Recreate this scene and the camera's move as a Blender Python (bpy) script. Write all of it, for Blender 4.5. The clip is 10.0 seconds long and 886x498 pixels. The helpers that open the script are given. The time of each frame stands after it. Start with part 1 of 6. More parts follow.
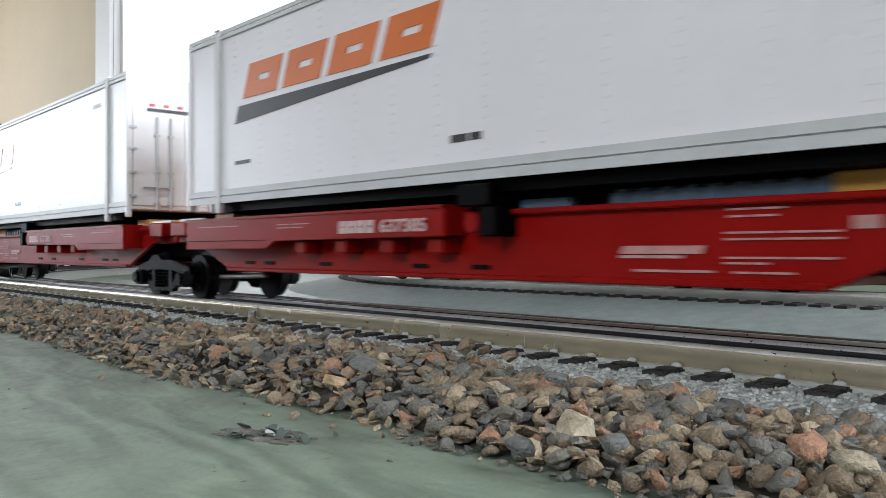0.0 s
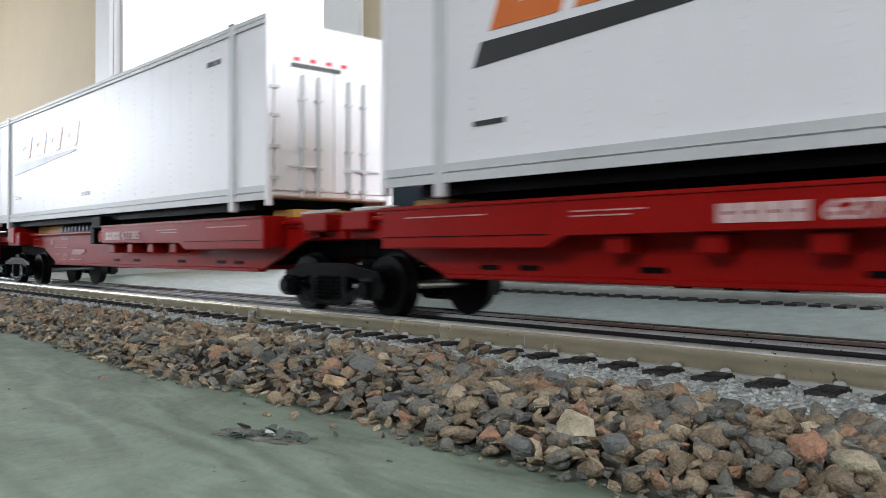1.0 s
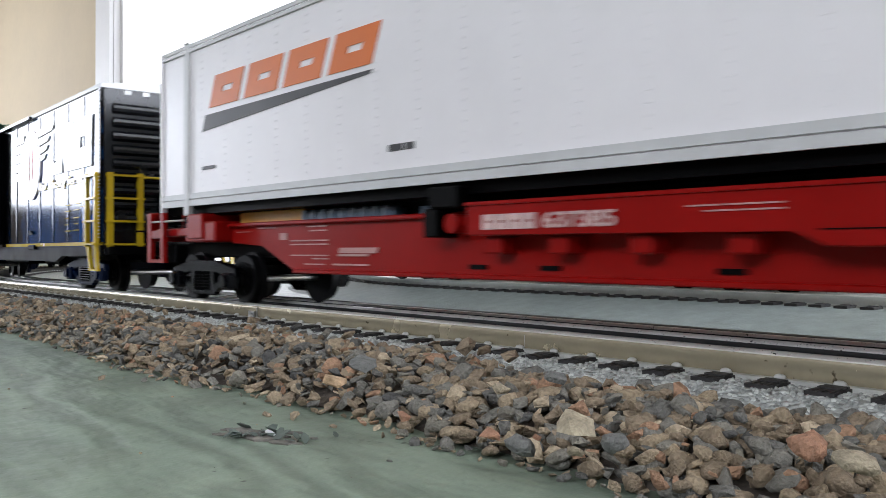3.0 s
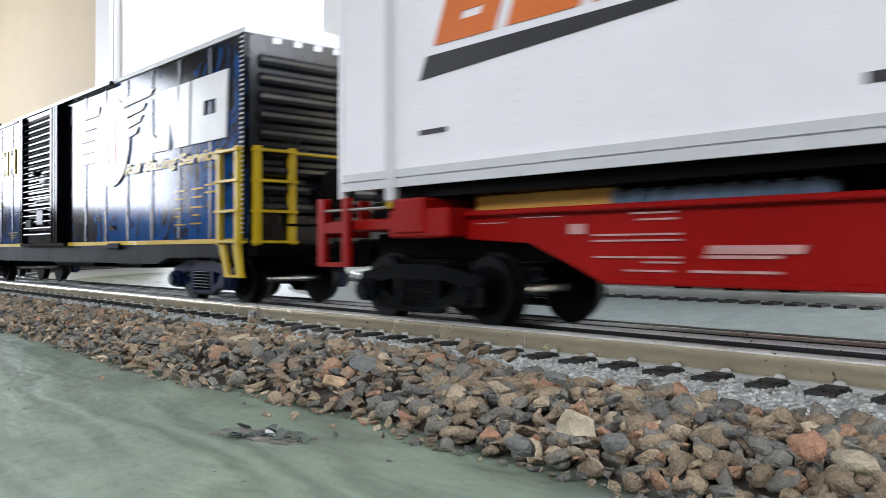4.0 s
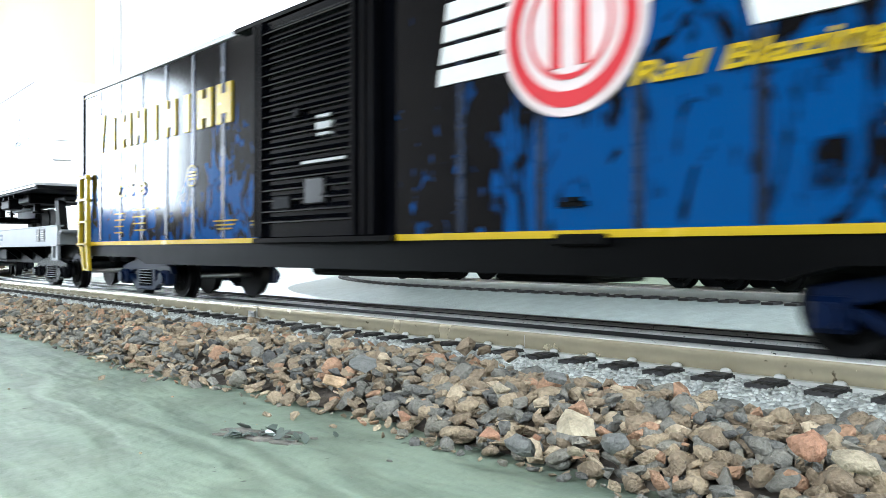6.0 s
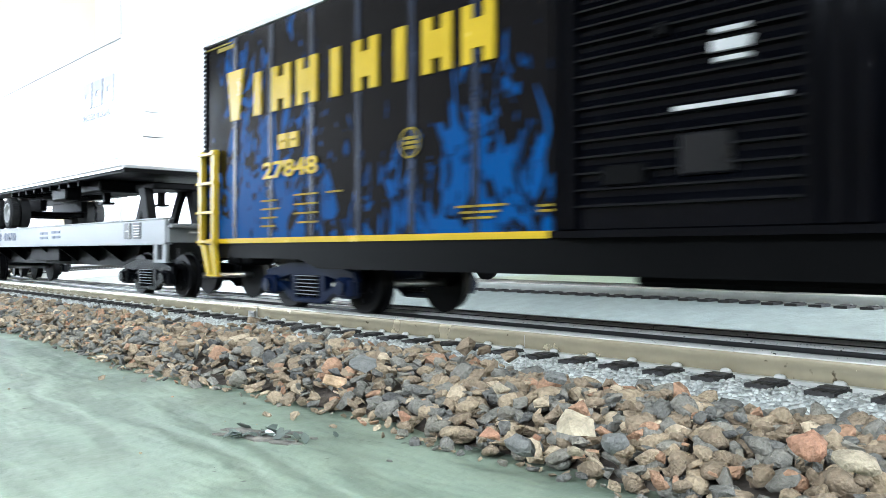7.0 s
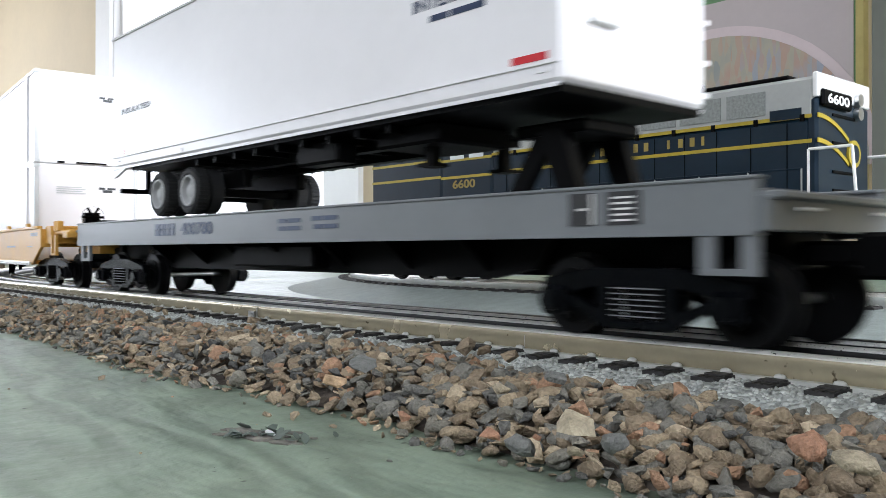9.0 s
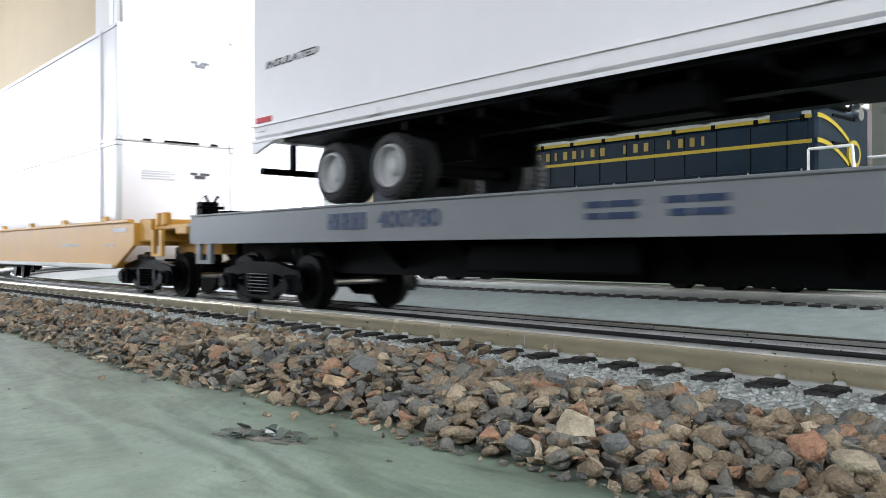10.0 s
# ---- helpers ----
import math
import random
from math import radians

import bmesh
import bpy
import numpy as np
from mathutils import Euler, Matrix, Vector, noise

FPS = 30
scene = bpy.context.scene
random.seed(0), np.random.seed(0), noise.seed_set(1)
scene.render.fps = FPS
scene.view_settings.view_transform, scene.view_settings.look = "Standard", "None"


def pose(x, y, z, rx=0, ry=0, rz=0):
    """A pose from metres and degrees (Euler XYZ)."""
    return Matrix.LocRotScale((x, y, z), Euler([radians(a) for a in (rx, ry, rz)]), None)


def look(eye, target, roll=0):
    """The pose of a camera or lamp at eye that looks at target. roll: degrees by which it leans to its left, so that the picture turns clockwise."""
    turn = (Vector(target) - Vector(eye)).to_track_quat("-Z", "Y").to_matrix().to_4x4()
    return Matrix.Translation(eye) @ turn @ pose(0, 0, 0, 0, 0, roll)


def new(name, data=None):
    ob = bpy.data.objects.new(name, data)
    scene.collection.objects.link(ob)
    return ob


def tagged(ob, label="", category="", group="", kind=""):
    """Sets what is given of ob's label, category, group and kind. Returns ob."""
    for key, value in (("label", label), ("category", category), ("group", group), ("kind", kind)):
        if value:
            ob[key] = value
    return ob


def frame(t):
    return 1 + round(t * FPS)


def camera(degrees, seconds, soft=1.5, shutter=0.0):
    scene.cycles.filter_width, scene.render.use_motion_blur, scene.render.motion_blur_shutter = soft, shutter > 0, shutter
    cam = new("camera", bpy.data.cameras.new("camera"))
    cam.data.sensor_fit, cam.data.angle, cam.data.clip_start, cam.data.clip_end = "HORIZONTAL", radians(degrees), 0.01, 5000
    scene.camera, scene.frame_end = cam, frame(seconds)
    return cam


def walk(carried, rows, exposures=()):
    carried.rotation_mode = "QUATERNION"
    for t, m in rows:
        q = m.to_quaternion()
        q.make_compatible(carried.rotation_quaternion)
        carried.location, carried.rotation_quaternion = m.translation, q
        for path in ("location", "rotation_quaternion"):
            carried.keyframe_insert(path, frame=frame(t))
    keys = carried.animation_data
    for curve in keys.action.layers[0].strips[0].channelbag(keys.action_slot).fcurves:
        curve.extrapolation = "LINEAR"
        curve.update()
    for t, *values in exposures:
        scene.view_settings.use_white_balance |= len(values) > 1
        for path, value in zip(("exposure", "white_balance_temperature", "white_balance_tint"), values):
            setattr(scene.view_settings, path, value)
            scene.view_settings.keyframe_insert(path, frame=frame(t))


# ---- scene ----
cam = camera(55.2, 10.0, soft=0.8, shutter=0.7)
EYE_Z = 0.031
cam_pose = look((0, 0, EYE_Z), (-math.cos(radians(41.61)), math.sin(radians(41.61)), EYE_Z + 0.0033))
walk(cam, [(0.0, cam_pose), (10.0, cam_pose)],
     exposures=[(0.0, -0.78, 6200, 14), (2.0, -0.76, 6200, 15), (2.7, -0.7, 6200, 17), (4.0, -0.33, 6150, 17), (4.5, -0.12, 6130, 17), (5.0, 0.28, 6040, 13), (5.5, 0.4, 5950, 9),
                (7.0, 0.65, 5850, 10), (7.6, 0.6, 5850, 10), (8.0, -0.42, 5950, 12), (8.5, -0.28, 6100, 13), (9.0, -0.4, 6150, 15), (10.0, -0.42, 6130, 15)])

# ---- light ----
world = bpy.data.worlds.new("sky")
scene.world = world
world.use_nodes = True
wn = world.node_tree.nodes
sky = wn.new("ShaderNodeTexSky")
sky.sky_type = 'NISHITA'
sky.sun_disc = False
sky.sun_elevation = radians(40)
sky.sun_rotation = radians(120)
world.node_tree.links.new(sky.outputs[0], wn["Background"].inputs[0])
wn["Background"].inputs[1].default_value = 0.12


def window_light(name, at, to, w, h, watts, col=(0.89, 0.965, 1.0)):
    """Daylight standing in a window's opening."""
    li = bpy.data.lights.new(name, 'AREA')
    li.shape, li.size, li.size_y, li.energy, li.color = 'RECTANGLE', w, h, watts, col
    ob = new(name, li)
    ob.matrix_world = look(at, to)
    return ob


# the room: x -7.2..2.2, y -3.3..1.62, z -0.85..1.95 (table top at z = 0)
RX0, RX1, RY0, RY1, RZ0, RZ1 = -7.2, 2.2, -3.3, 1.62, -0.85, 1.95
window_light("daylight_back", (-3.46, RY1 - 0.03, 0.75), (-3.46, 0, 0.45), 2.0, 1.4, 15)
window_light("daylight_right", (RX1 - 0.03, 0.75, 1.0), (0, 0.75, 0.4), 1.5, 1.3, 165)
# Front window is unseen, placed to light the near sides of the cars.
window_light("daylight_front", (0.65, RY0 + 0.03, 1.45), (0.1, 0, 0.1), 2.7, 0.75, 108)
window_light("daylight_left", (RX0 + 0.03, -1.0, 0.95), (0, -0.6, 0.3), 3.9, 1.1, 155)


# ---- materials ----
def mat(name, col, rough=0.5, metal=0.0, var=0.12, scale=60.0, bump=0.0, bscale=300.0, spec=0.5, col2=None, coat=0.0, rvar=0.1, island=False, obj=False):
    """A surface with colour variation at two scales, uneven gloss and fine relief."""
    m = bpy.data.materials.new(name)
    m.use_nodes = True
    n, l = m.node_tree.nodes, m.node_tree.links
    b = n["Principled BSDF"]
    tc = n.new("ShaderNodeTexCoord")
    n1 = n.new("ShaderNodeTexNoise")
    n1.inputs["Scale"].default_value, n1.inputs["Detail"].default_value = scale, 5
    n2 = n.new("ShaderNodeTexNoise")
    n2.inputs["Scale"].default_value, n2.inputs["Detail"].default_value = scale * 9, 3
    l.new(tc.outputs["Object"], n1.inputs["Vector"])
    l.new(tc.outputs["Object"], n2.inputs["Vector"])
    mx = n.new("ShaderNodeMath")
    mx.operation = 'MULTIPLY_ADD'
    mx.inputs[1].default_value = 0.4
    l.new(n2.outputs[0], mx.inputs[0])
    l.new(n1.outputs[0], mx.inputs[2])
    r = n.new("ShaderNodeValToRGB")
    r.color_ramp.elements[0].position, r.color_ramp.elements[1].position = 0.45, 0.95
    lo = [c * (1 - var) for c in col]
    hi = [min(1, c * (1 + var)) for c in (col2 or col)]
    r.color_ramp.elements[0].color, r.color_ramp.elements[1].color = (*lo, 1), (*hi, 1)
    l.new(mx.outputs[0], r.inputs[0])
    out = r.outputs[0]
    if obj or island:
        hs = n.new("ShaderNodeHueSaturation")
        src = n.new("ShaderNodeNewGeometry").outputs["Random Per Island"] if island else n.new("ShaderNodeObjectInfo").outputs["Random"]
        mr = n.new("ShaderNodeMapRange")
        mr.inputs["To Min"].default_value, mr.inputs["To Max"].default_value = 0.55, 1.35
        l.new(src, mr.inputs[0])
        l.new(mr.outputs[0], hs.inputs["Value"])
        l.new(out, hs.inputs["Color"])
        out = hs.outputs[0]
    l.new(out, b.inputs["Base Color"])
    rr = n.new("ShaderNodeMapRange")
    rr.inputs["To Min"].default_value, rr.inputs["To Max"].default_value = max(0.03, rough - rvar), min(1, rough + rvar)
    l.new(n1.outputs[0], rr.inputs[0])
    l.new(rr.outputs[0], b.inputs["Roughness"])
    b.inputs["Metallic"].default_value = metal
    b.inputs["Specular IOR Level"].default_value = spec
    b.inputs["Coat Weight"].default_value = coat
    if bump:
        n3 = n.new("ShaderNodeTexNoise")
        n3.inputs["Scale"].default_value, n3.inputs["Detail"].default_value = bscale, 6
        l.new(tc.outputs["Object"], n3.inputs["Vector"])
        bp = n.new("ShaderNodeBump")
        bp.inputs["Strength"].default_value, bp.inputs["Distance"].default_value = bump, 0.001
        l.new(n3.outputs[0], bp.inputs["Height"])
        l.new(bp.outputs[0], b.inputs["Normal"])
    return m


def glow(name, col, strength):
    m = bpy.data.materials.new(name)
    m.use_nodes = True
    n = m.node_tree.nodes
    n.remove(n["Principled BSDF"])
    e = n.new("ShaderNodeEmission")
    e.inputs[0].default_value, e.inputs[1].default_value = (*col, 1), strength
    m.node_tree.links.new(e.outputs[0], n["Material Output"].inputs[0])
    return m


M_WALL = mat("beige_wall", (0.6, 0.5, 0.34), 0.75, var=0.04, scale=3, bump=0.15, bscale=60)
# Unseen walls, kept dark to cut fill light and reflections.
M_DARKWALL = mat("dark_unseen_wall", (0.15, 0.135, 0.12), 0.7, var=0.04, scale=3)
M_WHITE = mat("white_trim_paint", (0.8, 0.8, 0.78), 0.45, var=0.03, scale=5)
M_CEIL = mat("ceiling_paint", (0.8, 0.79, 0.76), 0.85, var=0.03, scale=3)
M_FLOOR = mat("brown_carpet", (0.25, 0.2, 0.16), 0.95, var=0.2, scale=8, bump=0.5, bscale=120)
M_SKYGLOW = glow("bright_daylight", (0.95, 0.97, 1.0), 3.8)
M_TABLE = mat("green_table_paint", (0.150, 0.199, 0.155), 0.40, var=0.16, scale=9, bump=0.75, bscale=130, rvar=0.14, col2=(0.18, 0.218, 0.165), spec=0.2)


def brush_swirls(m):
    """Adds broad swirling brush marks to the paint's colour and relief."""
    n, l = m.node_tree.nodes, m.node_tree.links
    b = n["Principled BSDF"]
    tc = n.new("ShaderNodeTexCoord")
    mp = n.new("ShaderNodeMapping")
    mp.inputs["Scale"].default_value = (1.0, 2.6, 1.0)
    mp.inputs["Rotation"].default_value = (0, 0, radians(28))
    w = n.new("ShaderNodeTexWave")
    w.wave_type = 'RINGS'
    w.inputs["Scale"].default_value, w.inputs["Distortion"].default_value = 9.0, 14.0
    w.inputs["Detail"].default_value, w.inputs["Detail Scale"].default_value = 4.0, 1.6
    l.new(tc.outputs["Object"], mp.inputs[0])
    l.new(mp.outputs[0], w.inputs["Vector"])
    old = b.inputs["Base Color"].links[0].from_socket
    hs = n.new("ShaderNodeHueSaturation")
    mr = n.new("ShaderNodeMapRange")
    mr.inputs["To Min"].default_value, mr.inputs["To Max"].default_value = 0.83, 1.13
    l.new(w.outputs["Fac"], mr.inputs[0])
    l.new(mr.outputs[0], hs.inputs["Value"])
    l.new(old, hs.inputs["Color"])
    l.new(hs.outputs[0], b.inputs["Base Color"])
    bp = n.new("ShaderNodeBump")
    bp.inputs["Strength"].default_value, bp.inputs["Distance"].default_value = 0.4, 0.001
    l.new(w.outputs["Fac"], bp.inputs["Height"])
    l.new(b.inputs["Normal"].links[0].from_socket, bp.inputs["Normal"])
    l.new(bp.outputs[0], b.inputs["Normal"])


brush_swirls(M_TABLE)
M_ROADBED = mat("grey_roadbed_plastic", (0.36, 0.375, 0.35), 0.42, var=0.22, scale=420, bump=0.35, bscale=900)


def granules(m, scale, depth):
    """Moulded pebble relief for the roadbed."""
    n, l = m.node_tree.nodes, m.node_tree.links
    b = n["Principled BSDF"]
    tc, v = n.new("ShaderNodeTexCoord"), n.new("ShaderNodeTexVoronoi")
    v.feature = 'SMOOTH_F1'
    v.inputs["Scale"].default_value, v.inputs["Smoothness"].default_value = scale, 0.4
    l.new(tc.outputs["Object"], v.inputs["Vector"])
    bp = n.new("ShaderNodeBump")
    bp.invert = True
    bp.inputs["Strength"].default_value, bp.inputs["Distance"].default_value = 0.9, depth
    l.new(v.outputs["Distance"], bp.inputs["Height"])
    l.new(b.inputs["Normal"].links[0].from_socket, bp.inputs["Normal"])
    l.new(bp.outputs[0], b.inputs["Normal"])


M_ROADBED_FAR = mat("grey_siding_plastic", (0.235, 0.265, 0.255), 0.65, var=0.16, scale=160, bump=0.4, bscale=700, spec=0.3)
granules(M_ROADBED, 700, 0.0011)


def specks(m, scale, amount, dark):
    """Small dark spots of dirt."""
    n, l = m.node_tree.nodes, m.node_tree.links
    b = n["Principled BSDF"]
    tc, v, nz = n.new("ShaderNodeTexCoord"), n.new("ShaderNodeTexNoise"), n.new("ShaderNodeTexNoise")
    v.inputs["Scale"].default_value, v.inputs["Detail"].default_value = scale, 2
    nz.inputs["Scale"].default_value = scale * 0.12
    l.new(tc.outputs["Object"], v.inputs["Vector"])
    l.new(tc.outputs["Object"], nz.inputs["Vector"])
    ad = n.new("ShaderNodeMath")
    ad.operation = 'MULTIPLY_ADD'
    ad.inputs[1].default_value = 0.6
    l.new(nz.outputs[0], ad.inputs[0])
    l.new(v.outputs[0], ad.inputs[2])
    r = n.new("ShaderNodeMapRange")
    r.inputs["From Min"].default_value, r.inputs["From Max"].default_value = amount, amount + 0.05
    l.new(ad.outputs[0], r.inputs[0])
    mx = n.new("ShaderNodeMixRGB")
    mx.inputs[2].default_value = (*dark, 1)
    l.new(r.outputs[0], mx.inputs[0])
    l.new(b.inputs["Base Color"].links[0].from_socket, mx.inputs[1])
    l.new(mx.outputs[0], b.inputs["Base Color"])


M_TIE = mat("black_tie_plastic", (0.026, 0.024, 0.023), 0.6, var=0.25, scale=200, bump=0.3, bscale=900)
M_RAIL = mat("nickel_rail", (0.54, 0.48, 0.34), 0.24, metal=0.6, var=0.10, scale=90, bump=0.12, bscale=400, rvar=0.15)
M_RAILTOP = mat("worn_highlit_rail", (0.90, 0.88, 0.83), 0.36, metal=0.6, var=0.12, scale=140, bump=0.2, bscale=700)
M_SIDERAIL = mat("dull_grey_rail", (0.52, 0.54, 0.52), 0.5, metal=0.2, var=0.12, scale=120)
M_SPIKE = mat("pale_spike_plastic", (0.44, 0.44, 0.41), 0.5, var=0.15, scale=300)
M_TRUCKBLK = mat("gloss_black_casting", (0.002, 0.0024, 0.0035), 0.25, var=0.3, scale=120, spec=0.12)
M_LOADBLUE = mat("blue_steel_load", (0.10, 0.15, 0.21), 0.32, var=0.25, scale=90)
specks(M_RAILTOP, 3200, 1.0, (0.02, 0.018, 0.015))
specks(M_RAIL, 500, 1.03, (0.16, 0.13, 0.08))
specks(M_TABLE, 330, 1.06, (0.05, 0.055, 0.045))
M_RAILBLK = mat("black_and_shaded_rail", (0.010, 0.010, 0.010), 0.4, metal=0.0, var=0.2, scale=90)
M_STONE = mat("shaded_gravel", (0.085, 0.07, 0.055), 0.9, var=0.3, scale=160, bump=0.6, bscale=700, col2=(0.12, 0.095, 0.075), island=True)
M_RED = mat("red_car_paint", (0.28, 0.005, 0.0035), 0.32, var=0.12, scale=40, spec=0.18, bump=0.08, bscale=500)
M_WHITEBOX = mat("white_container_paint", (0.88, 0.85, 0.865), 0.32, var=0.03, scale=20, bump=0.06, bscale=260)
M_GREYTRIM = mat("grey_container_rail", (0.60, 0.60, 0.60), 0.4, var=0.08, scale=60)
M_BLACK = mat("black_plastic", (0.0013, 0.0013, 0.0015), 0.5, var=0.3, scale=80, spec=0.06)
M_WHEEL = mat("dark_steel_wheel", (0.0035, 0.0035, 0.004), 0.45, metal=0.0, var=0.3, scale=120, spec=0.15)
M_STEEL = mat("bright_steel_axle", (0.6, 0.6, 0.6), 0.3, metal=1.0, var=0.1, scale=80)
M_YELLOW = mat("yellow_paint", (0.50, 0.345, 0.012), 0.24, var=0.08, scale=60)
M_YPRINT = mat("dull_yellow_print", (0.24, 0.18, 0.02), 0.17, var=0.1, scale=60)
M_DULLSTEEL = mat("dull_steel_edge", (0.20, 0.20, 0.21), 0.45, var=0.3, scale=400)
M_ENDBLK = mat("satin_black_paint", (0.004, 0.005, 0.007), 0.26, var=0.3, scale=50, spec=0.45, rvar=0.08)
M_FADED = mat("faded_print", (0.52, 0.27, 0.25), 0.5, var=0.2, scale=300)
M_FADEDWHT = mat("faded_white_print", (0.62, 0.44, 0.42), 0.5, var=0.2, scale=300)
M_BOXBLK = mat("gloss_black_paint", (0.0018, 0.002, 0.003), 0.12, var=0.3, scale=50, spec=0.2, rvar=0.05)
M_GREY = mat("light_grey_car_paint", (0.185, 0.195, 0.205), 0.34, var=0.06, scale=50)
M_TTX = mat("yellow_ochre_paint", (0.62, 0.33, 0.06), 0.42, var=0.1, scale=50)
M_RIM = mat("grey_plastic_rim", (0.42, 0.42, 0.42), 0.5, var=0.06, scale=80)
M_ORANGE = mat("orange_print", (0.72, 0.17, 0.03), 0.4, var=0.06, scale=60, coat=0.5)
M_PRINTBLK = mat("black_print", (0.03, 0.03, 0.032), 0.45, var=0.1, scale=60, coat=0.25)
M_PRINTWHT = mat("white_print", (0.78, 0.77, 0.75), 0.17, var=0.06, scale=60)
M_PRINTNAVY = mat("navy_print", (0.022, 0.04, 0.09), 0.4, var=0.08, scale=60)
M_PRINTRED = mat("red_print", (0.62, 0.05, 0.06), 0.17, var=0.08, scale=60)


# ---- mesh helpers ----
def part(name, bm, material, parent=None, label="", smooth=False):
    me = bpy.data.meshes.new(name)
    bm.to_mesh(me)
    bm.free()
    for m_ in (material if isinstance(material, (list, tuple)) else [material]):
        me.materials.append(m_)
    if smooth:
        me.polygons.foreach_set("use_smooth", [True] * len(me.polygons))
    ob = new(name, me)
    if parent:
        ob.parent = parent
    if label:
        ob["label"] = label
    return ob


def box(bm, x0, x1, y0, y1, z0, z1, bevel=0.0, mi=0):
    vs = [bm.verts.new((x, y, z)) for x in (x0, x1) for y in (y0, y1) for z in (z0, z1)]
    fs = [bm.faces.new([vs[i] for i in f]) for f in ((0, 1, 3, 2), (4, 6, 7, 5), (0, 4, 5, 1), (2, 3, 7, 6), (0, 2, 6, 4), (1, 5, 7, 3))]
    for f in fs:
        f.material_index = mi
    if bevel:
        es = list({e for f in fs for e in f.edges})
        bmesh.ops.bevel(bm, geom=es, offset=bevel, segments=1, affect='EDGES', material=mi)
    return bm


def boxes(*items, bevel=0.0):
    bm = bmesh.new()
    for it in items:
        box(bm, *it, bevel=bevel)
    return bm


def prism(bm, pts, a0, a1, axis='y', mi=0, bevel=0.0):
    """Extrude an outline: axis 'y' takes (x, z) points, 'x' takes (y, z), 'z' takes (x, y)."""
    def put(p, a):
        return {'y': (p[0], a, p[1]), 'x': (a, p[0], p[1]), 'z': (p[0], p[1], a)}[axis]
    v0 = [bm.verts.new(put(p, a0)) for p in pts]
    v1 = [bm.verts.new(put(p, a1)) for p in pts]
    n = len(pts)
    fs = [bm.faces.new(v0), bm.faces.new(v1[::-1])]
    for i in range(n):
        fs.append(bm.faces.new((v0[i], v1[i], v1[(i + 1) % n], v0[(i + 1) % n])))
    for f in fs:
        f.material_index = mi
    if bevel:
        es = list({e for f in fs[:2] for e in f.edges})
        bmesh.ops.bevel(bm, geom=es, offset=bevel, segments=1, affect='EDGES', material=mi)
    bmesh.ops.recalc_face_normals(bm, faces=bm.faces)
    return bm


def cyl(bm, at, r, h, axis='y', seg=24, r2=None, mi=0):
    rot = {'y': Matrix.Rotation(radians(90), 4, 'X'), 'x': Matrix.Rotation(radians(90), 4, 'Y'), 'z': Matrix()}[axis]
    g = bmesh.ops.create_cone(bm, cap_ends=True, segments=seg, radius1=r, radius2=r if r2 is None else r2, depth=h, matrix=Matrix.Translation(at) @ rot)
    for f in {f for v in g['verts'] for f in v.link_faces}:
        f.material_index = mi
    return bm


def rod(bm, p, q, r, seg=8):
    p, q = Vector(p), Vector(q)
    d = q - p
    m = Matrix.Translation((p + q) / 2) @ d.to_track_quat('Z', 'Y').to_matrix().to_4x4()
    bmesh.ops.create_cone(bm, cap_ends=True, segments=seg, radius1=r, radius2=r, depth=d.length, matrix=m)
    return bm


def empty(name, m=None):
    ob = new(name)
    ob.empty_display_size = 0.01
    if m:
        ob.matrix_world = m
    return ob


def lettering(name, body, height, width, material, parent, at, face='near', depth=0.00025, shear=0.0, weight=0.0, label=""):
    """Raised print: the built-in font scaled to a height and a width, on a near (-y) or front (+x) face; at = lower left corner."""
    cu = bpy.data.curves.new(name, 'FONT')
    cu.body, cu.size, cu.extrude, cu.shear, cu.offset = body, 1.0, 0.01, shear, weight
    tmp = bpy.data.objects.new(name, cu)
    me = bpy.data.meshes.new_from_object(tmp)
    bpy.data.objects.remove(tmp)
    co = np.array([v.co[:] for v in me.vertices])
    lo, hi = co.min(0), co.max(0)
    sx, sy = width / (hi[0] - lo[0]), height / (hi[1] - lo[1])
    for v in me.vertices:
        a, b_, c = (v.co.x - lo[0]) * sx, (v.co.y - lo[1]) * sy, depth * (1 if v.co.z > 0 else 0)
        v.co = (at[0] + a, at[1] - c, at[2] + b_) if face == 'near' else (at[0] + c, at[1] + a, at[2] + b_)
    me.materials.append(material)
    ob = new(name, me)
    ob.parent = parent
    if label:
        ob["label"] = label
    return ob


def bars(name, rows, material, parent, y, label="", thick=0.0002):
    """Unreadable print as plain bars: rows of x0, x1, z0, z1 on the near side at y."""
    rnd = random.Random(len(rows))
    for x0, x1, z0, z1 in rows:
        # one bar for each word
        cut = x0 + (x1 - x0) * rnd.uniform(0.35, 0.65)
        gap = 0.0007 if x1 - x0 > 0.006 else 0.0
        for a, b in (((x0, cut - gap), (cut, x1)) if gap else ((x0, x1),)):
            part(name, boxes((a, b, y - thick, y + 0.0001, z0, z1)), material, parent, label)


# ---- the train's way ----
SPEED, TRACK_Y, BEND_X, BEND_R, RAIL_Z = 0.1189, 0.1615, -0.56, 0.914, 0.012
CLOCK = ((0.0, 0.0), (2.7, 2.6325), (3.8, 3.7435), (5.7, 5.72), (6.8, 6.84), (10.0, 10.04))


def travelled(t):
    return SPEED * float(np.interp(t, [c[0] for c in CLOCK], [c[1] for c in CLOCK]))


def on_track(s):
    """Place on the track's centre line: straight, then a bend away to the far side."""
    if s >= BEND_X:
        return Vector((s, TRACK_Y, RAIL_Z))
    a = (BEND_X - s) / BEND_R
    return Vector((BEND_X - BEND_R * math.sin(a), TRACK_Y + BEND_R * (1 - math.cos(a)), RAIL_Z))


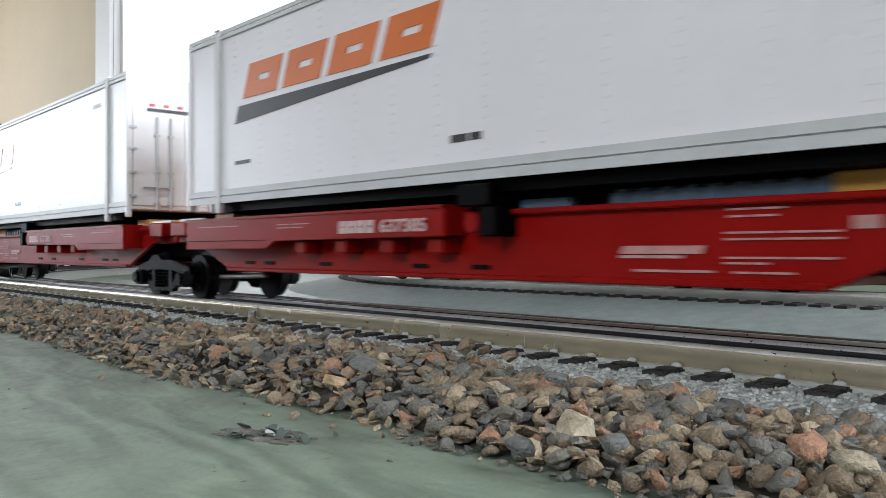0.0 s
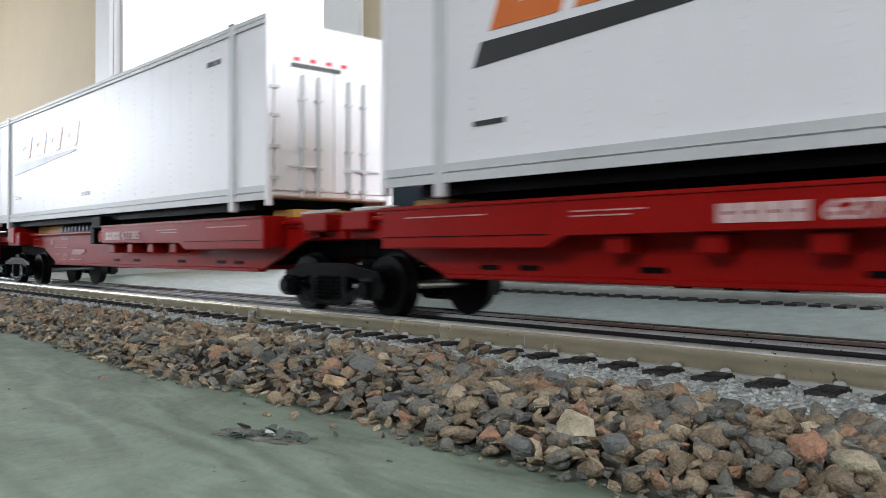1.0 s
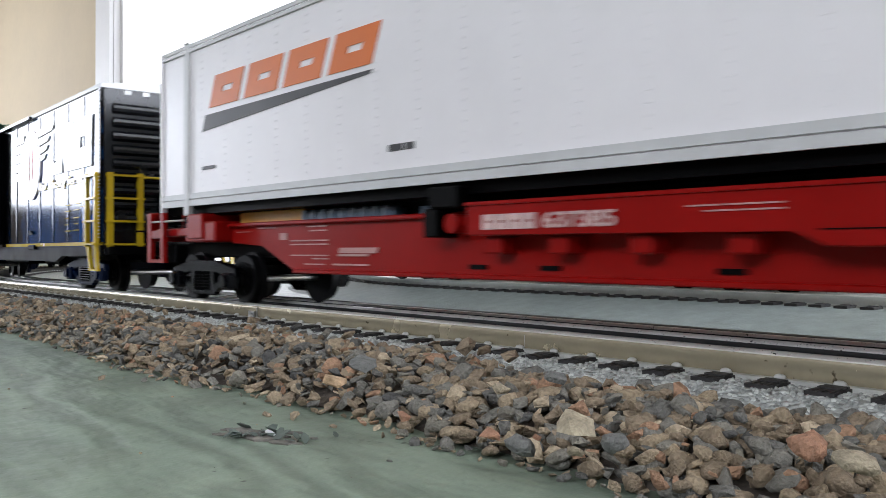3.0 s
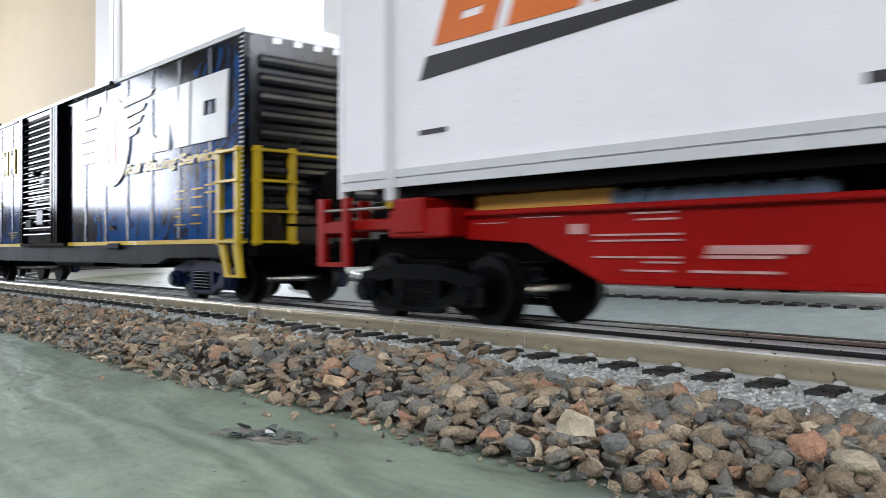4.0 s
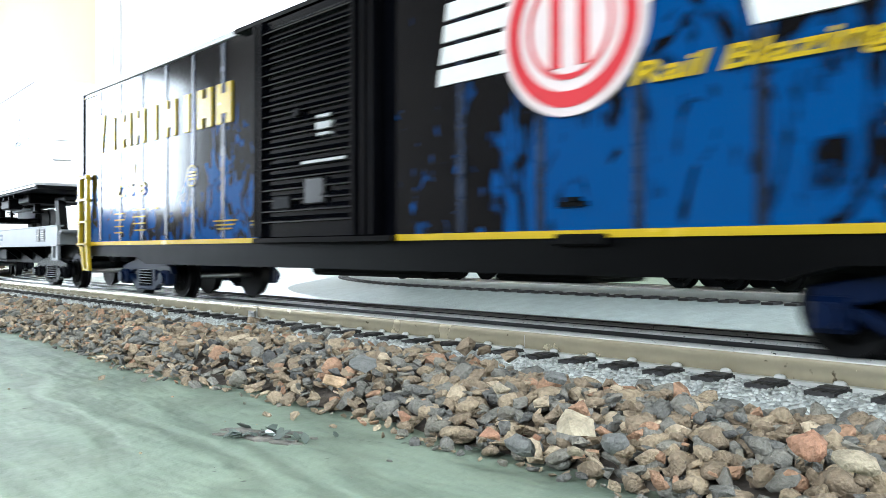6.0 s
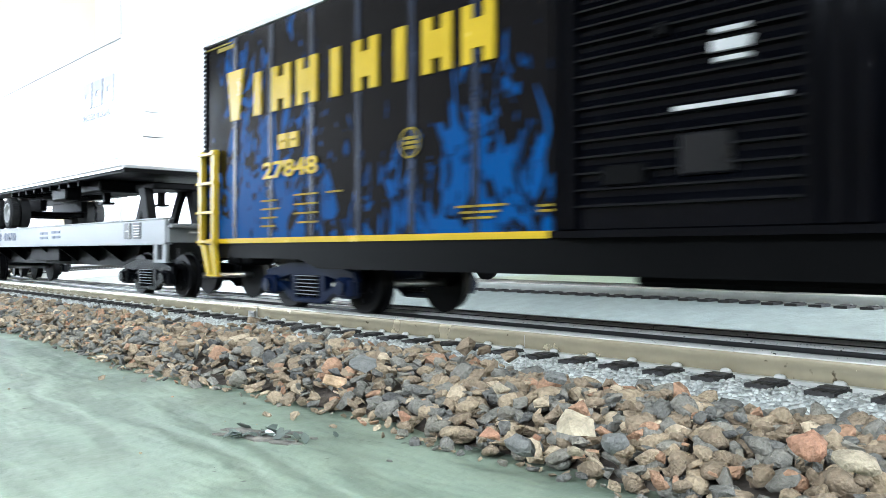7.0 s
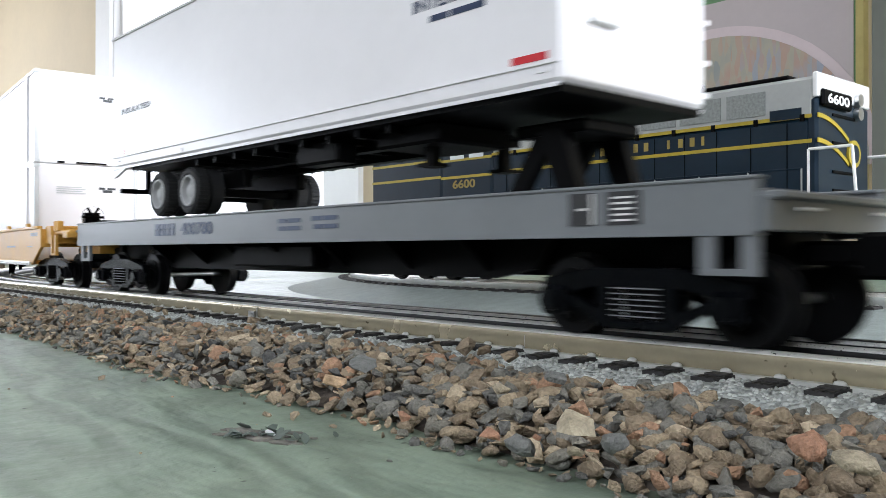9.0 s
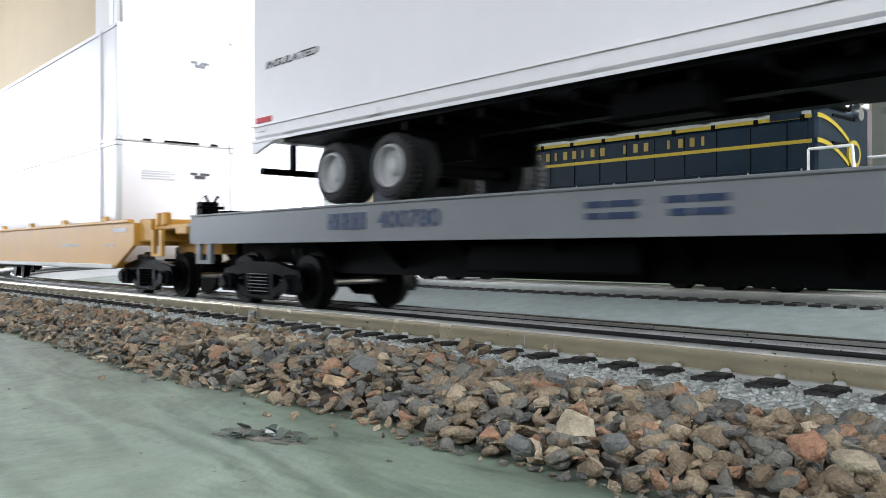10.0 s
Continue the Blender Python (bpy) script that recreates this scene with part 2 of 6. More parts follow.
def car_pose(x0, front, rear, t):
    """Pose of a car whose origin is at x0 at the start and that rides on pivots at front and rear."""
    s = x0 + travelled(t)
    p, q = on_track(s + front), on_track(s + rear)
    d = p - q
    a = math.degrees(math.atan2(d.y, d.x))
    o = p - d.normalized() * front
    return pose(o.x, o.y, o.z, 0, 0, a), a


def heading(s):
    return 0.0 if s >= BEND_X else -math.degrees((BEND_X - s) / BEND_R)


# ---- the room ----
def wall_with_openings(name, axis, at, thick, a0, a1, openings, label, paint=None):
    """A wall slab in the plane axis = at, running a0..a1, with openings (b0, b1, z0, z1)."""
    root = empty(name)
    cuts = sorted(openings)
    bm = bmesh.new()

    def slab(b0, b1, z0, z1):
        if b1 - b0 < 1e-4 or z1 - z0 < 1e-4:
            return
        if axis == 'y':
            box(bm, b0, b1, at, at + thick, z0, z1)
        else:
            box(bm, at, at + thick, b0, b1, z0, z1)
    cur = a0
    for b0, b1, z0, z1 in cuts:
        slab(cur, b0, RZ0, RZ1)
        slab(b0, b1, RZ0, z0)
        slab(b0, b1, z1, RZ1)
        cur = b1
    slab(cur, a1, RZ0, RZ1)
    ob = part(name, bm, paint or M_WALL)
    bpy.data.objects.remove(root)
    return tagged(ob, label, "wall", kind="structure")


WIN_B = (-4.37, -2.41, -0.05, 1.5)
WIN_R = (0.0, 1.5, 0.35, 1.65)
WIN_F = (-0.7, 2.0, 1.05, 1.85)
WIN_L = (-2.95, 0.95, 0.4, 1.5)
tagged(part("floor", boxes((RX0, RX1, RY0, RY1, RZ0 - 0.1, RZ0)), M_FLOOR), "brown carpeted floor under the layout table", "floor", kind="structure")
tagged(part("ceiling", boxes((RX0, RX1, RY0, RY1, RZ1, RZ1 + 0.1)), M_CEIL), "plain white painted ceiling", "ceiling", kind="structure")
wall_with_openings("wall_back", 'y', RY1, 0.12, RX0, RX1, [WIN_B], "beige painted wall behind the layout table")
wall_with_openings("wall_front", 'y', RY0 - 0.12, 0.12, RX0, RX1, [WIN_F], "unseen wall facing the layout, dark to cut fill light", M_DARKWALL)
wall_with_openings("wall_right", 'x', RX1, 0.12, RY0 - 0.12, RY1 + 0.12, [WIN_R], "unseen end wall with a window, dark to cut fill light", M_DARKWALL)
wall_with_openings("wall_left", 'x', RX0 - 0.12, 0.12, RY0 - 0.12, RY1 + 0.12, [WIN_L], "unseen plain end wall, dark to cut fill light", M_DARKWALL)


def window(name, axis, at, out, op, label, w=0.09):
    """Casing, sash bars and a bright sky outside. out: +1 or -1, the way out of the room."""
    b0, b1, z0, z1 = op
    root = empty(name)
    tagged(root, label, "window", kind="structure")

    def bar(pname, p0, p1, q0, q1, d0, d1, m_, lab=""):
        lo, hi = sorted((at + out * d0, at + out * d1))
        bm = boxes((p0, p1, lo, hi, q0, q1)) if axis == 'y' else boxes((lo, hi, p0, p1, q0, q1))
        return part(pname, bm, m_, root, lab)
    bar("casing", b0 - w, b0, z0, z1 + w, -0.02, 0.0, M_WHITE)
    bar("casing", b1, b1 + w, z0, z1 + w, -0.02, 0.0, M_WHITE)
    bar("casing", b0, b1, z1, z1 + w, -0.02, 0.0, M_WHITE)
    for j in (b0 - 0.001, b1 - 0.011):
        bar("jamb", j, j + 0.012, z0, z1, 0.0, 0.03, M_WHITE)
    bar("window_sill", b0 - w, b1 + w, z0 - 0.03, z0, -0.05, 0.1, M_WHITE)
    for f in (b0, b1 - 0.05):
        bar("window_frame", f, f + 0.05, z0, z1, 0.03, 0.07, M_WHITE)
    bar("window_frame", b0 + 0.05, b1 - 0.05, z1 - 0.05, z1, 0.03, 0.07, M_WHITE)
    bar("pane", b0, b1, z0, z1, 0.075, 0.08, M_SKYGLOW, "overexposed bright pane")


window("window_1", 'y', RY1, 1, WIN_B, "large white-cased window, blown out by daylight", 0.2)
window("window_2", 'x', RX1, 1, WIN_R, "white-cased window at the end of the room")
window("window_4", 'x', RX0, -1, WIN_L, "wide white-cased window in the far end wall")
window("window_3", 'y', RY0, -1, WIN_F, "unseen window added to light the near sides")

# ---- table ----
table = empty("table")
tagged(table, "broad layout table with a green painted top", "table")
part("tabletop", boxes((-3.2, 1.3, -0.55, 1.45, -0.03, 0.0)), M_TABLE, table, "scuffed grey-green painted board")
for lx in (-3.1, -0.95, 1.2):
    for ly in (-0.45, 1.35):
        part("leg", boxes((lx - 0.04, lx + 0.04, ly - 0.04, ly + 0.04, RZ0, -0.03)), M_WHITE, table)

# ---- tracks ----
PROFILE = ((-0.048, 0.0), (-0.032, 0.0068), (-0.026, 0.0080), (0.026, 0.0080), (0.032, 0.0068), (0.048, 0.0))
WIDE_PROFILE = ((-0.072, 0.0), (-0.034, 0.0072), (-0.028, 0.0080), (0.028, 0.0080), (0.034, 0.0072), (0.060, 0.0))


def sweep(profile, frames):
    """Sweep an outline (across, height) along frames of (place, heading in radians)."""
    bm = bmesh.new()
    prev = None
    first = None
    for p, a in frames:
        n = Vector((-math.sin(a), math.cos(a), 0))
        ring = [bm.verts.new(Vector((p.x, p.y, 0)) + n * u + Vector((0, 0, z))) for u, z in profile]
        if prev:
            for i in range(len(ring)):
                j = (i + 1) % len(ring)
                bm.faces.new((prev[i], prev[j], ring[j], ring[i]))
        else:
            first = ring
        prev = ring
    bm.faces.new(first)
    bm.faces.new(prev[::-1])
    bmesh.ops.recalc_face_normals(bm, faces=bm.faces)
    return bm


RAIL_TOP = 0.0133


def rail_profile(c, w=0.0018):
    """Foot, web and a round head."""
    head = [(c - w * math.cos(math.pi * k / 10), 0.0119 + (RAIL_TOP - 0.0119) * math.sin(math.pi * k / 10)) for k in range(11)]
    return [(c - w, 0.0082)] + head + [(c + w, 0.0082)]


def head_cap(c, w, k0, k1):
    """A thin bright skin over part of the round head."""
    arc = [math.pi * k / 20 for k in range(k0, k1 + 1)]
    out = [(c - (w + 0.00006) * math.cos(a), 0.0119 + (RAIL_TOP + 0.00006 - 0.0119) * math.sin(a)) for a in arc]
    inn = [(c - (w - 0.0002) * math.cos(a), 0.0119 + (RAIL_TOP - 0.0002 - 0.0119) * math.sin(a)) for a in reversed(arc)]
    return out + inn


def lay_track(place, length0, length1, label, profile, bed, near_rail=M_RAIL):
    """place(s) gives a point and a heading. The roadbed carries ties and three rails."""
    root = empty("track")
    tagged(root, label, "track", kind="structure")
    n = int((length1 - length0) / 0.02)
    fr = [place(length0 + (length1 - length0) * i / n) for i in range(n + 1)]
    part("roadbed", sweep(profile, fr), bed, root)
    # Centre rail is black; the far rail's shade is painted with the same black.
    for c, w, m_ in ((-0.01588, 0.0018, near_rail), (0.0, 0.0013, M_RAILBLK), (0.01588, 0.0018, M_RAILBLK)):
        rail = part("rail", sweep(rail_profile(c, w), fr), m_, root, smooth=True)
        # Caps paint the highlight on the near shoulder; the centre rail's top is worn.
        part("worn_top", sweep(head_cap(c, w, 3, 9) if m_ is near_rail else (head_cap(c, w, 3, 12) if c == 0 else head_cap(c, w, 1, 5)), fr), M_RAILTOP, rail, "worn rail head with its highlight painted bright", True)
    for s_ in (-1, 1):
        a0, a1 = sorted((s_ * 0.01768, s_ * 0.0196))
        part("rail_foot", sweep(((a0, 0.0080), (a0, 0.0088), (a1, 0.0088), (a1, 0.0080)), fr), M_SPIKE, root, "pale moulded ledge along the rail")
    return root


def main_line(s):
    p = on_track(s)
    return p, radians(heading(s))


track = lay_track(main_line, -2.08, 1.1, "three-rail model track on a grey moulded roadbed", PROFILE, M_ROADBED)
SIDE_Y, SIDE_BEND, SIDE_R = 0.377, -0.355, 0.457


def side_line(s):
    if s >= SIDE_BEND:
        return Vector((s, SIDE_Y, 0)), 0.0
    a = (SIDE_BEND - s) / SIDE_R
    return Vector((SIDE_BEND - SIDE_R * math.sin(a), SIDE_Y + SIDE_R * (1 - math.cos(a)), 0)), -a


siding = lay_track(side_line, -1.5, 1.1, "siding of the same grey moulded track, bending away", WIDE_PROFILE, M_ROADBED_FAR, M_SIDERAIL)

# rail joint of the main line: clips and a dark slit
joint = part("rail_joint", boxes((-0.2615, -0.2575, -0.0185, -0.0178, -0.0032, -0.0012), (-0.257, -0.2563, -0.0181, -0.0138, -0.0034, 0.00012),
                                 (-0.2609, -0.2599, -0.0188, -0.0184, -0.0026, -0.0018), (-0.2592, -0.2582, -0.0188, -0.0184, -0.0026, -0.0018)), M_STEEL, track, "pressed metal joiner clips")
joint.location = (0, TRACK_Y, RAIL_Z)
strand = part("strand", rod(bmesh.new(), (0, 0, 0), (-0.0003, 0.0, 0.0066), 0.00004, 5), M_RIM)
strand.location = (-0.1205, 0.1300, 0.0070)
tagged(strand, "hair-thin pale strand standing on the roadbed", "strand")

# ---- the train ----
MOVERS, TRUCKS, WHEELS = [], [], []
HALF = 0.027
BOX_HALF = 0.0245
WHEEL_R, AXLE_Z = 0.0083, 0.0096


def wheelset_mesh():
    bm = bmesh.new()
    for s in (-1, 1):
        cyl(bm, (0, s * 0.0158, 0), WHEEL_R, 0.0030, 'y', 32, mi=0)
        cyl(bm, (0, s * 0.0138, 0), WHEEL_R + 0.0011, 0.0010, 'y', 32, mi=0)
        cyl(bm, (0, s * 0.0175, 0), WHEEL_R * 0.72, 0.0006, 'y', 24, mi=1)
        cyl(bm, (0, s * 0.0182, 0), 0.0026, 0.0018, 'y', 12, mi=0)
        for k in range(6):
            a = k * math.pi / 3
            cyl(bm, (0.0046 * math.cos(a), s * 0.0179, 0.0046 * math.sin(a)), 0.0006, 0.0004, 'y', 6, mi=0)
    cyl(bm, (0, 0, 0), 0.0012, 0.034, 'y', 10, mi=2)
    me = bpy.data.meshes.new("wheelset")
    bm.to_mesh(me)
    bm.free()
    for m_ in (M_WHEEL, M_BLACK, M_STEEL):
        me.materials.append(m_)
    return me


WHEELSET = wheelset_mesh()


def truck(car, x, frame_mat, base=0.0405, springs=True):
    """A two-axle truck: bolster, cast side frames with journals and springs, two wheelsets."""
    h = base / 2
    tr = part("truck", boxes((-0.006, 0.006, -0.019, 0.019, 0.010, 0.0145), (-0.004, 0.004, -0.009, 0.009, 0.0145, 0.021), bevel=0.0006), frame_mat, car)
    for s in (-1, 1):
        y0, y1 = sorted((s * 0.0205, s * 0.0232))
        bm = bmesh.new()
        prism(bm, [(-h - 0.004, 0.0105), (-h - 0.0035, 0.0135), (-0.0095, 0.0158), (0.0095, 0.0158), (h + 0.0035, 0.0135), (h + 0.004, 0.0105),
                   (h - 0.004, 0.0105), (0.0098, 0.0125), (-0.0098, 0.0125), (-h + 0.004, 0.0105)], y0, y1, bevel=0.0004)
        prism(bm, [(-h + 0.001, 0.0098), (-h + 0.005, 0.0098), (-0.0062, 0.0058), (-0.0062, 0.0042), (-0.0085, 0.0042)], y0, y1)
        prism(bm, [(h - 0.001, 0.0098), (0.0085, 0.0042), (0.0062, 0.0042), (0.0062, 0.0058), (h - 0.005, 0.0098)], y0, y1)
        box(bm, -0.0085, 0.0085, y0, y1, 0.0036, 0.0056, bevel=0.0005)
        for e in (-1, 1):
            box(bm, e * 0.0078 - 0.0013, e * 0.0078 + 0.0013, y0, y1, 0.004, 0.013)
            box(bm, e * h - 0.0033, e * h + 0.0033, min(y0, s * 0.0248), max(y1, s * 0.0248), 0.0058, 0.0118, bevel=0.0008)
            cyl(bm, (e * h, s * 0.0252, 0.0088), 0.0022, 0.0016, 'y', 12)
        part("side_frame", bm, frame_mat, tr)
        bm = bmesh.new()
        for k in range(4):
            x_ = -0.0048 + k * 0.0032
            cyl(bm, (x_, s * 0.0222, 0.0088), 0.0010, 0.0072, 'z', 8)
            for j in range(6):
                cyl(bm, (x_, s * 0.0222, 0.0062 + j * 0.0011), 0.00145, 0.00055, 'z', 8)
        part("spring_pack", bm, M_BLACK, tr)["kind"] = "stuff"
        if springs:
            # Thin pale bars laid across each spring pack.
            bm = bmesh.new()
            for j in range(6):
                box(bm, -0.0058, 0.0058, *sorted((s * 0.0232, s * 0.0237)), 0.0062 + j * 0.0011, 0.00642 + j * 0.0011)
            part("spring_edge", bm, M_DULLSTEEL, tr, "pale lines across the springs")["kind"] = "stuff"
    for e in (-1, 1):
        w = new("wheelset", WHEELSET)
        w.parent = tr
        w.location = (e * h, 0, AXLE_Z)
        WHEELS.append((w, e * h))
    tr.location = (x, 0, 0)
    return tr


def lathe(bm, x, z, prof, cap=False, n=36):
    """Turn a profile of (radius, y) round an axle along y at (x, z)."""
    rings = [[bm.verts.new((x + q * math.cos(2 * math.pi * i / n), yy, z + q * math.sin(2 * math.pi * i / n))) for i in range(n)] for q, yy in prof]
    for ra, rb in zip(rings, rings[1:]):
        for i in range(n):
            bm.faces.new((ra[i], rb[i], rb[(i + 1) % n], ra[(i + 1) % n]))
    if cap:
        bm.faces.new(rings[-1])
    bmesh.ops.recalc_face_normals(bm, faces=bm.faces)
    return bm


def move(ob, x0, front, rear):
    MOVERS.append((ob, x0, front, rear))
    return ob


def glyphs(name, shapes, x, y, z, w, h, lean, material, parent, label=""):
    """A mark of plain shapes: boxes (a0, a1, b0, b1) in a unit field, leaning, laid on the near side."""
    bm = bmesh.new()
    for a0, a1, b0, b1 in shapes:
        pts = [(x + a * w + b * h * lean, z + b * h) for a, b in ((a0, b0), (a1, b0), (a1, b1), (a0, b1))]
        prism(bm, pts, y - 0.0002, y + 0.0002)
    return part(name, bm, material, parent, label)


def block_row(n, gap=0.12, slit=True):
    """n leaning blocks side by side, each with a slit, as shapes for glyphs()."""
    out = []
    for i in range(n):
        a0, a1 = (i + gap / 2) / n, (i + 1 - gap / 2) / n
        w = a1 - a0
        if slit:
            out += [(a0, a1, 0.60, 1.0), (a0, a0 + w * 0.36, 0.42, 0.60), (a1 - w * 0.3, a1, 0.42, 0.60), (a0, a1, 0.0, 0.42)]
        else:
            out.append((a0, a1, 0, 1))
    return out


def container(name, x0, x1, z0, z1, label, group, marks=True):
    """A long riveted box; x and z in the car's space. Doors close the front end."""
    c = empty(name)
    tagged(c, label, "container", group)
    y = BOX_HALF
    part("body", boxes((x0, x1, -y, y, z0 + 0.001, z1 - 0.0008), bevel=0.0006), M_WHITEBOX, c)
    part("underframe", boxes((x0 + 0.012, x1 - 0.012, -y + 0.0025, y - 0.0025, z0 - 0.0028, z0 + 0.001), (x0 + 0.080, x1 - 0.050, -0.012, 0.012, z0 - 0.006, z0 - 0.0028)), M_BLACK, c, "black underframe")
    for s in (-1, 1):
        lo, hi = sorted((s * y, s * (y + 0.0007)))
        part("bottom_rail", boxes((x0 + 0.001, x1 - 0.001, lo, hi, z0, z0 + 0.0022), (x0 + 0.001, x1 - 0.001, lo, hi, z0 + 0.0026, z0 + 0.0046)), M_GREYTRIM, c, "grey bottom rail in two strips")
        part("top_rail", boxes((x0, x1, lo, hi, z1 - 0.0026, z1 - 0.0014), (x0, x1, lo, hi, z1 - 0.001, z1 + 0.0003)), M_GREYTRIM, c, "dark grey top rail")
        bm = bmesh.new()
        n = int((x1 - x0 - 0.05) / 0.0172)
        for i in range(n):
            xc = x0 + 0.033 + i * 0.0172
            for j in range(20):
                zc = z0 + 0.007 + j * (z1 - z0 - 0.012) / 19
                box(bm, xc - 0.0007, xc + 0.0007, *sorted((s * (y - 0.0002), s * (y + 0.00018))), zc - 0.0002, zc + 0.0002)
        ob = part("rivets", bm, M_WHITEBOX, c)
        ob["kind"] = "stuff"
        for px in (x0 + 0.0225, x1 - 0.0225):
            lo2, hi2 = sorted((s * (y - 0.001), s * (y + 0.0012)))
            post = part("lift_post", boxes((px - 0.0018, px + 0.0018, lo2, hi2, z0 - 0.0035, z1 + 0.0004), bevel=0.0003), M_GREYTRIM, c)
            part("post_cap", boxes((px - 0.0026, px + 0.0026, lo2, hi2, z1 + 0.0004, z1 + 0.0011), bevel=0.0002), M_STEEL, post)
        for ex in (x0, x1):
            part("corner_post", boxes((ex - 0.0008, ex + 0.0008, *sorted((s * (y - 0.0015), s * (y + 0.0008))), z0 - 0.002, z1 + 0.0002), bevel=0.0002), M_WHITEBOX, c)
    # doors at the front end
    for s in (-1, 1):
        a, b = sorted((s * 0.0004, s * (y - 0.002)))
        door = part("door", boxes((x1, x1 + 0.0006, a, b, z0 + 0.003, z1 - 0.003), bevel=0.0002), M_WHITEBOX, c)
        for f in (0.25, 0.5):
            yy = s * y * f
            bm = rod(bmesh.new(), (x1 + 0.0014, yy, z0 + 0.001), (x1 + 0.0014, yy, z0 + 0.041), 0.0006)
            rod(bm, (x1 + 0.0016, yy, z0 + 0.011), (x1 + 0.0016, yy + s * 0.006, z0 + 0.0108), 0.0004)
            for zz in (0.004, 0.0105, 0.017, 0.033):
                box(bm, x1, x1 + 0.0019, yy - 0.0012, yy + 0.0012, z0 + zz - 0.0004, z0 + zz + 0.0004)
            part("lock_rod", bm, M_GREYTRIM, door, "grey steel lock rod")
        bm = bmesh.new()
        for zz in (0.007, 0.017, 0.027, 0.036):
            box(bm, x1, x1 + 0.0013, *sorted((s * (y - 0.0035), s * (y - 0.0002))), z0 + zz - 0.0005, z0 + zz + 0.0005)
        part("hinge", bm, M_GREYTRIM, door)
    if marks:
        sw = bmesh.new()
        mx0, mz0 = x0 + 0.0385, z0 + 0.0262
        prism(sw, [(mx0 - 0.0045, mz0), (mx0 - 0.002, mz0 + 0.0056), (mx0 + 0.0965, mz0 + 0.0062), (mx0 + 0.0955, mz0 + 0.0052)], -y - 0.00025, -y)
        part("stripe", sw, M_PRINTBLK, c, "black tapered stripe")
        glyphs("emblem", block_row(4, 0.16), mx0 - 0.001, -y - 0.0001, mz0 + 0.0078, 0.099, 0.0108, 0.42, M_ORANGE, c, "orange slanted block mark")
        glyphs("end_emblem", [(0, 1, 0, 0.28)], x0 + 0.034, -y - 0.0001, z0 + 0.0125, 0.01, 0.0042, 0, M_PRINTBLK, c)
        bars("print", [(x0 + 0.142, x0 + 0.1525, z0 + 0.0095, z0 + 0.0113), (x1 - 0.042, x1 - 0.032, z1 - 0.0105, z1 - 0.0088)], M_PRINTBLK, c, -y, "small dark print")
        bm = bmesh.new()
        for i in range(4):
            box(bm, x1 + 0.0006, x1 + 0.0008, -0.0155 + i * 0.0062, -0.0130 + i * 0.0062, z1 - 0.0135, z1 - 0.0122)
        part("end_mark", bm, M_PRINTRED, c)
        part("end_stripe", boxes((x1 + 0.0006, x1 + 0.0009, -0.0165, 0.003, z1 - 0.0156, z1 - 0.0142)), M_PRINTBLK, c)
    return c


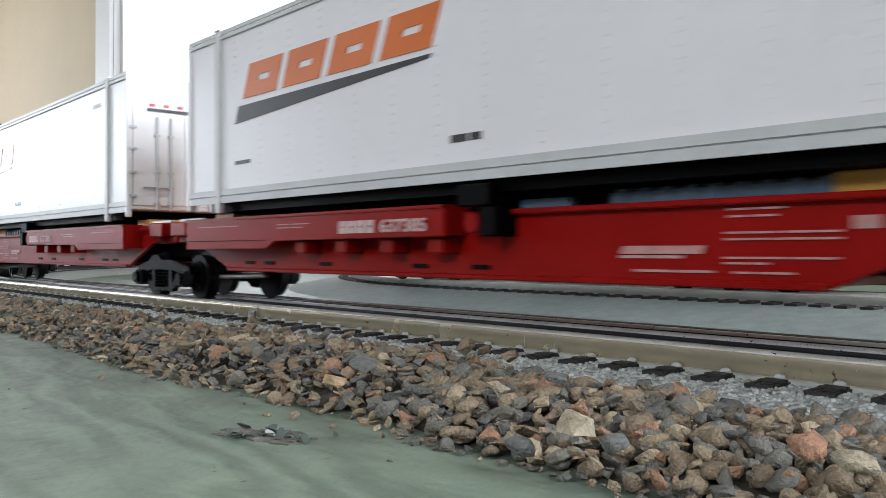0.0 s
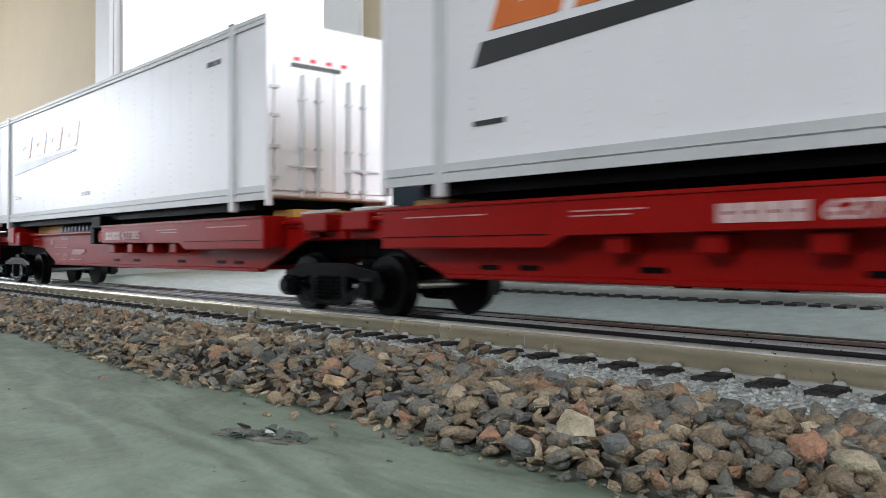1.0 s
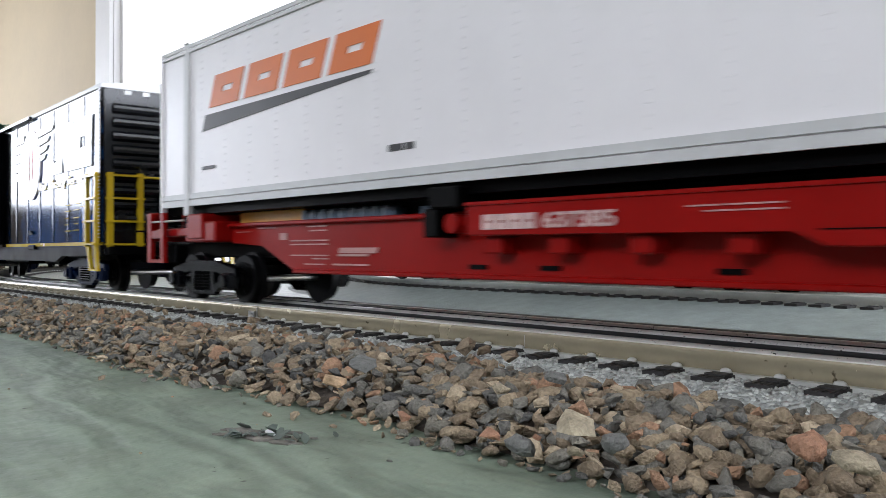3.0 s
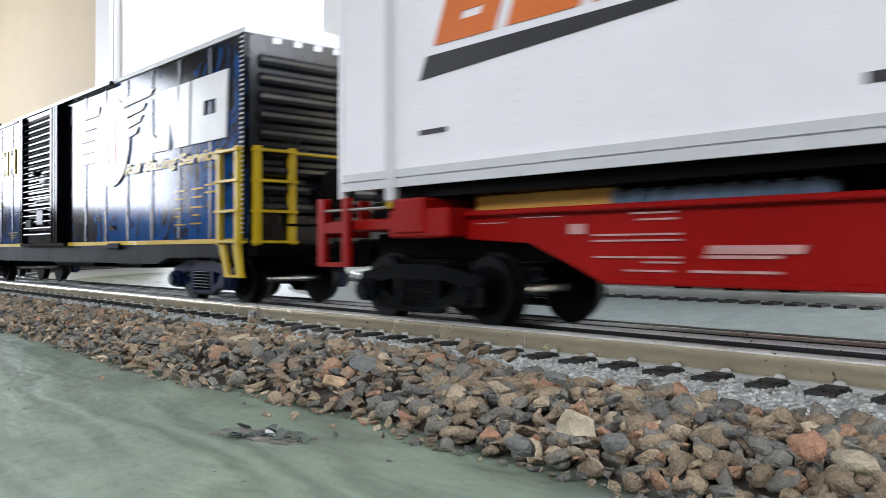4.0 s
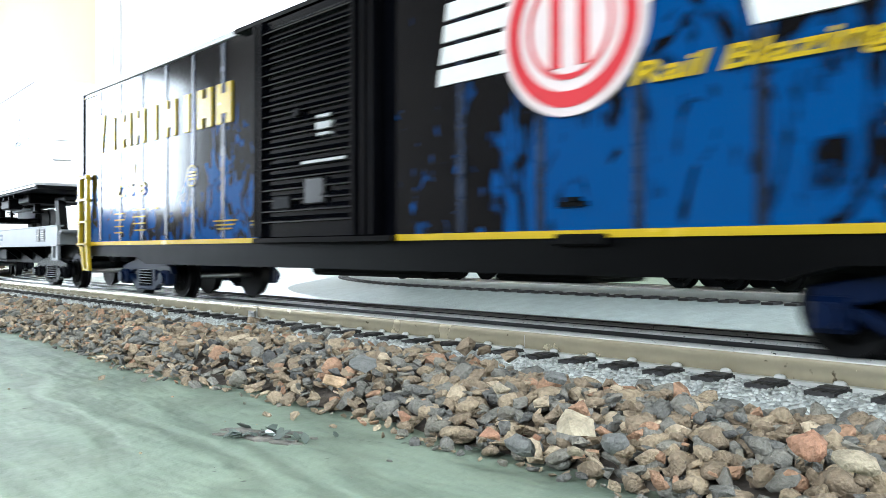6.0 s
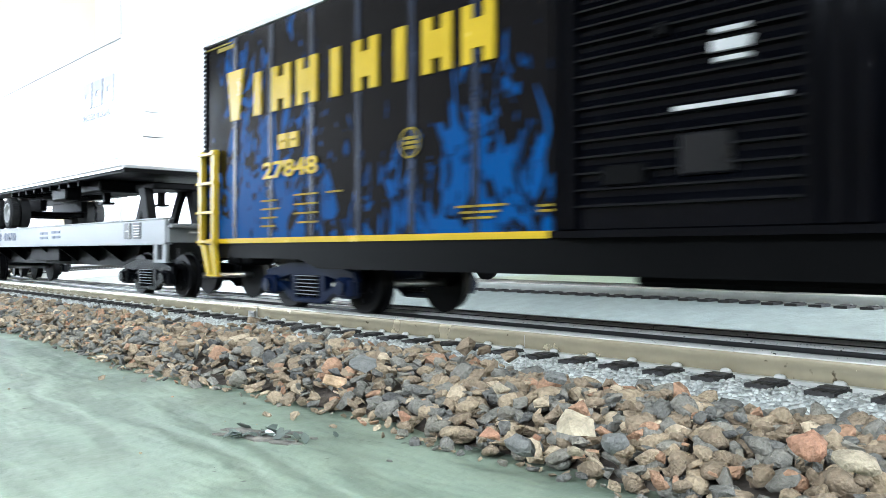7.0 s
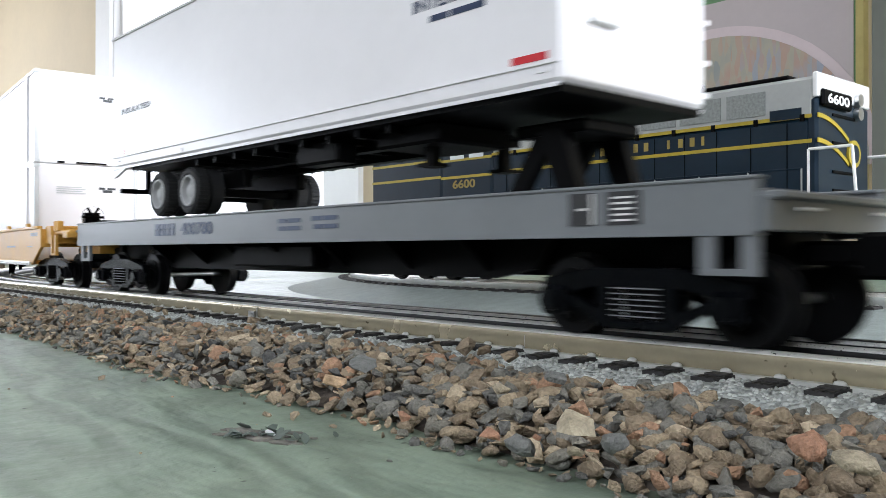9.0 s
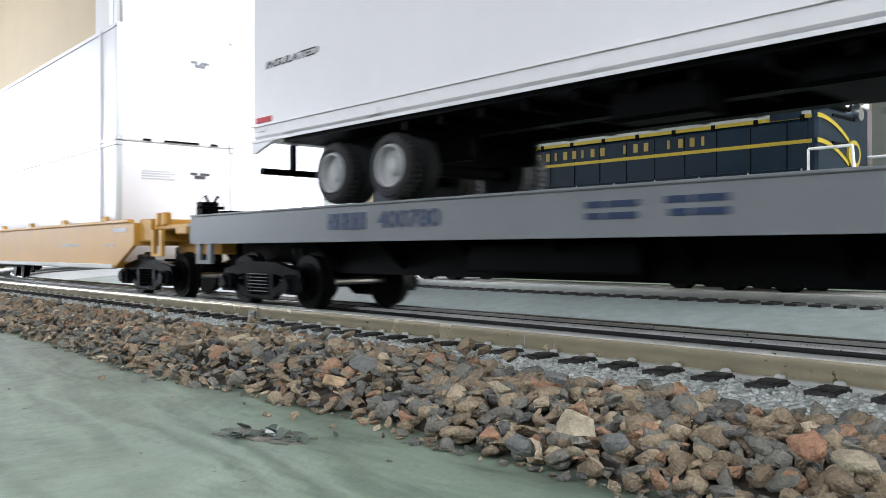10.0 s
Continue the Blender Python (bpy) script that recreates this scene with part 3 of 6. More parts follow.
def red_unit(sg, label):
    """One unit of the articulated car. u runs from the shared truck outwards; sg turns it along the track."""
    car = empty("well_car")
    tagged(car, label, "railway car", "red articulated cars")

    def bx(u0, u1, y0, y1, z0, z1):
        a, b = sorted((sg * u0, sg * u1))
        return (a, b, y0, y1, z0 - RAIL_Z, z1 - RAIL_Z)

    def pr(bm, pts, y0, y1, bevel=0.0):
        return prism(bm, [(sg * u, z - RAIL_Z) for u, z in pts], y0, y1, bevel=bevel)
    # tub sides, floor
    for s in (-1, 1):
        y0, y1 = sorted((s * 0.0165, s * 0.0185))
        part("tub_side", pr(bmesh.new(), [(0.012, 0.041), (0.012, 0.0355), (0.022, 0.0345), (0.046, 0.0248), (0.2595, 0.0248), (0.279, 0.0334), (0.300, 0.0340), (0.300, 0.0405), (0.012, 0.0405)], y0, y1, 0.0004), M_RED, car)
        part("top_chord", boxes(bx(0.012, 0.300, *sorted((s * 0.0160, s * 0.0205)), 0.0396, 0.0409), bevel=0.0003), M_RED, car)
        part("bottom_chord", boxes(bx(0.047, 0.2585, *sorted((s * 0.0160, s * 0.0195)), 0.0243, 0.0256), bevel=0.0003), M_RED, car)
        # outboard panel over half the length
        y0, y1 = sorted((s * 0.0252, s * HALF))
        panel = part("side_panel", pr(bmesh.new(), [(0.0305, 0.0422), (0.1705, 0.0422), (0.1705, 0.0347), (0.092, 0.0347), (0.087, 0.0318), (0.0305, 0.0318)], y0, y1, 0.0003), M_RED, car)
        part("panel_flange", boxes(bx(0.0305, 0.1705, *sorted((s * 0.0185, s * 0.0275)), 0.0416, 0.0424)), M_RED, panel)
        part("panel_seam", boxes(bx(0.0310, 0.0880, *sorted((s * 0.0270, s * 0.0272)), 0.03455, 0.03475)), M_BLACK, panel)
        for a, b, zb in ((0.0305, 0.0317, 0.0325), (0.1693, 0.1705, 0.0352)):
            part("panel_end", boxes(bx(a, b, *sorted((s * 0.0185, s * 0.0252)), zb, 0.0416)), M_RED, panel)
        for u in (0.103, 0.124, 0.145, 0.1645):
            part("bracket", boxes(bx(u - 0.0028, u + 0.0028, *sorted((s * 0.0185, s * 0.0245)), 0.0305, 0.0345), bevel=0.0004), M_RED, car)
        for u in (0.062, 0.075, 0.108, 0.152, 0.175):
            part("drain_port", boxes(bx(u - 0.003, u + 0.003, *sorted((s * 0.0184, s * 0.0189)), 0.0268, 0.0279)), M_BLACK, car)
        # black container guide beside the panel, with its latch
        part("guide_post", boxes(bx(0.1745, 0.185, *sorted((s * 0.0165, s * 0.0262)), 0.0415, 0.0468), bx(0.182, 0.187, *sorted((s * 0.0165, s * 0.0262)), 0.0345, 0.0415), bevel=0.0004), M_BLACK, car, "black container guide post")
        part("latch", cyl(bmesh.new(), (sg * 0.178, s * 0.0225, 0.0378 - RAIL_Z), 0.0024, 0.005, 'y', 14), M_RED, car)
        # print on the lower side
        yp = s * 0.0187
        if s < 0:
            bars("print", [sorted_bar(sg, a, b) + (z0 - RAIL_Z, z1 - RAIL_Z) for a, b, z0, z1 in
                           ((0.2404, 0.2510, 0.0386, 0.0390), (0.2404, 0.2496, 0.0373, 0.0377), (0.2396, 0.2609, 0.0343, 0.0347), (0.2396, 0.2609, 0.0331, 0.0335), (0.2396, 0.2604, 0.0297, 0.0301), (0.2396, 0.2480, 0.0287, 0.0291), (0.2194, 0.2372, 0.0270, 0.0275), (0.2415, 0.2527, 0.0270, 0.0274), (0.2700, 0.2815, 0.0387, 0.0389), (0.2865, 0.2960, 0.0377, 0.0379))], M_FADED, car, yp, "small faded print")
            glyphs("sill_mark", [(0, 1, 0.35, 1), (0, 0.8, 0, 0.25)], min(sg * 0.2157, sg * 0.2345), yp, 0.0297 - RAIL_Z, 0.0185, 0.0025, 0.5, M_FADED, car, "white slanted mark")
            glyphs("reporting_mark", block_row(4), min(sg * 0.127, sg * 0.1435) if sg > 0 else -0.1650, -HALF - 0.0001, 0.0360 - RAIL_Z, 0.0165, 0.0034, 0.0, M_FADEDWHT, car, "faded white block mark")
            lettering("number", "637385", 0.0034, 0.0185, M_FADEDWHT, car, (0.1460 if sg > 0 else -0.1465, -HALF - 0.0001, 0.0360 - RAIL_Z), weight=0.02)
            bars("panel_print", [sorted_bar(sg, a, b) + (z0 - RAIL_Z, z1 - RAIL_Z) for a, b, z0, z1 in
                                 ((0.094, 0.112, 0.0391, 0.0394), (0.094, 0.1085, 0.0381, 0.0384), (0.0405, 0.0690, 0.0393, 0.0396))], M_FADED, car, -HALF)
            part("placard", boxes(bx(0.2628, 0.2672, yp - 0.0002, yp, 0.0348, 0.0370)), M_FADED, car, "small faded placard")
    part("well_floor", boxes(bx(0.046, 0.2585, -0.0165, 0.0165, 0.0250, 0.0265)), M_RED, car)
    # Black box added to keep the gaps in the well dark.
    part("well_load", boxes(bx(0.05, 0.255, -0.0158, 0.0158, 0.0265, 0.0398)), M_BLACK, car, "black box filling the well")
    steel = part("load_top", boxes(bx(0.2115, 0.2578, -0.0158, 0.0158, 0.0398, 0.0434), bx(0.1855, 0.2000, -0.0158, 0.0158, 0.0398, 0.0432)), M_LOADBLUE, car, "blue-grey steel load edge")
    for k in range(9):
        u = 0.2135 + k * 0.0053
        part("load_rib", boxes(bx(u, u + 0.0022, -0.0164, 0.0164, 0.0400, 0.0441), bevel=0.0002), M_LOADBLUE, steel)
    for a, b in ((0.258, 0.300), (0.03, 0.044)):
        part("tie_bar", boxes(bx(a, b, -0.0155, 0.0155, 0.0395, 0.0448), bevel=0.0003), M_TTX, car, "ochre cross tie in the well")
    for u0, u1, w in ((0.0, 0.046, 0.0105), (0.240, 0.345, 0.012)):
        part("centre_sill", boxes(bx(u0, u1, -w, w, 0.0290, 0.0362), bevel=0.0005), M_BLACK, car, "black centre sill")
    # articulated end: stepped neck over the shared truck
    part("end_neck", boxes(bx(0.0015, 0.030, -0.0165, 0.0165, 0.0345, 0.0412), bx(0.004, 0.017, -0.0215, 0.0215, 0.037, 0.0426), bx(0.018, 0.0305, -0.0195, 0.0195, 0.0385, 0.0420), bevel=0.0005), M_RED, car)
    part("hand_bar", boxes(bx(0.0045, 0.0235, -0.0178, -0.0158, 0.0426, 0.0438), bevel=0.0003), M_STEEL, car, "pale metal bar over the joint")
    # outer end: bolster, platform, sill, steps
    part("bolster", boxes(bx(0.2995, 0.3225, -0.0255, 0.0255, 0.0345, 0.0418), bx(0.3080, 0.3200, -0.0262, 0.0262, 0.0355, 0.0446), bevel=0.0006), M_RED, car)
    part("end_platform", boxes(bx(0.322, 0.351, -0.0245, 0.0245, 0.0368, 0.0398), bevel=0.0004), M_RED, car)
    for s in (-1, 1):
        bm = boxes(bx(0.3385, 0.3412, *sorted((s * 0.0255, s * 0.0272)), 0.0268, 0.0458), bx(0.3500, 0.3532, *sorted((s * 0.0255, s * 0.0272)), 0.0268, 0.0458),
                   bx(0.3412, 0.3500, *sorted((s * 0.0257, s * 0.027)), 0.0268, 0.0280), bx(0.3412, 0.3500, *sorted((s * 0.0257, s * 0.027)), 0.0362, 0.0392))
        part("step", bm, M_RED, car, "red side step with two rungs")
        part("grab_bar", rod(bmesh.new(), (sg * 0.322, s * 0.0265, 0.0425 - RAIL_Z), (sg * 0.352, s * 0.0265, 0.0425 - RAIL_Z), 0.0004), M_STEEL, car)
    part("end_ladder", boxes(bx(0.3525, 0.3540, -0.0265, -0.0225, 0.0350, 0.0462), bx(0.3525, 0.3540, -0.0125, -0.0085, 0.0350, 0.0462), bx(0.3525, 0.3540, -0.0225, -0.0125, 0.0350, 0.0372), bevel=0.0003), M_RED, car)
    part("marker", boxes(bx(0.3245, 0.3275, -0.0225, -0.0205, 0.0425, 0.0452)), M_YELLOW, car, "small yellow reflector block")
    part("brake_gear", boxes(bx(0.329, 0.337, -0.020, 0.008, 0.0398, 0.0445), bx(0.312, 0.348, -0.006, 0.006, 0.030, 0.0368), bevel=0.0005), M_BLACK, car)
    part("coupler", boxes(bx(0.348, 0.3605, -0.003, 0.003, 0.0285, 0.0335), bx(0.3585, 0.3655, -0.0048, 0.0048, 0.0265, 0.035), bevel=0.0008), M_BLACK, car)
    return car


def sorted_bar(sg, a, b):
    return tuple(sorted((sg * a, sg * b)))


X_JOINT = -0.322
rear_unit = red_unit(-1, "bright red articulated well car with white markings")
move(rear_unit, X_JOINT, 0.0, -0.314)
TRUCKS.append((truck(rear_unit, -0.314, M_TRUCKBLK, springs=False), X_JOINT, 0.0, -0.314, -0.314))
front_unit = red_unit(1, "bright red articulated well car sharing its rear truck")
move(front_unit, X_JOINT, 0.314, 0.0)
TRUCKS.append((truck(front_unit, 0.314, M_TRUCKBLK, springs=False), X_JOINT, 0.314, 0.0, 0.314))
TRUCKS.append((truck(front_unit, 0.0, M_TRUCKBLK, springs=False), X_JOINT, 0.314, 0.0, 0.0))
CZ0, CZ1 = 0.0477 - RAIL_Z, 0.1066 - RAIL_Z
move(container("container", -0.3447, -0.0320, CZ0, CZ1, "white ribbed freight container with an orange and black mark", "white containers"), X_JOINT, 0.0, -0.314)
move(container("container", 0.0287, 0.3255, CZ0, CZ1, "white ribbed freight container riding over a red car", "white containers"), X_JOINT, 0.314, 0.0)


# ---- boxcar ----
def flame_paint():
    """Blue flames licking up over black, glossy."""
    m = bpy.data.materials.new("blue_flame_paint")
    m.use_nodes = True
    n, l = m.node_tree.nodes, m.node_tree.links
    b = n["Principled BSDF"]
    tc = n.new("ShaderNodeTexCoord")
    sep = n.new("ShaderNodeSeparateXYZ")
    l.new(tc.outputs["Object"], sep.inputs[0])

    def noise_at(sx, sz, dist, detail):
        mp = n.new("ShaderNodeMapping")
        mp.inputs["Scale"].default_value = (sx, 1, sz)
        t = n.new("ShaderNodeTexNoise")
        t.inputs["Scale"].default_value, t.inputs["Detail"].default_value, t.inputs["Distortion"].default_value = 1.0, detail, dist
        l.new(tc.outputs["Object"], mp.inputs[0])
        l.new(mp.outputs[0], t.inputs["Vector"])
        return t.outputs[0]

    def math_(op, a, b_):
        k = n.new("ShaderNodeMath")
        k.operation = op
        for i, v in enumerate((a, b_)):
            if isinstance(v, (int, float)):
                k.inputs[i].default_value = v
            else:
                l.new(v, k.inputs[i])
        return k.outputs[0]
    big, small = noise_at(95, 50, 2.8, 1.5), noise_at(210, 90, 1.5, 1.0)
    sway = noise_at(16, 4, 0.5, 0.0)
    h = math_('MULTIPLY_ADD', sep.outputs["Z"], -12.0)
    h.node.inputs[2].default_value = -0.22
    v = math_('ADD', math_('ADD', math_('MULTIPLY', big, 2.2), math_('MULTIPLY', small, 0.62)), h)
    v = math_('ADD', v, math_('MULTIPLY', math_('SUBTRACT', sway, 0.5), 1.6))
    r = n.new("ShaderNodeValToRGB")
    e = r.color_ramp.elements
    e[0].position, e[0].color = 0.72, (0.0018, 0.0018, 0.0025, 1)
    e[1].position, e[1].color = 0.74, (0.001, 0.013, 0.046, 1)
    k = e.new(0.80)
    k.color = (0.001, 0.013, 0.046, 1)
    k = e.new(0.815)
    k.color = (0.0012, 0.030, 0.112, 1)
    k = e.new(0.90)
    k.color = (0.0012, 0.030, 0.112, 1)
    k = e.new(0.915)
    k.color = (0.0017, 0.054, 0.195, 1)
    l.new(v, r.inputs[0])
    l.new(r.outputs[0], b.inputs["Base Color"])
    b.inputs["Specular IOR Level"].default_value = 0.3
    rr = n.new("ShaderNodeMapRange")
    rr.inputs["To Min"].default_value, rr.inputs["To Max"].default_value = 0.07, 0.13
    l.new(small, rr.inputs[0])
    l.new(rr.outputs[0], b.inputs["Roughness"])
    return m


M_FLAME = flame_paint()
BOX_C = -0.9143


def ladder(name, parent, x0, x1, y, z0, z1, rungs, face='side', label="yellow ladder"):
    """Two stiles and rungs, on the side (x0..x1 along the car) or on an end (x0..x1 across, y = the end's x)."""
    d = 0.0016
    root = new(name)
    root.parent = parent
    root["label"] = label

    def put(name_, a0, a1, b0, b1, thick):
        bm = bmesh.new()
        if face == 'side':
            s = -1 if y < 0 else 1
            box(bm, a0, a1, *sorted((y, y + s * thick)), b0, b1)
        else:
            s = -1 if y < 0 else 1
            box(bm, *sorted((y, y + s * thick)), a0, a1, b0, b1)
        part(name_, bm, M_YELLOW, root)
    w = 0.0022
    put("stile", x0, x0 + w, z0, z1, d)
    put("stile", x1 - w, x1, z0, z1, d)
    for k in range(rungs):
        z = z0 + (k + 0.08) * (z1 - z0 - 0.001) / (rungs - 0.85)
        put("rung", x0 - 0.0004, x1 + 0.0004, z, z + 0.0009, d * 1.35)
    return root


M_DOORPRINT = mat("greyed_white_print", (0.42, 0.42, 0.42), 0.5, var=0.2, scale=200)
M_SEAM = mat("highlit_blue_seam", (0.006, 0.014, 0.035), 0.25, var=0.6, scale=120, spec=0.6)
M_DARKPLATE = mat("scuffed_dark_plate", (0.003, 0.003, 0.004), 0.3, var=0.5, scale=200)


def boxcar():
    car = empty("boxcar")
    tagged(car, "black boxcar with blue flames, yellow ladders and louvred door", "railway car")
    f, r = -0.7165 - BOX_C, -1.113 - BOX_C
    d0, d1 = -0.9527 - BOX_C, -0.8917 - BOX_C
    Z = RAIL_Z
    y = HALF
    part("body", boxes((r, f, -y + 0.0006, y - 0.0006, 0.0345 - Z, 0.1030 - Z)), M_BOXBLK, car, "gloss black body")
    bm = bmesh.new()
    prism(bm, [(-y - 0.0005, 0.1022 - Z), (-y - 0.0005, 0.1040 - Z), (-0.001, 0.1070 - Z), (0.001, 0.1070 - Z), (y + 0.0005, 0.1040 - Z), (y + 0.0005, 0.1022 - Z)], r - 0.001, f + 0.001, 'x')
    roof = part("roof", bm, M_GREYTRIM, car, "pale grey ribbed roof")
    for i in range(19):
        xx = r + 0.01 + i * (f - r - 0.02) / 18
        bm = bmesh.new()
        prism(bm, [(-y, 0.1040 - Z), (-y, 0.1046 - Z), (0, 0.1076 - Z), (y, 0.1046 - Z), (y, 0.1040 - Z), (0, 0.1069 - Z)], xx - 0.0008, xx + 0.0008, 'x')
        part("roof_rib", bm, M_GREYTRIM, roof)
    for s in (-1, 1):
        ys = sorted((s * (y - 0.0006), s * y))
        for a, b in ((r, d0 - 0.003), (d1 + 0.005, f)):
            part("side_panel", boxes((a + 0.0004, b, *ys, 0.0352 - Z, 0.1018 - Z)), M_FLAME, car, "black panel with blue flames")
            part("stripe", boxes((a + 0.0004, b, *sorted((s * (y - 0.0003), s * (y + 0.0003))), 0.0338 - Z, 0.0354 - Z)), M_YELLOW, car, "yellow stripe")
            n = 6
            for i in range(1, n + 1):
                xx = a + (b - a) * i / (n + 1)
                # Seam colour is lightened to paint the highlight along each one.
                bm = boxes((xx - 0.0011, xx + 0.0011, *sorted((s * y, s * (y + 0.0003))), 0.0356 - Z, 0.1015 - Z))
                part("side_seam", bm, M_SEAM, car, "panel seam with a painted highlight")
            # riveted corner angle
            cx = r if a == r else f - 0.0026
            part("corner_angle", boxes((cx, cx + 0.0026, *sorted((s * (y - 0.001), s * (y + 0.0006))), 0.0345 - Z, 0.1025 - Z), bevel=0.0002), M_BOXBLK, car)
            bm = bmesh.new()
            for k in range(42):
                zz = 0.0370 - Z + k * 0.00155
                box(bm, cx + 0.0006, cx + 0.002, *sorted((s * (y + 0.0006), s * (y + 0.0009))), zz, zz + 0.0005)
            ob = part("rivets", bm, M_GREYTRIM, car)
            ob["kind"] = "stuff"
        # side sill, fish-bellied
        bm = bmesh.new()
        prism(bm, [(r + 0.002, 0.0338 - Z), (f - 0.002, 0.0338 - Z), (f - 0.002, 0.0292 - Z), (f - 0.060, 0.0288 - Z), (f - 0.070, 0.0262 - Z), (r + 0.070, 0.0262 - Z), (r + 0.060, 0.0288 - Z), (r + 0.002, 0.0292 - Z)], *sorted((s * (y - 0.0022), s * (y - 0.0002))))
        part("side_sill", bm, M_BLACK, car)
        # louvred door
        yd = (s * (y - 0.0004), s * (y + 0.0018))
        door = part("door", boxes((d0, d1, *sorted(yd), 0.0352 - Z, 0.1015 - Z), bevel=0.0003), M_BOXBLK, car, "black louvred sliding door")
        yo = s * (y + 0.0018)
        for k in range(19):
            zz = 0.0395 - Z + k * 0.0032
            if s < 0:
                bm = bmesh.new()
                prism(bm, [(yo, zz), (yo - 0.0013, zz + 0.0002), (yo - 0.0012, zz + 0.0006), (yo, zz + 0.0021)], d0 + 0.006, d1 - 0.010, 'x')
                part("louvre", bm, M_BOXBLK, door)
        for xx in (d0 + 0.0015, d0 + 0.0045, d1 - 0.0085, d1 - 0.0042, d1 - 0.0006):
            part("door_post", boxes((xx - 0.0008, xx + 0.0008, *sorted((yo, yo + s * 0.0016)), 0.0355 - Z, 0.1015 - Z)), M_BOXBLK, door)
        part("door_plate", boxes((d0 + 0.029, d0 + 0.039, *sorted((yo, yo + s * 0.0014)), 0.0445 - Z, 0.0520 - Z), bevel=0.0004), M_DARKPLATE, door, "black plate")
        part("door_latch", boxes((d0 + 0.0125, d0 + 0.022, *sorted((yo, yo + s * 0.0018)), 0.0435 - Z, 0.0475 - Z), bevel=0.0003), M_BLACK, door)
        part("door_catch", boxes((d0 + 0.024, d0 + 0.0265, *sorted((yo, yo + s * 0.0018)), 0.0700 - Z, 0.0725 - Z), bevel=0.0003), M_BLACK, door)
        for x0, x1, z0, z1 in ((-0.0026, 0.0036, 0.0684, 0.0692), (-0.0030, 0.0040, 0.0652, 0.0671), (-0.0024, 0.0036, 0.0634, 0.0642), (-0.0103, 0.0103, 0.0560, 0.0568)):
            part("door_print", boxes((x0, x1, *sorted((yo, yo + s * 0.0016)), z0 - Z, z1 - Z)), M_DOORPRINT, door)
        part("door_rail", boxes((d0 - 0.014, d1 + 0.064, *sorted((s * y, s * (y + 0.0022))), 0.1018 - Z, 0.1032 - Z), (d0 - 0.002, d1 + 0.006, *sorted((s * y, s * (y + 0.0022))), 0.0338 - Z, 0.0352 - Z)), M_BOXBLK, car, "black door rails")
        part("jack_pad", boxes((d1 + 0.058, d1 + 0.071, *sorted((s * (y - 0.001), s * (y + 0.0012))), 0.0322 - Z, 0.0346 - Z), bevel=0.0004), M_BLACK, car)
        part("roping_eye", boxes((d1 + 0.0590, d1 + 0.0660, *sorted((s * y, s * (y + 0.0008))), 0.0402 - Z, 0.0412 - Z), (d1 + 0.061, d1 + 0.0645, *sorted((s * y, s * (y + 0.0012))), 0.0412 - Z, 0.0421 - Z)), M_BLACK, car)
        # ladders and sloping stirrups
        for fr in (1, -1):
            x0, x1 = (f - 0.0158, f - 0.0012) if fr > 0 else (r + 0.0004, r + 0.0118)
            ladder("side_ladder", car, x0, x1, s * (y + 0.0006), 0.0332 - Z, 0.0655 - Z, 4)
            bm = bmesh.new()
            for a, b in ((x0 + 0.001, x0 + 0.006), (x1 - 0.004, x1 - 0.0005)):
                prism(bm, [(a, 0.0334 - Z), (a + 0.0034, 0.0334 - Z), (b + 0.0018, 0.0232 - Z), (b - 0.0010, 0.0232 - Z)], *sorted((s * (y + 0.0006), s * (y + 0.0018))))
            box(bm, x0 + 0.005, x1 + 0.0016, *sorted((s * (y + 0.0005), s * (y + 0.0019))), 0.0226 - Z, 0.0234 - Z)
            part("stirrup", bm, M_YELLOW, car, "yellow stirrup step")
    # corrugated ends
    for ex, s in ((f, 1), (r, -1)):
        end = part("end_panel", boxes((min(ex, ex + s * 0.0006), max(ex, ex + s * 0.0006), -y + 0.0008, y - 0.0008, 0.0300 - Z, 0.1035 - Z)), M_ENDBLK, car)
        for k in range(9):
            zz = 0.0455 - Z + k * 0.0060
            bm = bmesh.new()
            X = ex + s * 0.0006
            prism(bm, [(X, zz - 0.0023), (X + s * 0.0013, zz - 0.0012), (X + s * 0.0016, zz), (X + s * 0.0013, zz + 0.0012), (X, zz + 0.0023)], -y + 0.004, y - 0.003)
            part("corrugation", bm, M_ENDBLK, end)
        for k in range(6):
            part("end_tab", boxes((min(ex, ex + s * 0.0011), max(ex, ex + s * 0.0011), -0.0185 + k * 0.0072, -0.0158 + k * 0.0072, 0.1000 - Z, 0.1018 - Z)), M_GREYTRIM, end)
        ladder("end_ladder", car, -y + 0.0016, -y + 0.0155, ex + s * 0.0012, 0.0330 - Z, 0.0655 - Z, 4, 'end')
        bm = rod(bmesh.new(), (ex + s * 0.003, -y + 0.0155, 0.0638 - Z), (ex + s * 0.003, y - 0.002, 0.0638 - Z), 0.0005)
        for yy in (-y + 0.016, 0.004, y - 0.0025):
            rod(bm, (ex, yy, 0.0638 - Z), (ex + s * 0.0032, yy, 0.0638 - Z), 0.0006)
        part("grab_bar", bm, M_YELLOW, car, "yellow end handrail")
        part("end_sill", boxes((min(ex, ex + s * 0.003), max(ex, ex + s * 0.003), -y + 0.002, y - 0.002, 0.0295 - Z, 0.0335 - Z), bevel=0.0004), M_BLACK, car)
        bm = boxes((min(ex, ex + s * 0.005), max(ex, ex + s * 0.005), -0.004, 0.006, 0.043 - Z, 0.052 - Z), bevel=0.0008)
        cyl(bm, (ex + s * 0.0055, 0.002, 0.0530 - Z), 0.0065, 0.0008, 'x', 20)
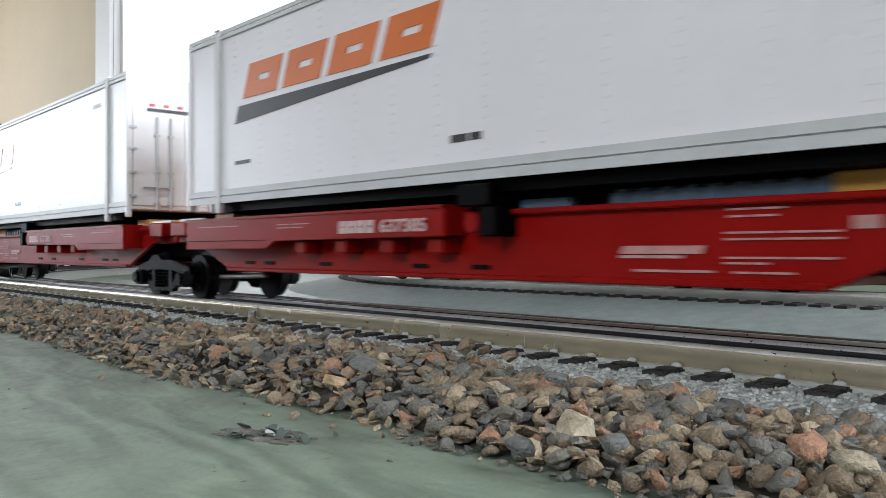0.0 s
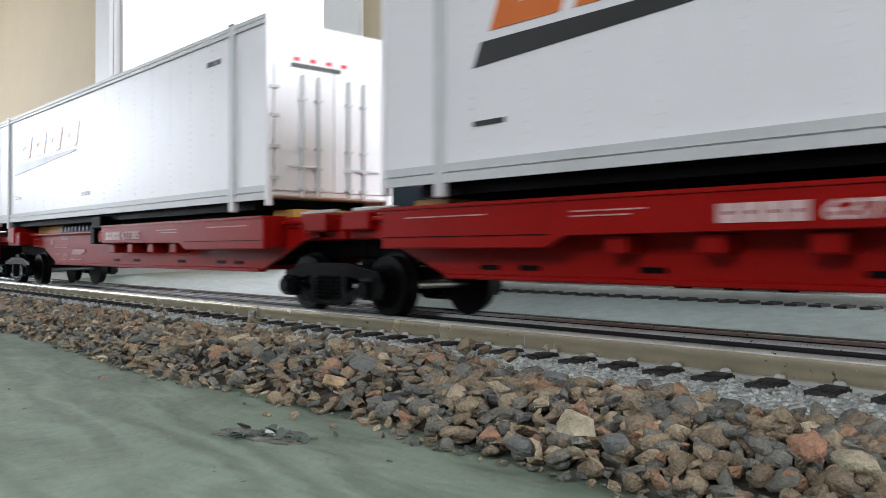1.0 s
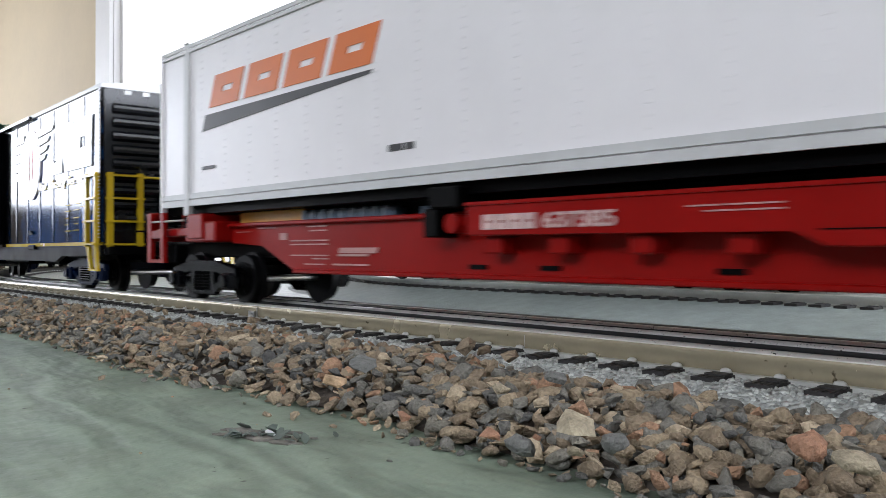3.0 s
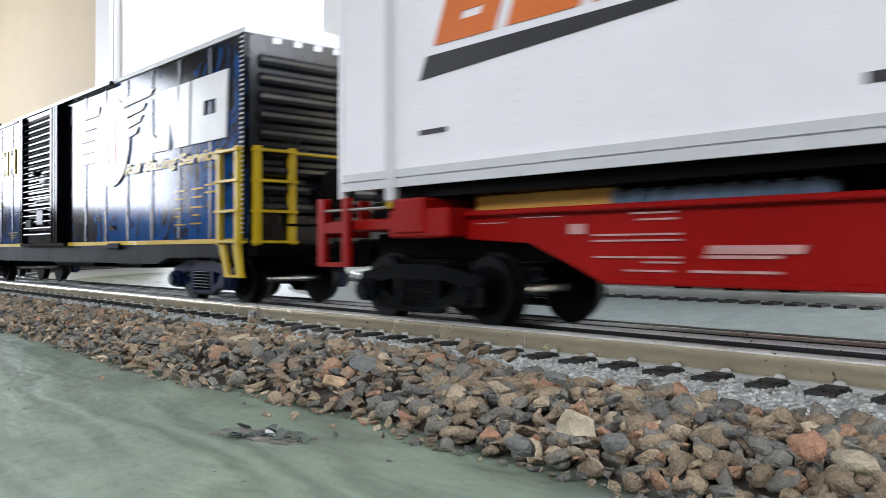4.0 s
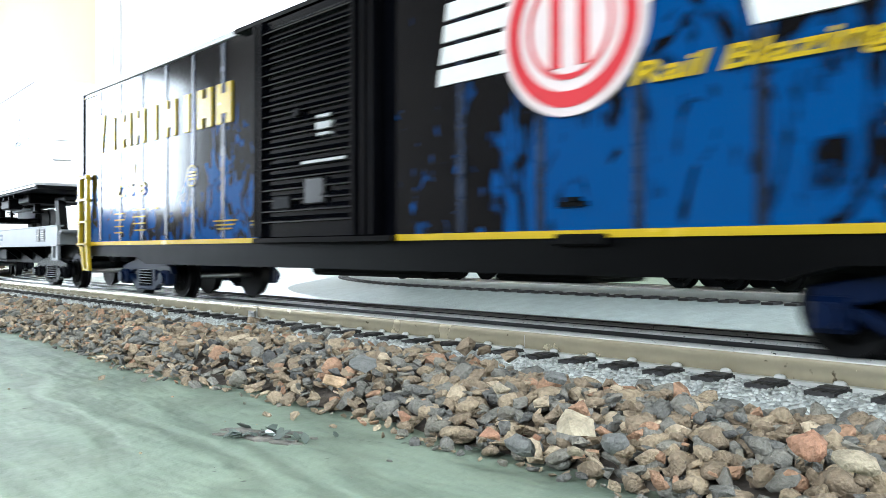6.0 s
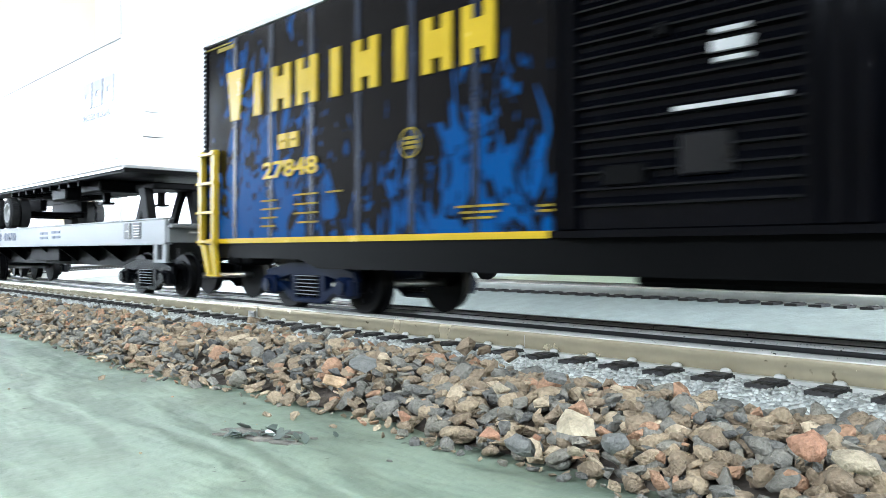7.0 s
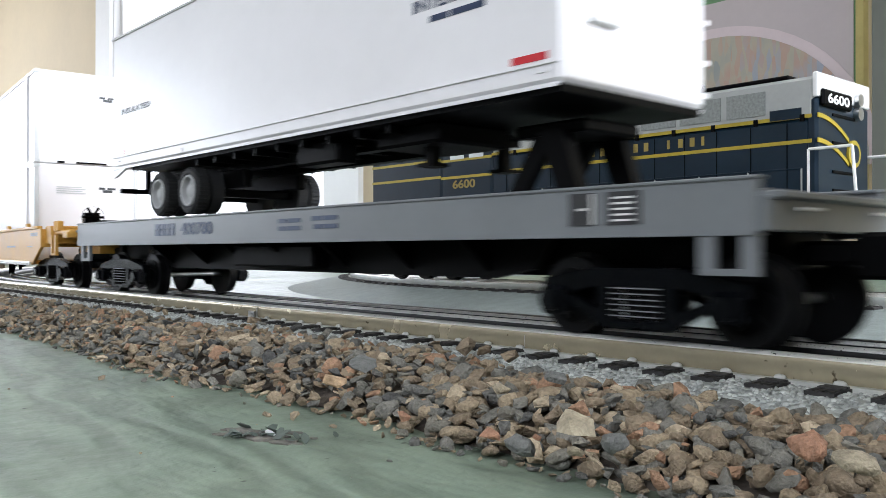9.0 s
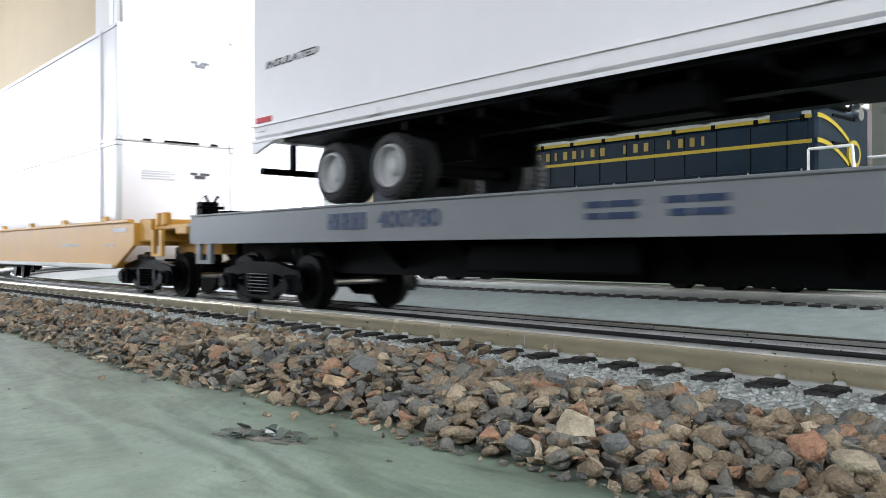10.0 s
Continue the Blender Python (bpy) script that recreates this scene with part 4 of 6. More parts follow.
        rod(bm, (ex + s * 0.003, 0.002, 0.045 - Z), (ex + s * 0.003, 0.002, 0.0335 - Z), 0.0005)
        rod(bm, (ex + s * 0.003, -0.015, 0.0400 - Z), (ex + s * 0.003, 0.016, 0.0400 - Z), 0.0004)
        part("brake_gear", bm, M_BLACK, car)
        part("coupler", boxes(*[(min(ex + s * a, ex + s * b), max(ex + s * a, ex + s * b), -w, w, z0 - Z, z1 - Z) for a, b, w, z0, z1 in ((-0.01, 0.0135, 0.003, 0.0285, 0.0330), (0.012, 0.0195, 0.0048, 0.0260, 0.0345))], bevel=0.0008), M_BLACK, car)
    part("centre_sill", boxes((r + 0.01, f - 0.01, -0.008, 0.008, 0.0262 - Z, 0.0340 - Z), (-0.03, 0.028, -0.016, -0.004, 0.0238 - Z, 0.030 - Z), (0.045, 0.075, -0.012, 0.010, 0.0238 - Z, 0.030 - Z), bevel=0.001), M_BLACK, car)
    # marks on the near side
    yy = -y - 0.0005
    L = lambda X: X - BOX_C
    for k in range(5):
        zz = 0.0705 - Z + k * 0.0051
        x1 = L(-0.8450)
        part("mark_stripe", prism(bmesh.new(), [(L(-0.8700) + k * 0.0009, zz), (x1, zz), (x1, zz + 0.0040), (L(-0.8700) + k * 0.0009 + 0.0007, zz + 0.0040)], yy - 0.0001, -y + 0.0002), M_PRINTWHT, car)
    for k, (xa, xb, zz) in enumerate(((-0.8150, -0.7980, 0.0862), (-0.8130, -0.8010, 0.0818), (-0.8180, -0.7905, 0.0908), (-0.8130, -0.8045, 0.0775))):
        part("mark_stripe", prism(bmesh.new(), [(L(xa), zz - Z), (L(xb), zz - Z + 0.0012), (L(xb) + 0.003, zz - Z + 0.0036), (L(xa), zz - Z + 0.0036)], yy - 0.0001, -y + 0.0002), M_PRINTWHT, car)
    bm = cyl(bmesh.new(), (L(-0.8297), yy + 0.0001, 0.0772 - Z), 0.0186, 0.0008, 'y', 48)
    disc = part("round_badge", bm, mat("pink_white_print", (0.78, 0.66, 0.64), 0.15, var=0.05), car, "white round badge with red rings")
    for ra, rb in ((0.0135, 0.0168), (0.0100, 0.0112)):
        bm = bmesh.new()
        n = 48
        vi = [[bm.verts.new((L(-0.8297) + q * math.cos(a), yy - 0.0005, 0.0772 - Z + q * math.sin(a))) for a in [2 * math.pi * i / n for i in range(n)]] for q in (ra, rb)]
        for i in range(n):
            bm.faces.new((vi[0][i], vi[1][i], vi[1][(i + 1) % n], vi[0][(i + 1) % n]))
        part("badge_ring", bm, M_PRINTRED, disc)
    for a in (-0.0048, 0.0022):
        part("badge_bar", boxes((L(-0.8297) + a, L(-0.8297) + a + 0.0026, yy - 0.0006, yy, 0.0687 - Z, 0.0857 - Z)), M_PRINTRED, disc)
    # large two-part white mark ahead of the badge
    def blob(pts):
        return prism(bmesh.new(), [(L(a), b - Z) for a, b in pts], yy - 0.0002, -y + 0.0002)
    part("large_mark", blob([(-0.7905, 0.0693), (-0.7925, 0.0772), (-0.7885, 0.0765), (-0.7850, 0.0742), (-0.7800, 0.0760), (-0.7790, 0.0880), (-0.7900, 0.0912), (-0.7770, 0.0921), (-0.7660, 0.0921), (-0.7645, 0.0800), (-0.7640, 0.0921), (-0.7555, 0.0921),
                             (-0.7565, 0.0693), (-0.7680, 0.0693), (-0.7720, 0.0800), (-0.7735, 0.0693)]), M_PRINTWHT, car, "large white block mark")
    glyphs("large_mark", [(0, 1, 0.62, 1.0), (0, 0.36, 0.40, 0.62), (0.70, 1, 0.40, 0.62), (0, 1, 0.0, 0.40)], L(-0.7548), yy, 0.0693 - Z, 0.0262, 0.0228, 0.06, M_PRINTWHT, car, "large white block mark")
    lettering("slogan", "Rail Blazing Service", 0.0056, 0.0815, M_YELLOW, car, (L(-0.8150), yy, 0.0612 - Z), shear=0.25, weight=0.025, label="yellow slanted slogan lettering")
    bars("data_print", [(L(-0.7690) + a, L(-0.7690) + b, zz - Z, zz - Z + 0.00055) for a, b, zz in ((0, 0.0085, 0.0529), (0, 0.0075, 0.0500), (0.001, 0.005, 0.0466), (0.0005, 0.005, 0.0436), (0, 0.009, 0.0406), (0.014, 0.023, 0.0531), (0.014, 0.022, 0.0502), (0.014, 0.022, 0.0466), (0.015, 0.020, 0.0438), (0.013, 0.021, 0.0408), (0.0245, 0.0365, 0.0540), (0.0245, 0.0365, 0.0514))], M_YPRINT, car, yy + 0.0003, "small yellow data print")
    # the wide yellow heading: one leaning block for each sign, ragged by notches
    hx0, hx1, n = L(-1.0970), L(-0.9700), 9
    for i in range(n):
        w = (hx1 - hx0) / n
        a0 = hx0 + i * w + w * 0.13
        a1 = hx0 + (i + 1) * w - w * 0.13
        z0, z1 = 0.0742 - Z, (0.0905 if i == 0 else 0.0878) - Z
        t = w * 0.24
        mid = (z0 + z1) / 2
        if i == 0:
            sh = [((a0, z1), (a1, z1), ((a0 + a1) / 2 + t * 0.7, z0), ((a0 + a1) / 2 - t * 0.7, z0))]
        elif i in (1, 4, 6):
            sh = [((a0 + t, z0), (a0 + 2.2 * t, z0), (a0 + 2.2 * t, z1), (a0 + t, z1))]
        else:
            sh = [((a0, z0), (a0 + t, z0), (a0 + t, z1), (a0, z1)), ((a1 - t, z0), (a1, z0), (a1, z1), (a1 - t, z1)), ((a0 + t, mid - t), (a1 - t, mid - t), (a1 - t, mid + t), (a0 + t, mid + t))]
        bm = bmesh.new()
        for q, pts in enumerate(sh):
            prism(bm, list(pts), yy - 0.0001 - 0.00005 * q, -y + 0.0002)
        part("heading_block", bm, M_YELLOW, car, "yellow block of a wide heading")
    glyphs("owner_mark", block_row(2, 0.2), L(-1.0640), yy + 0.0003, 0.0622 - Z, 0.0120, 0.0046, 0, M_YELLOW, car)
    lettering("number", "27848", 0.0052, 0.0300, M_YELLOW, car, (L(-1.0718), yy, 0.0535 - Z), weight=0.02, label="yellow car number")
    bars("data_print", [(L(-1.0735) + a, L(-1.0735) + b, zz - Z, zz - Z + 0.00055) for a, b, zz in ((0, 0.009, 0.0466), (0, 0.0105, 0.0440), (0, 0.009, 0.0413), (0, 0.008, 0.0387), (0.019, 0.031, 0.0476), (0.019, 0.031, 0.0448), (0.019, 0.031, 0.0421), (0.021, 0.031, 0.0394), (0.036, 0.043, 0.0476),
                        (0.089, 0.105, 0.0412), (0.0905, 0.103, 0.0398), (0.092, 0.101, 0.0385), (0.1145, 0.122, 0.0405), (0.1145, 0.122, 0.0394))] + [(L(-1.1150) + 0.003, L(-1.1150) + 0.0225, 0.1003 - Z, 0.1008 - Z), (L(-1.1150) + 0.013, L(-1.1150) + 0.024, 0.0985 - Z, 0.0998 - Z)], M_YPRINT, car, yy + 0.0003, "small yellow data print")
    bm = bmesh.new()
    n = 32
    for ra, rb in ((0.0034, 0.0039),):
        vi = [[bm.verts.new((L(-1.0010) + q * math.cos(a), yy - 0.0001, 0.0582 - Z + q * math.sin(a))) for a in [2 * math.pi * i / n for i in range(n)]] for q in (ra, rb)]
        for i in range(n):
            bm.faces.new((vi[0][i], vi[1][i], vi[1][(i + 1) % n], vi[0][(i + 1) % n]))
    for zz, w in ((0.0590, 0.0018), (0.0578, 0.0023), (0.0566, 0.0018)):
        box(bm, L(-1.0010) - w, L(-1.0010) + w, yy - 0.0001, yy + 0.0005, zz - Z, zz - Z + 0.0008)
    part("seal", bm, M_YPRINT, car, "round yellow seal")
    return car


M_TRUCKBLUE = mat("dark_blue_truck_paint", (0.0015, 0.006, 0.026), 0.3, var=0.2, scale=60, spec=0.14)


def widen(ob, wide, tall, shift):
    """Reshape a car's body parts: breadth, height about the underframe, and a shift along the track."""
    for child in ob.children:
        if child.data:
            for v in child.data.vertices:
                v.co = (v.co.x + shift, v.co.y * wide, v.co.z * tall + 0.019 * (1 - tall))
        widen(child, wide, tall, shift)
    return ob


box_car = move(widen(boxcar(), 1.09, 0.982, 0.0036), BOX_C, -0.757 - BOX_C, -1.054 - BOX_C)
for px in (-0.757, -1.054):
    TRUCKS.append((truck(box_car, px - BOX_C, M_TRUCKBLUE), BOX_C, -0.757 - BOX_C, -1.054 - BOX_C, px - BOX_C))


# ---- flat car and its trailer ----
FLAT_C = -1.3142


def flat_car():
    car = empty("flatcar")
    tagged(car, "light grey flat car with dark lettering, carrying a trailer", "railway car")
    f, r, Z, y = 0.1676, -0.1676, RAIL_Z, HALF
    part("deck", boxes((r + 0.001, f - 0.001, -y + 0.0016, y - 0.0016, 0.0395 - Z, 0.0415 - Z)), M_GREY, car)
    for k in range(24):
        xx = r + 0.004 + k * 0.01386
        part("deck_plank", boxes((xx, xx + 0.0132, -y + 0.0017, y - 0.0017, 0.0415 - Z, 0.0419 - Z)), M_GREY, car)
    for s in (-1, 1):
        sill = part("side_sill", boxes((r, f, *sorted((s * (y - 0.0016), s * y)), 0.0342 - Z, 0.0434 - Z)), M_GREY, car)
        part("top_flange", boxes((r, f, *sorted((s * (y - 0.003), s * (y + 0.0005))), 0.0434 - Z, 0.0441 - Z), bevel=0.0002), M_GREY, sill)
        part("bottom_flange", boxes((r, f, *sorted((s * (y - 0.003), s * (y + 0.0004))), 0.0338 - Z, 0.0343 - Z)), M_GREY, sill)
        for xs in (f - 0.0112, r + 0.004):
            bm = boxes(*[(xs + a, xs + b, *sorted((s * (y - 0.0014), s * (y - 0.0001))), c - Z, d - Z) for a, b, c, d in ((0, 0.0032, 0.0268, 0.0338), (0.0082, 0.0114, 0.0268, 0.0338), (0.0032, 0.0082, 0.0268, 0.0280))])
            part("step", bm, M_GREY, car, "grey sill step")
        bm = bmesh.new()
        prism(bm, [(r + 0.056, 0.0338 - Z), (f - 0.056, 0.0338 - Z), (f - 0.062, 0.0270 - Z), (f - 0.075, 0.0246 - Z), (r + 0.075, 0.0246 - Z), (r + 0.062, 0.0270 - Z)], *sorted((s * 0.012, s * 0.014)))
        part("fish_belly", bm, M_BLACK, car, "black fish-belly underframe")
        for k in range(7):
            xx = r + 0.075 + k * 0.0305
            bm = bmesh.new()
            prism(bm, [(s * 0.014, 0.0338 - Z), (s * (y - 0.003), 0.0338 - Z), (s * 0.014, 0.0262 - Z)], xx - 0.0005, xx + 0.0005, 'x')
            part("underframe_rib", bm, M_BLACK, car)
    for ex, s in ((f, 1), (r, -1)):
        part("end_sill", boxes((min(ex, ex + s * 0.002), max(ex, ex + s * 0.002), -y + 0.0004, y - 0.0004, 0.0345 - Z, 0.0408 - Z), (min(ex, ex + s * 0.0045), max(ex, ex + s * 0.0045), -y + 0.0006, y - 0.0006, 0.0400 - Z, 0.0414 - Z), bevel=0.0003), M_GREY, car)
        bm = bmesh.new()
        for yy in (-0.019, 0.012):
            rod(bm, (ex + s * 0.0038, yy, 0.0384 - Z), (ex + s * 0.0038, yy + 0.0085, 0.0384 - Z), 0.00035)
        part("grab_iron", bm, M_PRINTWHT, car)
        part("coupler", boxes(*[(min(ex + s * a, ex + s * b), max(ex + s * a, ex + s * b), -w, w, z0 - Z, z1 - Z) for a, b, w, z0, z1 in ((-0.04, 0.0085, 0.003, 0.0285, 0.0330), (0.007, 0.0145, 0.0048, 0.0260, 0.0345))], bevel=0.0008), M_BLACK, car)
    part("centre_sill", boxes((r + 0.004, f - 0.004, -0.009, 0.009, 0.0275 - Z, 0.0395 - Z), (-0.03, 0.02, -0.02, 0.02, 0.0262 - Z, 0.0330 - Z), bevel=0.0005), M_BLACK, car)
    bm = rod(bmesh.new(), (r + 0.007, -0.02, 0.0419 - Z), (r + 0.007, -0.02, 0.0448 - Z), 0.0005)
    cyl(bm, (r + 0.0135, -0.017, 0.0450 - Z), 0.0052, 0.0007, 'z', 20)
    rod(bm, (r + 0.0135, -0.017, 0.0419 - Z), (r + 0.0135, -0.017, 0.0450 - Z), 0.0006)
    part("brake_wheel", bm, M_BLACK, car)
    L = lambda X: X - FLAT_C
    glyphs("owner_mark", block_row(4), L(-1.3940), -y - 0.0001, 0.0371 - Z, 0.0180, 0.0045, 0, M_PRINTNAVY, car, "navy block mark")
    lettering("number", "400780", 0.0045, 0.0248, M_PRINTNAVY, car, (L(-1.3710), -y, 0.0371 - Z), weight=0.02, label="navy car number")
    bars("data_print", [(L(-1.3020) + a, L(-1.3020) + b, z - Z, z - Z + 0.0013) for a, b, z in ((0, 0.0125, 0.0397), (0, 0.0125, 0.0374), (0.0185, 0.0315, 0.0400), (0.0195, 0.0315, 0.0376))], M_PRINTNAVY, car, -y)
    for a, b in ((-1.1871, -1.1806), (-1.1778, -1.1701)):
        bm = boxes((L(a), L(b), -y - 0.0003, -y + 0.0001, 0.0362 - Z, 0.0427 - Z))
        pl = part("stencil", bm, M_PRINTBLK, car, "black stencil panel")
        if a > -1.18:
            part("stencil_lines", boxes(*[(L(a) + 0.0015, L(b) - 0.0012, -y - 0.0005, -y - 0.0002, 0.0369 + k * 0.0011 - Z, 0.0373 + k * 0.0011 - Z) for k in range(5)]), M_PRINTWHT, pl)
        else:
            part("stencil_lines", boxes((L(a) + 0.0022, L(b) - 0.0022, -y - 0.0005, -y - 0.0002, 0.0392 - Z, 0.0397 - Z), (L(b) - 0.0009, L(b) - 0.0003, -y - 0.0005, -y - 0.0002, 0.0364 - Z, 0.0425 - Z)), M_PRINTWHT, pl)
    # trailer hitch
    h = -1.2075 - FLAT_C
    for s in (-1, 1):
        bm = bmesh.new()
        prism(bm, [(h - 0.016, 0.0418 - Z), (h - 0.011, 0.0418 - Z), (h + 0.001, 0.0592 - Z), (h - 0.005, 0.0592 - Z)], *sorted((s * 0.007, s * 0.0095)))
        prism(bm, [(h + 0.006, 0.0418 - Z), (h + 0.012, 0.0418 - Z), (h + 0.006, 0.0592 - Z), (h - 0.001, 0.0592 - Z)], *sorted((s * 0.009, s * 0.013)))
        part("hitch_leg", bm, M_BLACK, car, "black trailer hitch leg")
    part("hitch_plate", boxes((h - 0.011, h + 0.011, -0.0105, 0.0105, 0.0585 - Z, 0.0615 - Z), bevel=0.0006), M_BLACK, car)
    return car


def trailer():
    t = empty("semi_trailer")
    tagged(t, "white insulated semi-trailer parked on a flat car", "trailer")
    L = lambda X: X - FLAT_C
    f, r, Z, y = L(-1.1890), L(-1.4380), RAIL_Z, HALF
    part("body", boxes((r, f, -y, y, 0.0662 - Z, 0.1225 - Z), bevel=0.0012), M_WHITEBOX, t)
    for s in (-1, 1):
        part("lower_moulding", boxes((r, f - 0.001, *sorted((s * y, s * (y + 0.0006))), 0.0705 - Z, 0.0709 - Z), (r, f - 0.001, *sorted((s * y, s * (y + 0.0003))), 0.0655 - Z, 0.0664 - Z)), M_WHITEBOX, t)
        part("top_moulding", boxes((r, f - 0.001, *sorted((s * y, s * (y + 0.0006))), 0.1205 - Z, 0.1213 - Z)), M_GREYTRIM, t)
        bm = bmesh.new()
        prism(bm, [(r, 0.0664 - Z), (r + 0.0175, 0.0664 - Z), (r + 0.0022, 0.0622 - Z), (r, 0.0622 - Z)], *sorted((s * (y - 0.0012), s * y)))
        part("rear_skirt", bm, M_WHITEBOX, t)
    part("floor_frame", boxes((r + 0.018, f - 0.001, -y + 0.001, y - 0.001, 0.0645 - Z, 0.0663 - Z), (r + 0.02, f - 0.06, -0.0125, -0.0085, 0.0605 - Z, 0.0645 - Z), (r + 0.02, f - 0.06, 0.0085, 0.0125, 0.0605 - Z, 0.0645 - Z)), M_BLACK, t, "black floor frame")
    for k in range(9):
        xx = r + 0.075 + k * 0.014
        part("cross_member", boxes((xx, xx + 0.0012, -y + 0.002, y - 0.002, 0.0622 - Z, 0.0645 - Z)), M_BLACK, t)
    part("rear_bumper", boxes((r, r + 0.002, -y + 0.003, y - 0.003, 0.0560 - Z, 0.0580 - Z), (r, r + 0.002, -0.013, -0.011, 0.0580 - Z, 0.0662 - Z), (r, r + 0.002, 0.011, 0.013, 0.0580 - Z, 0.0662 - Z)), M_BLACK, t)
    part("bogie_frame", boxes((L(-1.405), L(-1.350), -0.013, -0.0095, 0.0545 - Z, 0.0612 - Z), (L(-1.405), L(-1.350), 0.0095, 0.013, 0.0545 - Z, 0.0612 - Z), (L(-1.396), L(-1.391), -0.02, 0.02, 0.0515 - Z, 0.0545 - Z), (L(-1.3695), L(-1.3645), -0.02, 0.02, 0.0515 - Z, 0.0545 - Z), bevel=0.0005), M_BLACK, t)
    for X in (-1.3935, -1.3671):
        for s in (-1, 1):
            bm = bmesh.new()
            zc = 0.0533 - Z
            cyl(bm, (L(X), s * 0.0180, zc), 0.0083, 0.0046, 'y', 36)
            lathe(bm, L(X), zc, [(r_, s * y_) for r_, y_ in ((0.0080, 0.0212), (0.0083, 0.0218), (0.0083, 0.0250), (0.0078, 0.0262), (0.0066, 0.0264), (0.0056, 0.0258))])
            tyre = part("tyre", bm, M_TYRE, t, "black rubber dual tyre")
            bm = bmesh.new()
            for k in range(36):
                a = k * math.pi / 18
                box(bm, L(X) + 0.0083 * math.cos(a) - 0.00035, L(X) + 0.0083 * math.cos(a) + 0.00035, *sorted((s * 0.0215, s * 0.0255)), zc + 0.0083 * math.sin(a) - 0.00035, zc + 0.0083 * math.sin(a) + 0.00035)
            part("tread", bm, M_TYRE, tyre)["kind"] = "stuff"
            bm = lathe(bmesh.new(), L(X), zc, [(r_, s * y_) for r_, y_ in ((0.0058, 0.0257), (0.0056, 0.0264), (0.0051, 0.0264), (0.0046, 0.0240), (0.0026, 0.0236), (0.0022, 0.0254), (0.0010, 0.0258))], True)
            part("rim", bm, M_RIM, tyre, "pale grey dished rim")
    # landing legs and lamp box under the nose, tool boxes
    part("tool_box", boxes((L(-1.300), L(-1.278), -0.022, -0.014, 0.0570 - Z, 0.0640 - Z), (L(-1.262), L(-1.236), -0.020, 0.006, 0.0590 - Z, 0.0645 - Z), bevel=0.0008), M_BLACK, t)
    for s in (-1, 1):
        part("landing_leg", boxes((L(-1.2470), L(-1.2440), *sorted((s * 0.012, s * 0.015)), 0.0545 - Z, 0.0645 - Z), (L(-1.2485), L(-1.2425), *sorted((s * 0.0105, s * 0.0165)), 0.0535 - Z, 0.0545 - Z)), M_BLACK, t)
    yy = -y
    glyphs("large_mark", block_row(3, 0.14), L(-1.2385), yy - 0.0001, 0.0953 - Z, 0.0400, 0.0118, 0.06, M_PRINTNAVY, t, "navy block mark")
    lettering("print", "INTERMODAL", 0.0030, 0.0350, M_PRINTNAVY, t, (L(-1.2372), yy, 0.0900 - Z), weight=0.02)
    bars("small_print", [(L(-1.2310), L(-1.2120), 0.0868 - Z, 0.0883 - Z)], M_PRINTNAVY, t, yy)
    part("red_plate", boxes((L(-1.2035), L(-1.1932), yy - 0.0003, yy, 0.0716 - Z, 0.0732 - Z)), M_PRINTRED, t, "small red plate")
    part("red_plate", boxes((L(-1.4345), L(-1.4250), yy - 0.0003, yy, 0.0716 - Z, 0.0732 - Z)), M_PRINTRED, t, "small red plate")
    lettering("insulation_print", "INSULATED", 0.0022, 0.0290, M_PRINTBLK, t, (L(-1.4282), yy, 0.0880 - Z), shear=0.2, weight=0.01)
    for a, b, z0, z1 in ((-1.4325, -1.4285, 0.0688, 0.0696), (-1.3745, -1.3700, 0.0672, 0.0690), (-1.3035, -1.3005, 0.0672, 0.0680), (-1.1960, -1.1930, 0.0688, 0.0695)):
        part("side_marker", boxes((L(a), L(b), yy - 0.0005, yy, z0 - Z, z1 - Z)), M_WHITEBOX, t)
    bm = bmesh.new()
    for zz, w in ((0.0905, 0.0045), (0.0800, 0.0045)):
        box(bm, f, f + 0.0012, -0.0185, -0.0185 + w * 2, zz - Z, zz - Z + 0.0010)
    part("nose_fitting", bm, M_GREYTRIM, t)
    bm = bmesh.new()
    for zz in (0.0690, 0.0770, 0.0870, 0.0970, 0.1070):
        box(bm, f - 0.0005, f + 0.0006, y - 0.0012, y + 0.0006, zz - Z, zz - Z + 0.0012)
    part("corner_rivets", bm, M_WHITEBOX, t)
    return t


M_TYRE = mat("black_rubber", (0.02, 0.02, 0.021), 0.75, var=0.2, scale=100)
flat = move(flat_car(), FLAT_C, -1.174 - FLAT_C, -1.440 - FLAT_C)
for px in (-1.174, -1.440):
    TRUCKS.append((truck(flat, px - FLAT_C, M_TRUCKBLK), FLAT_C, -1.174 - FLAT_C, -1.440 - FLAT_C, px - FLAT_C))
move(trailer(), FLAT_C, -1.174 - FLAT_C, -1.440 - FLAT_C)


# ---- ochre well car with two stacked containers ----
OCH_C = -1.7050


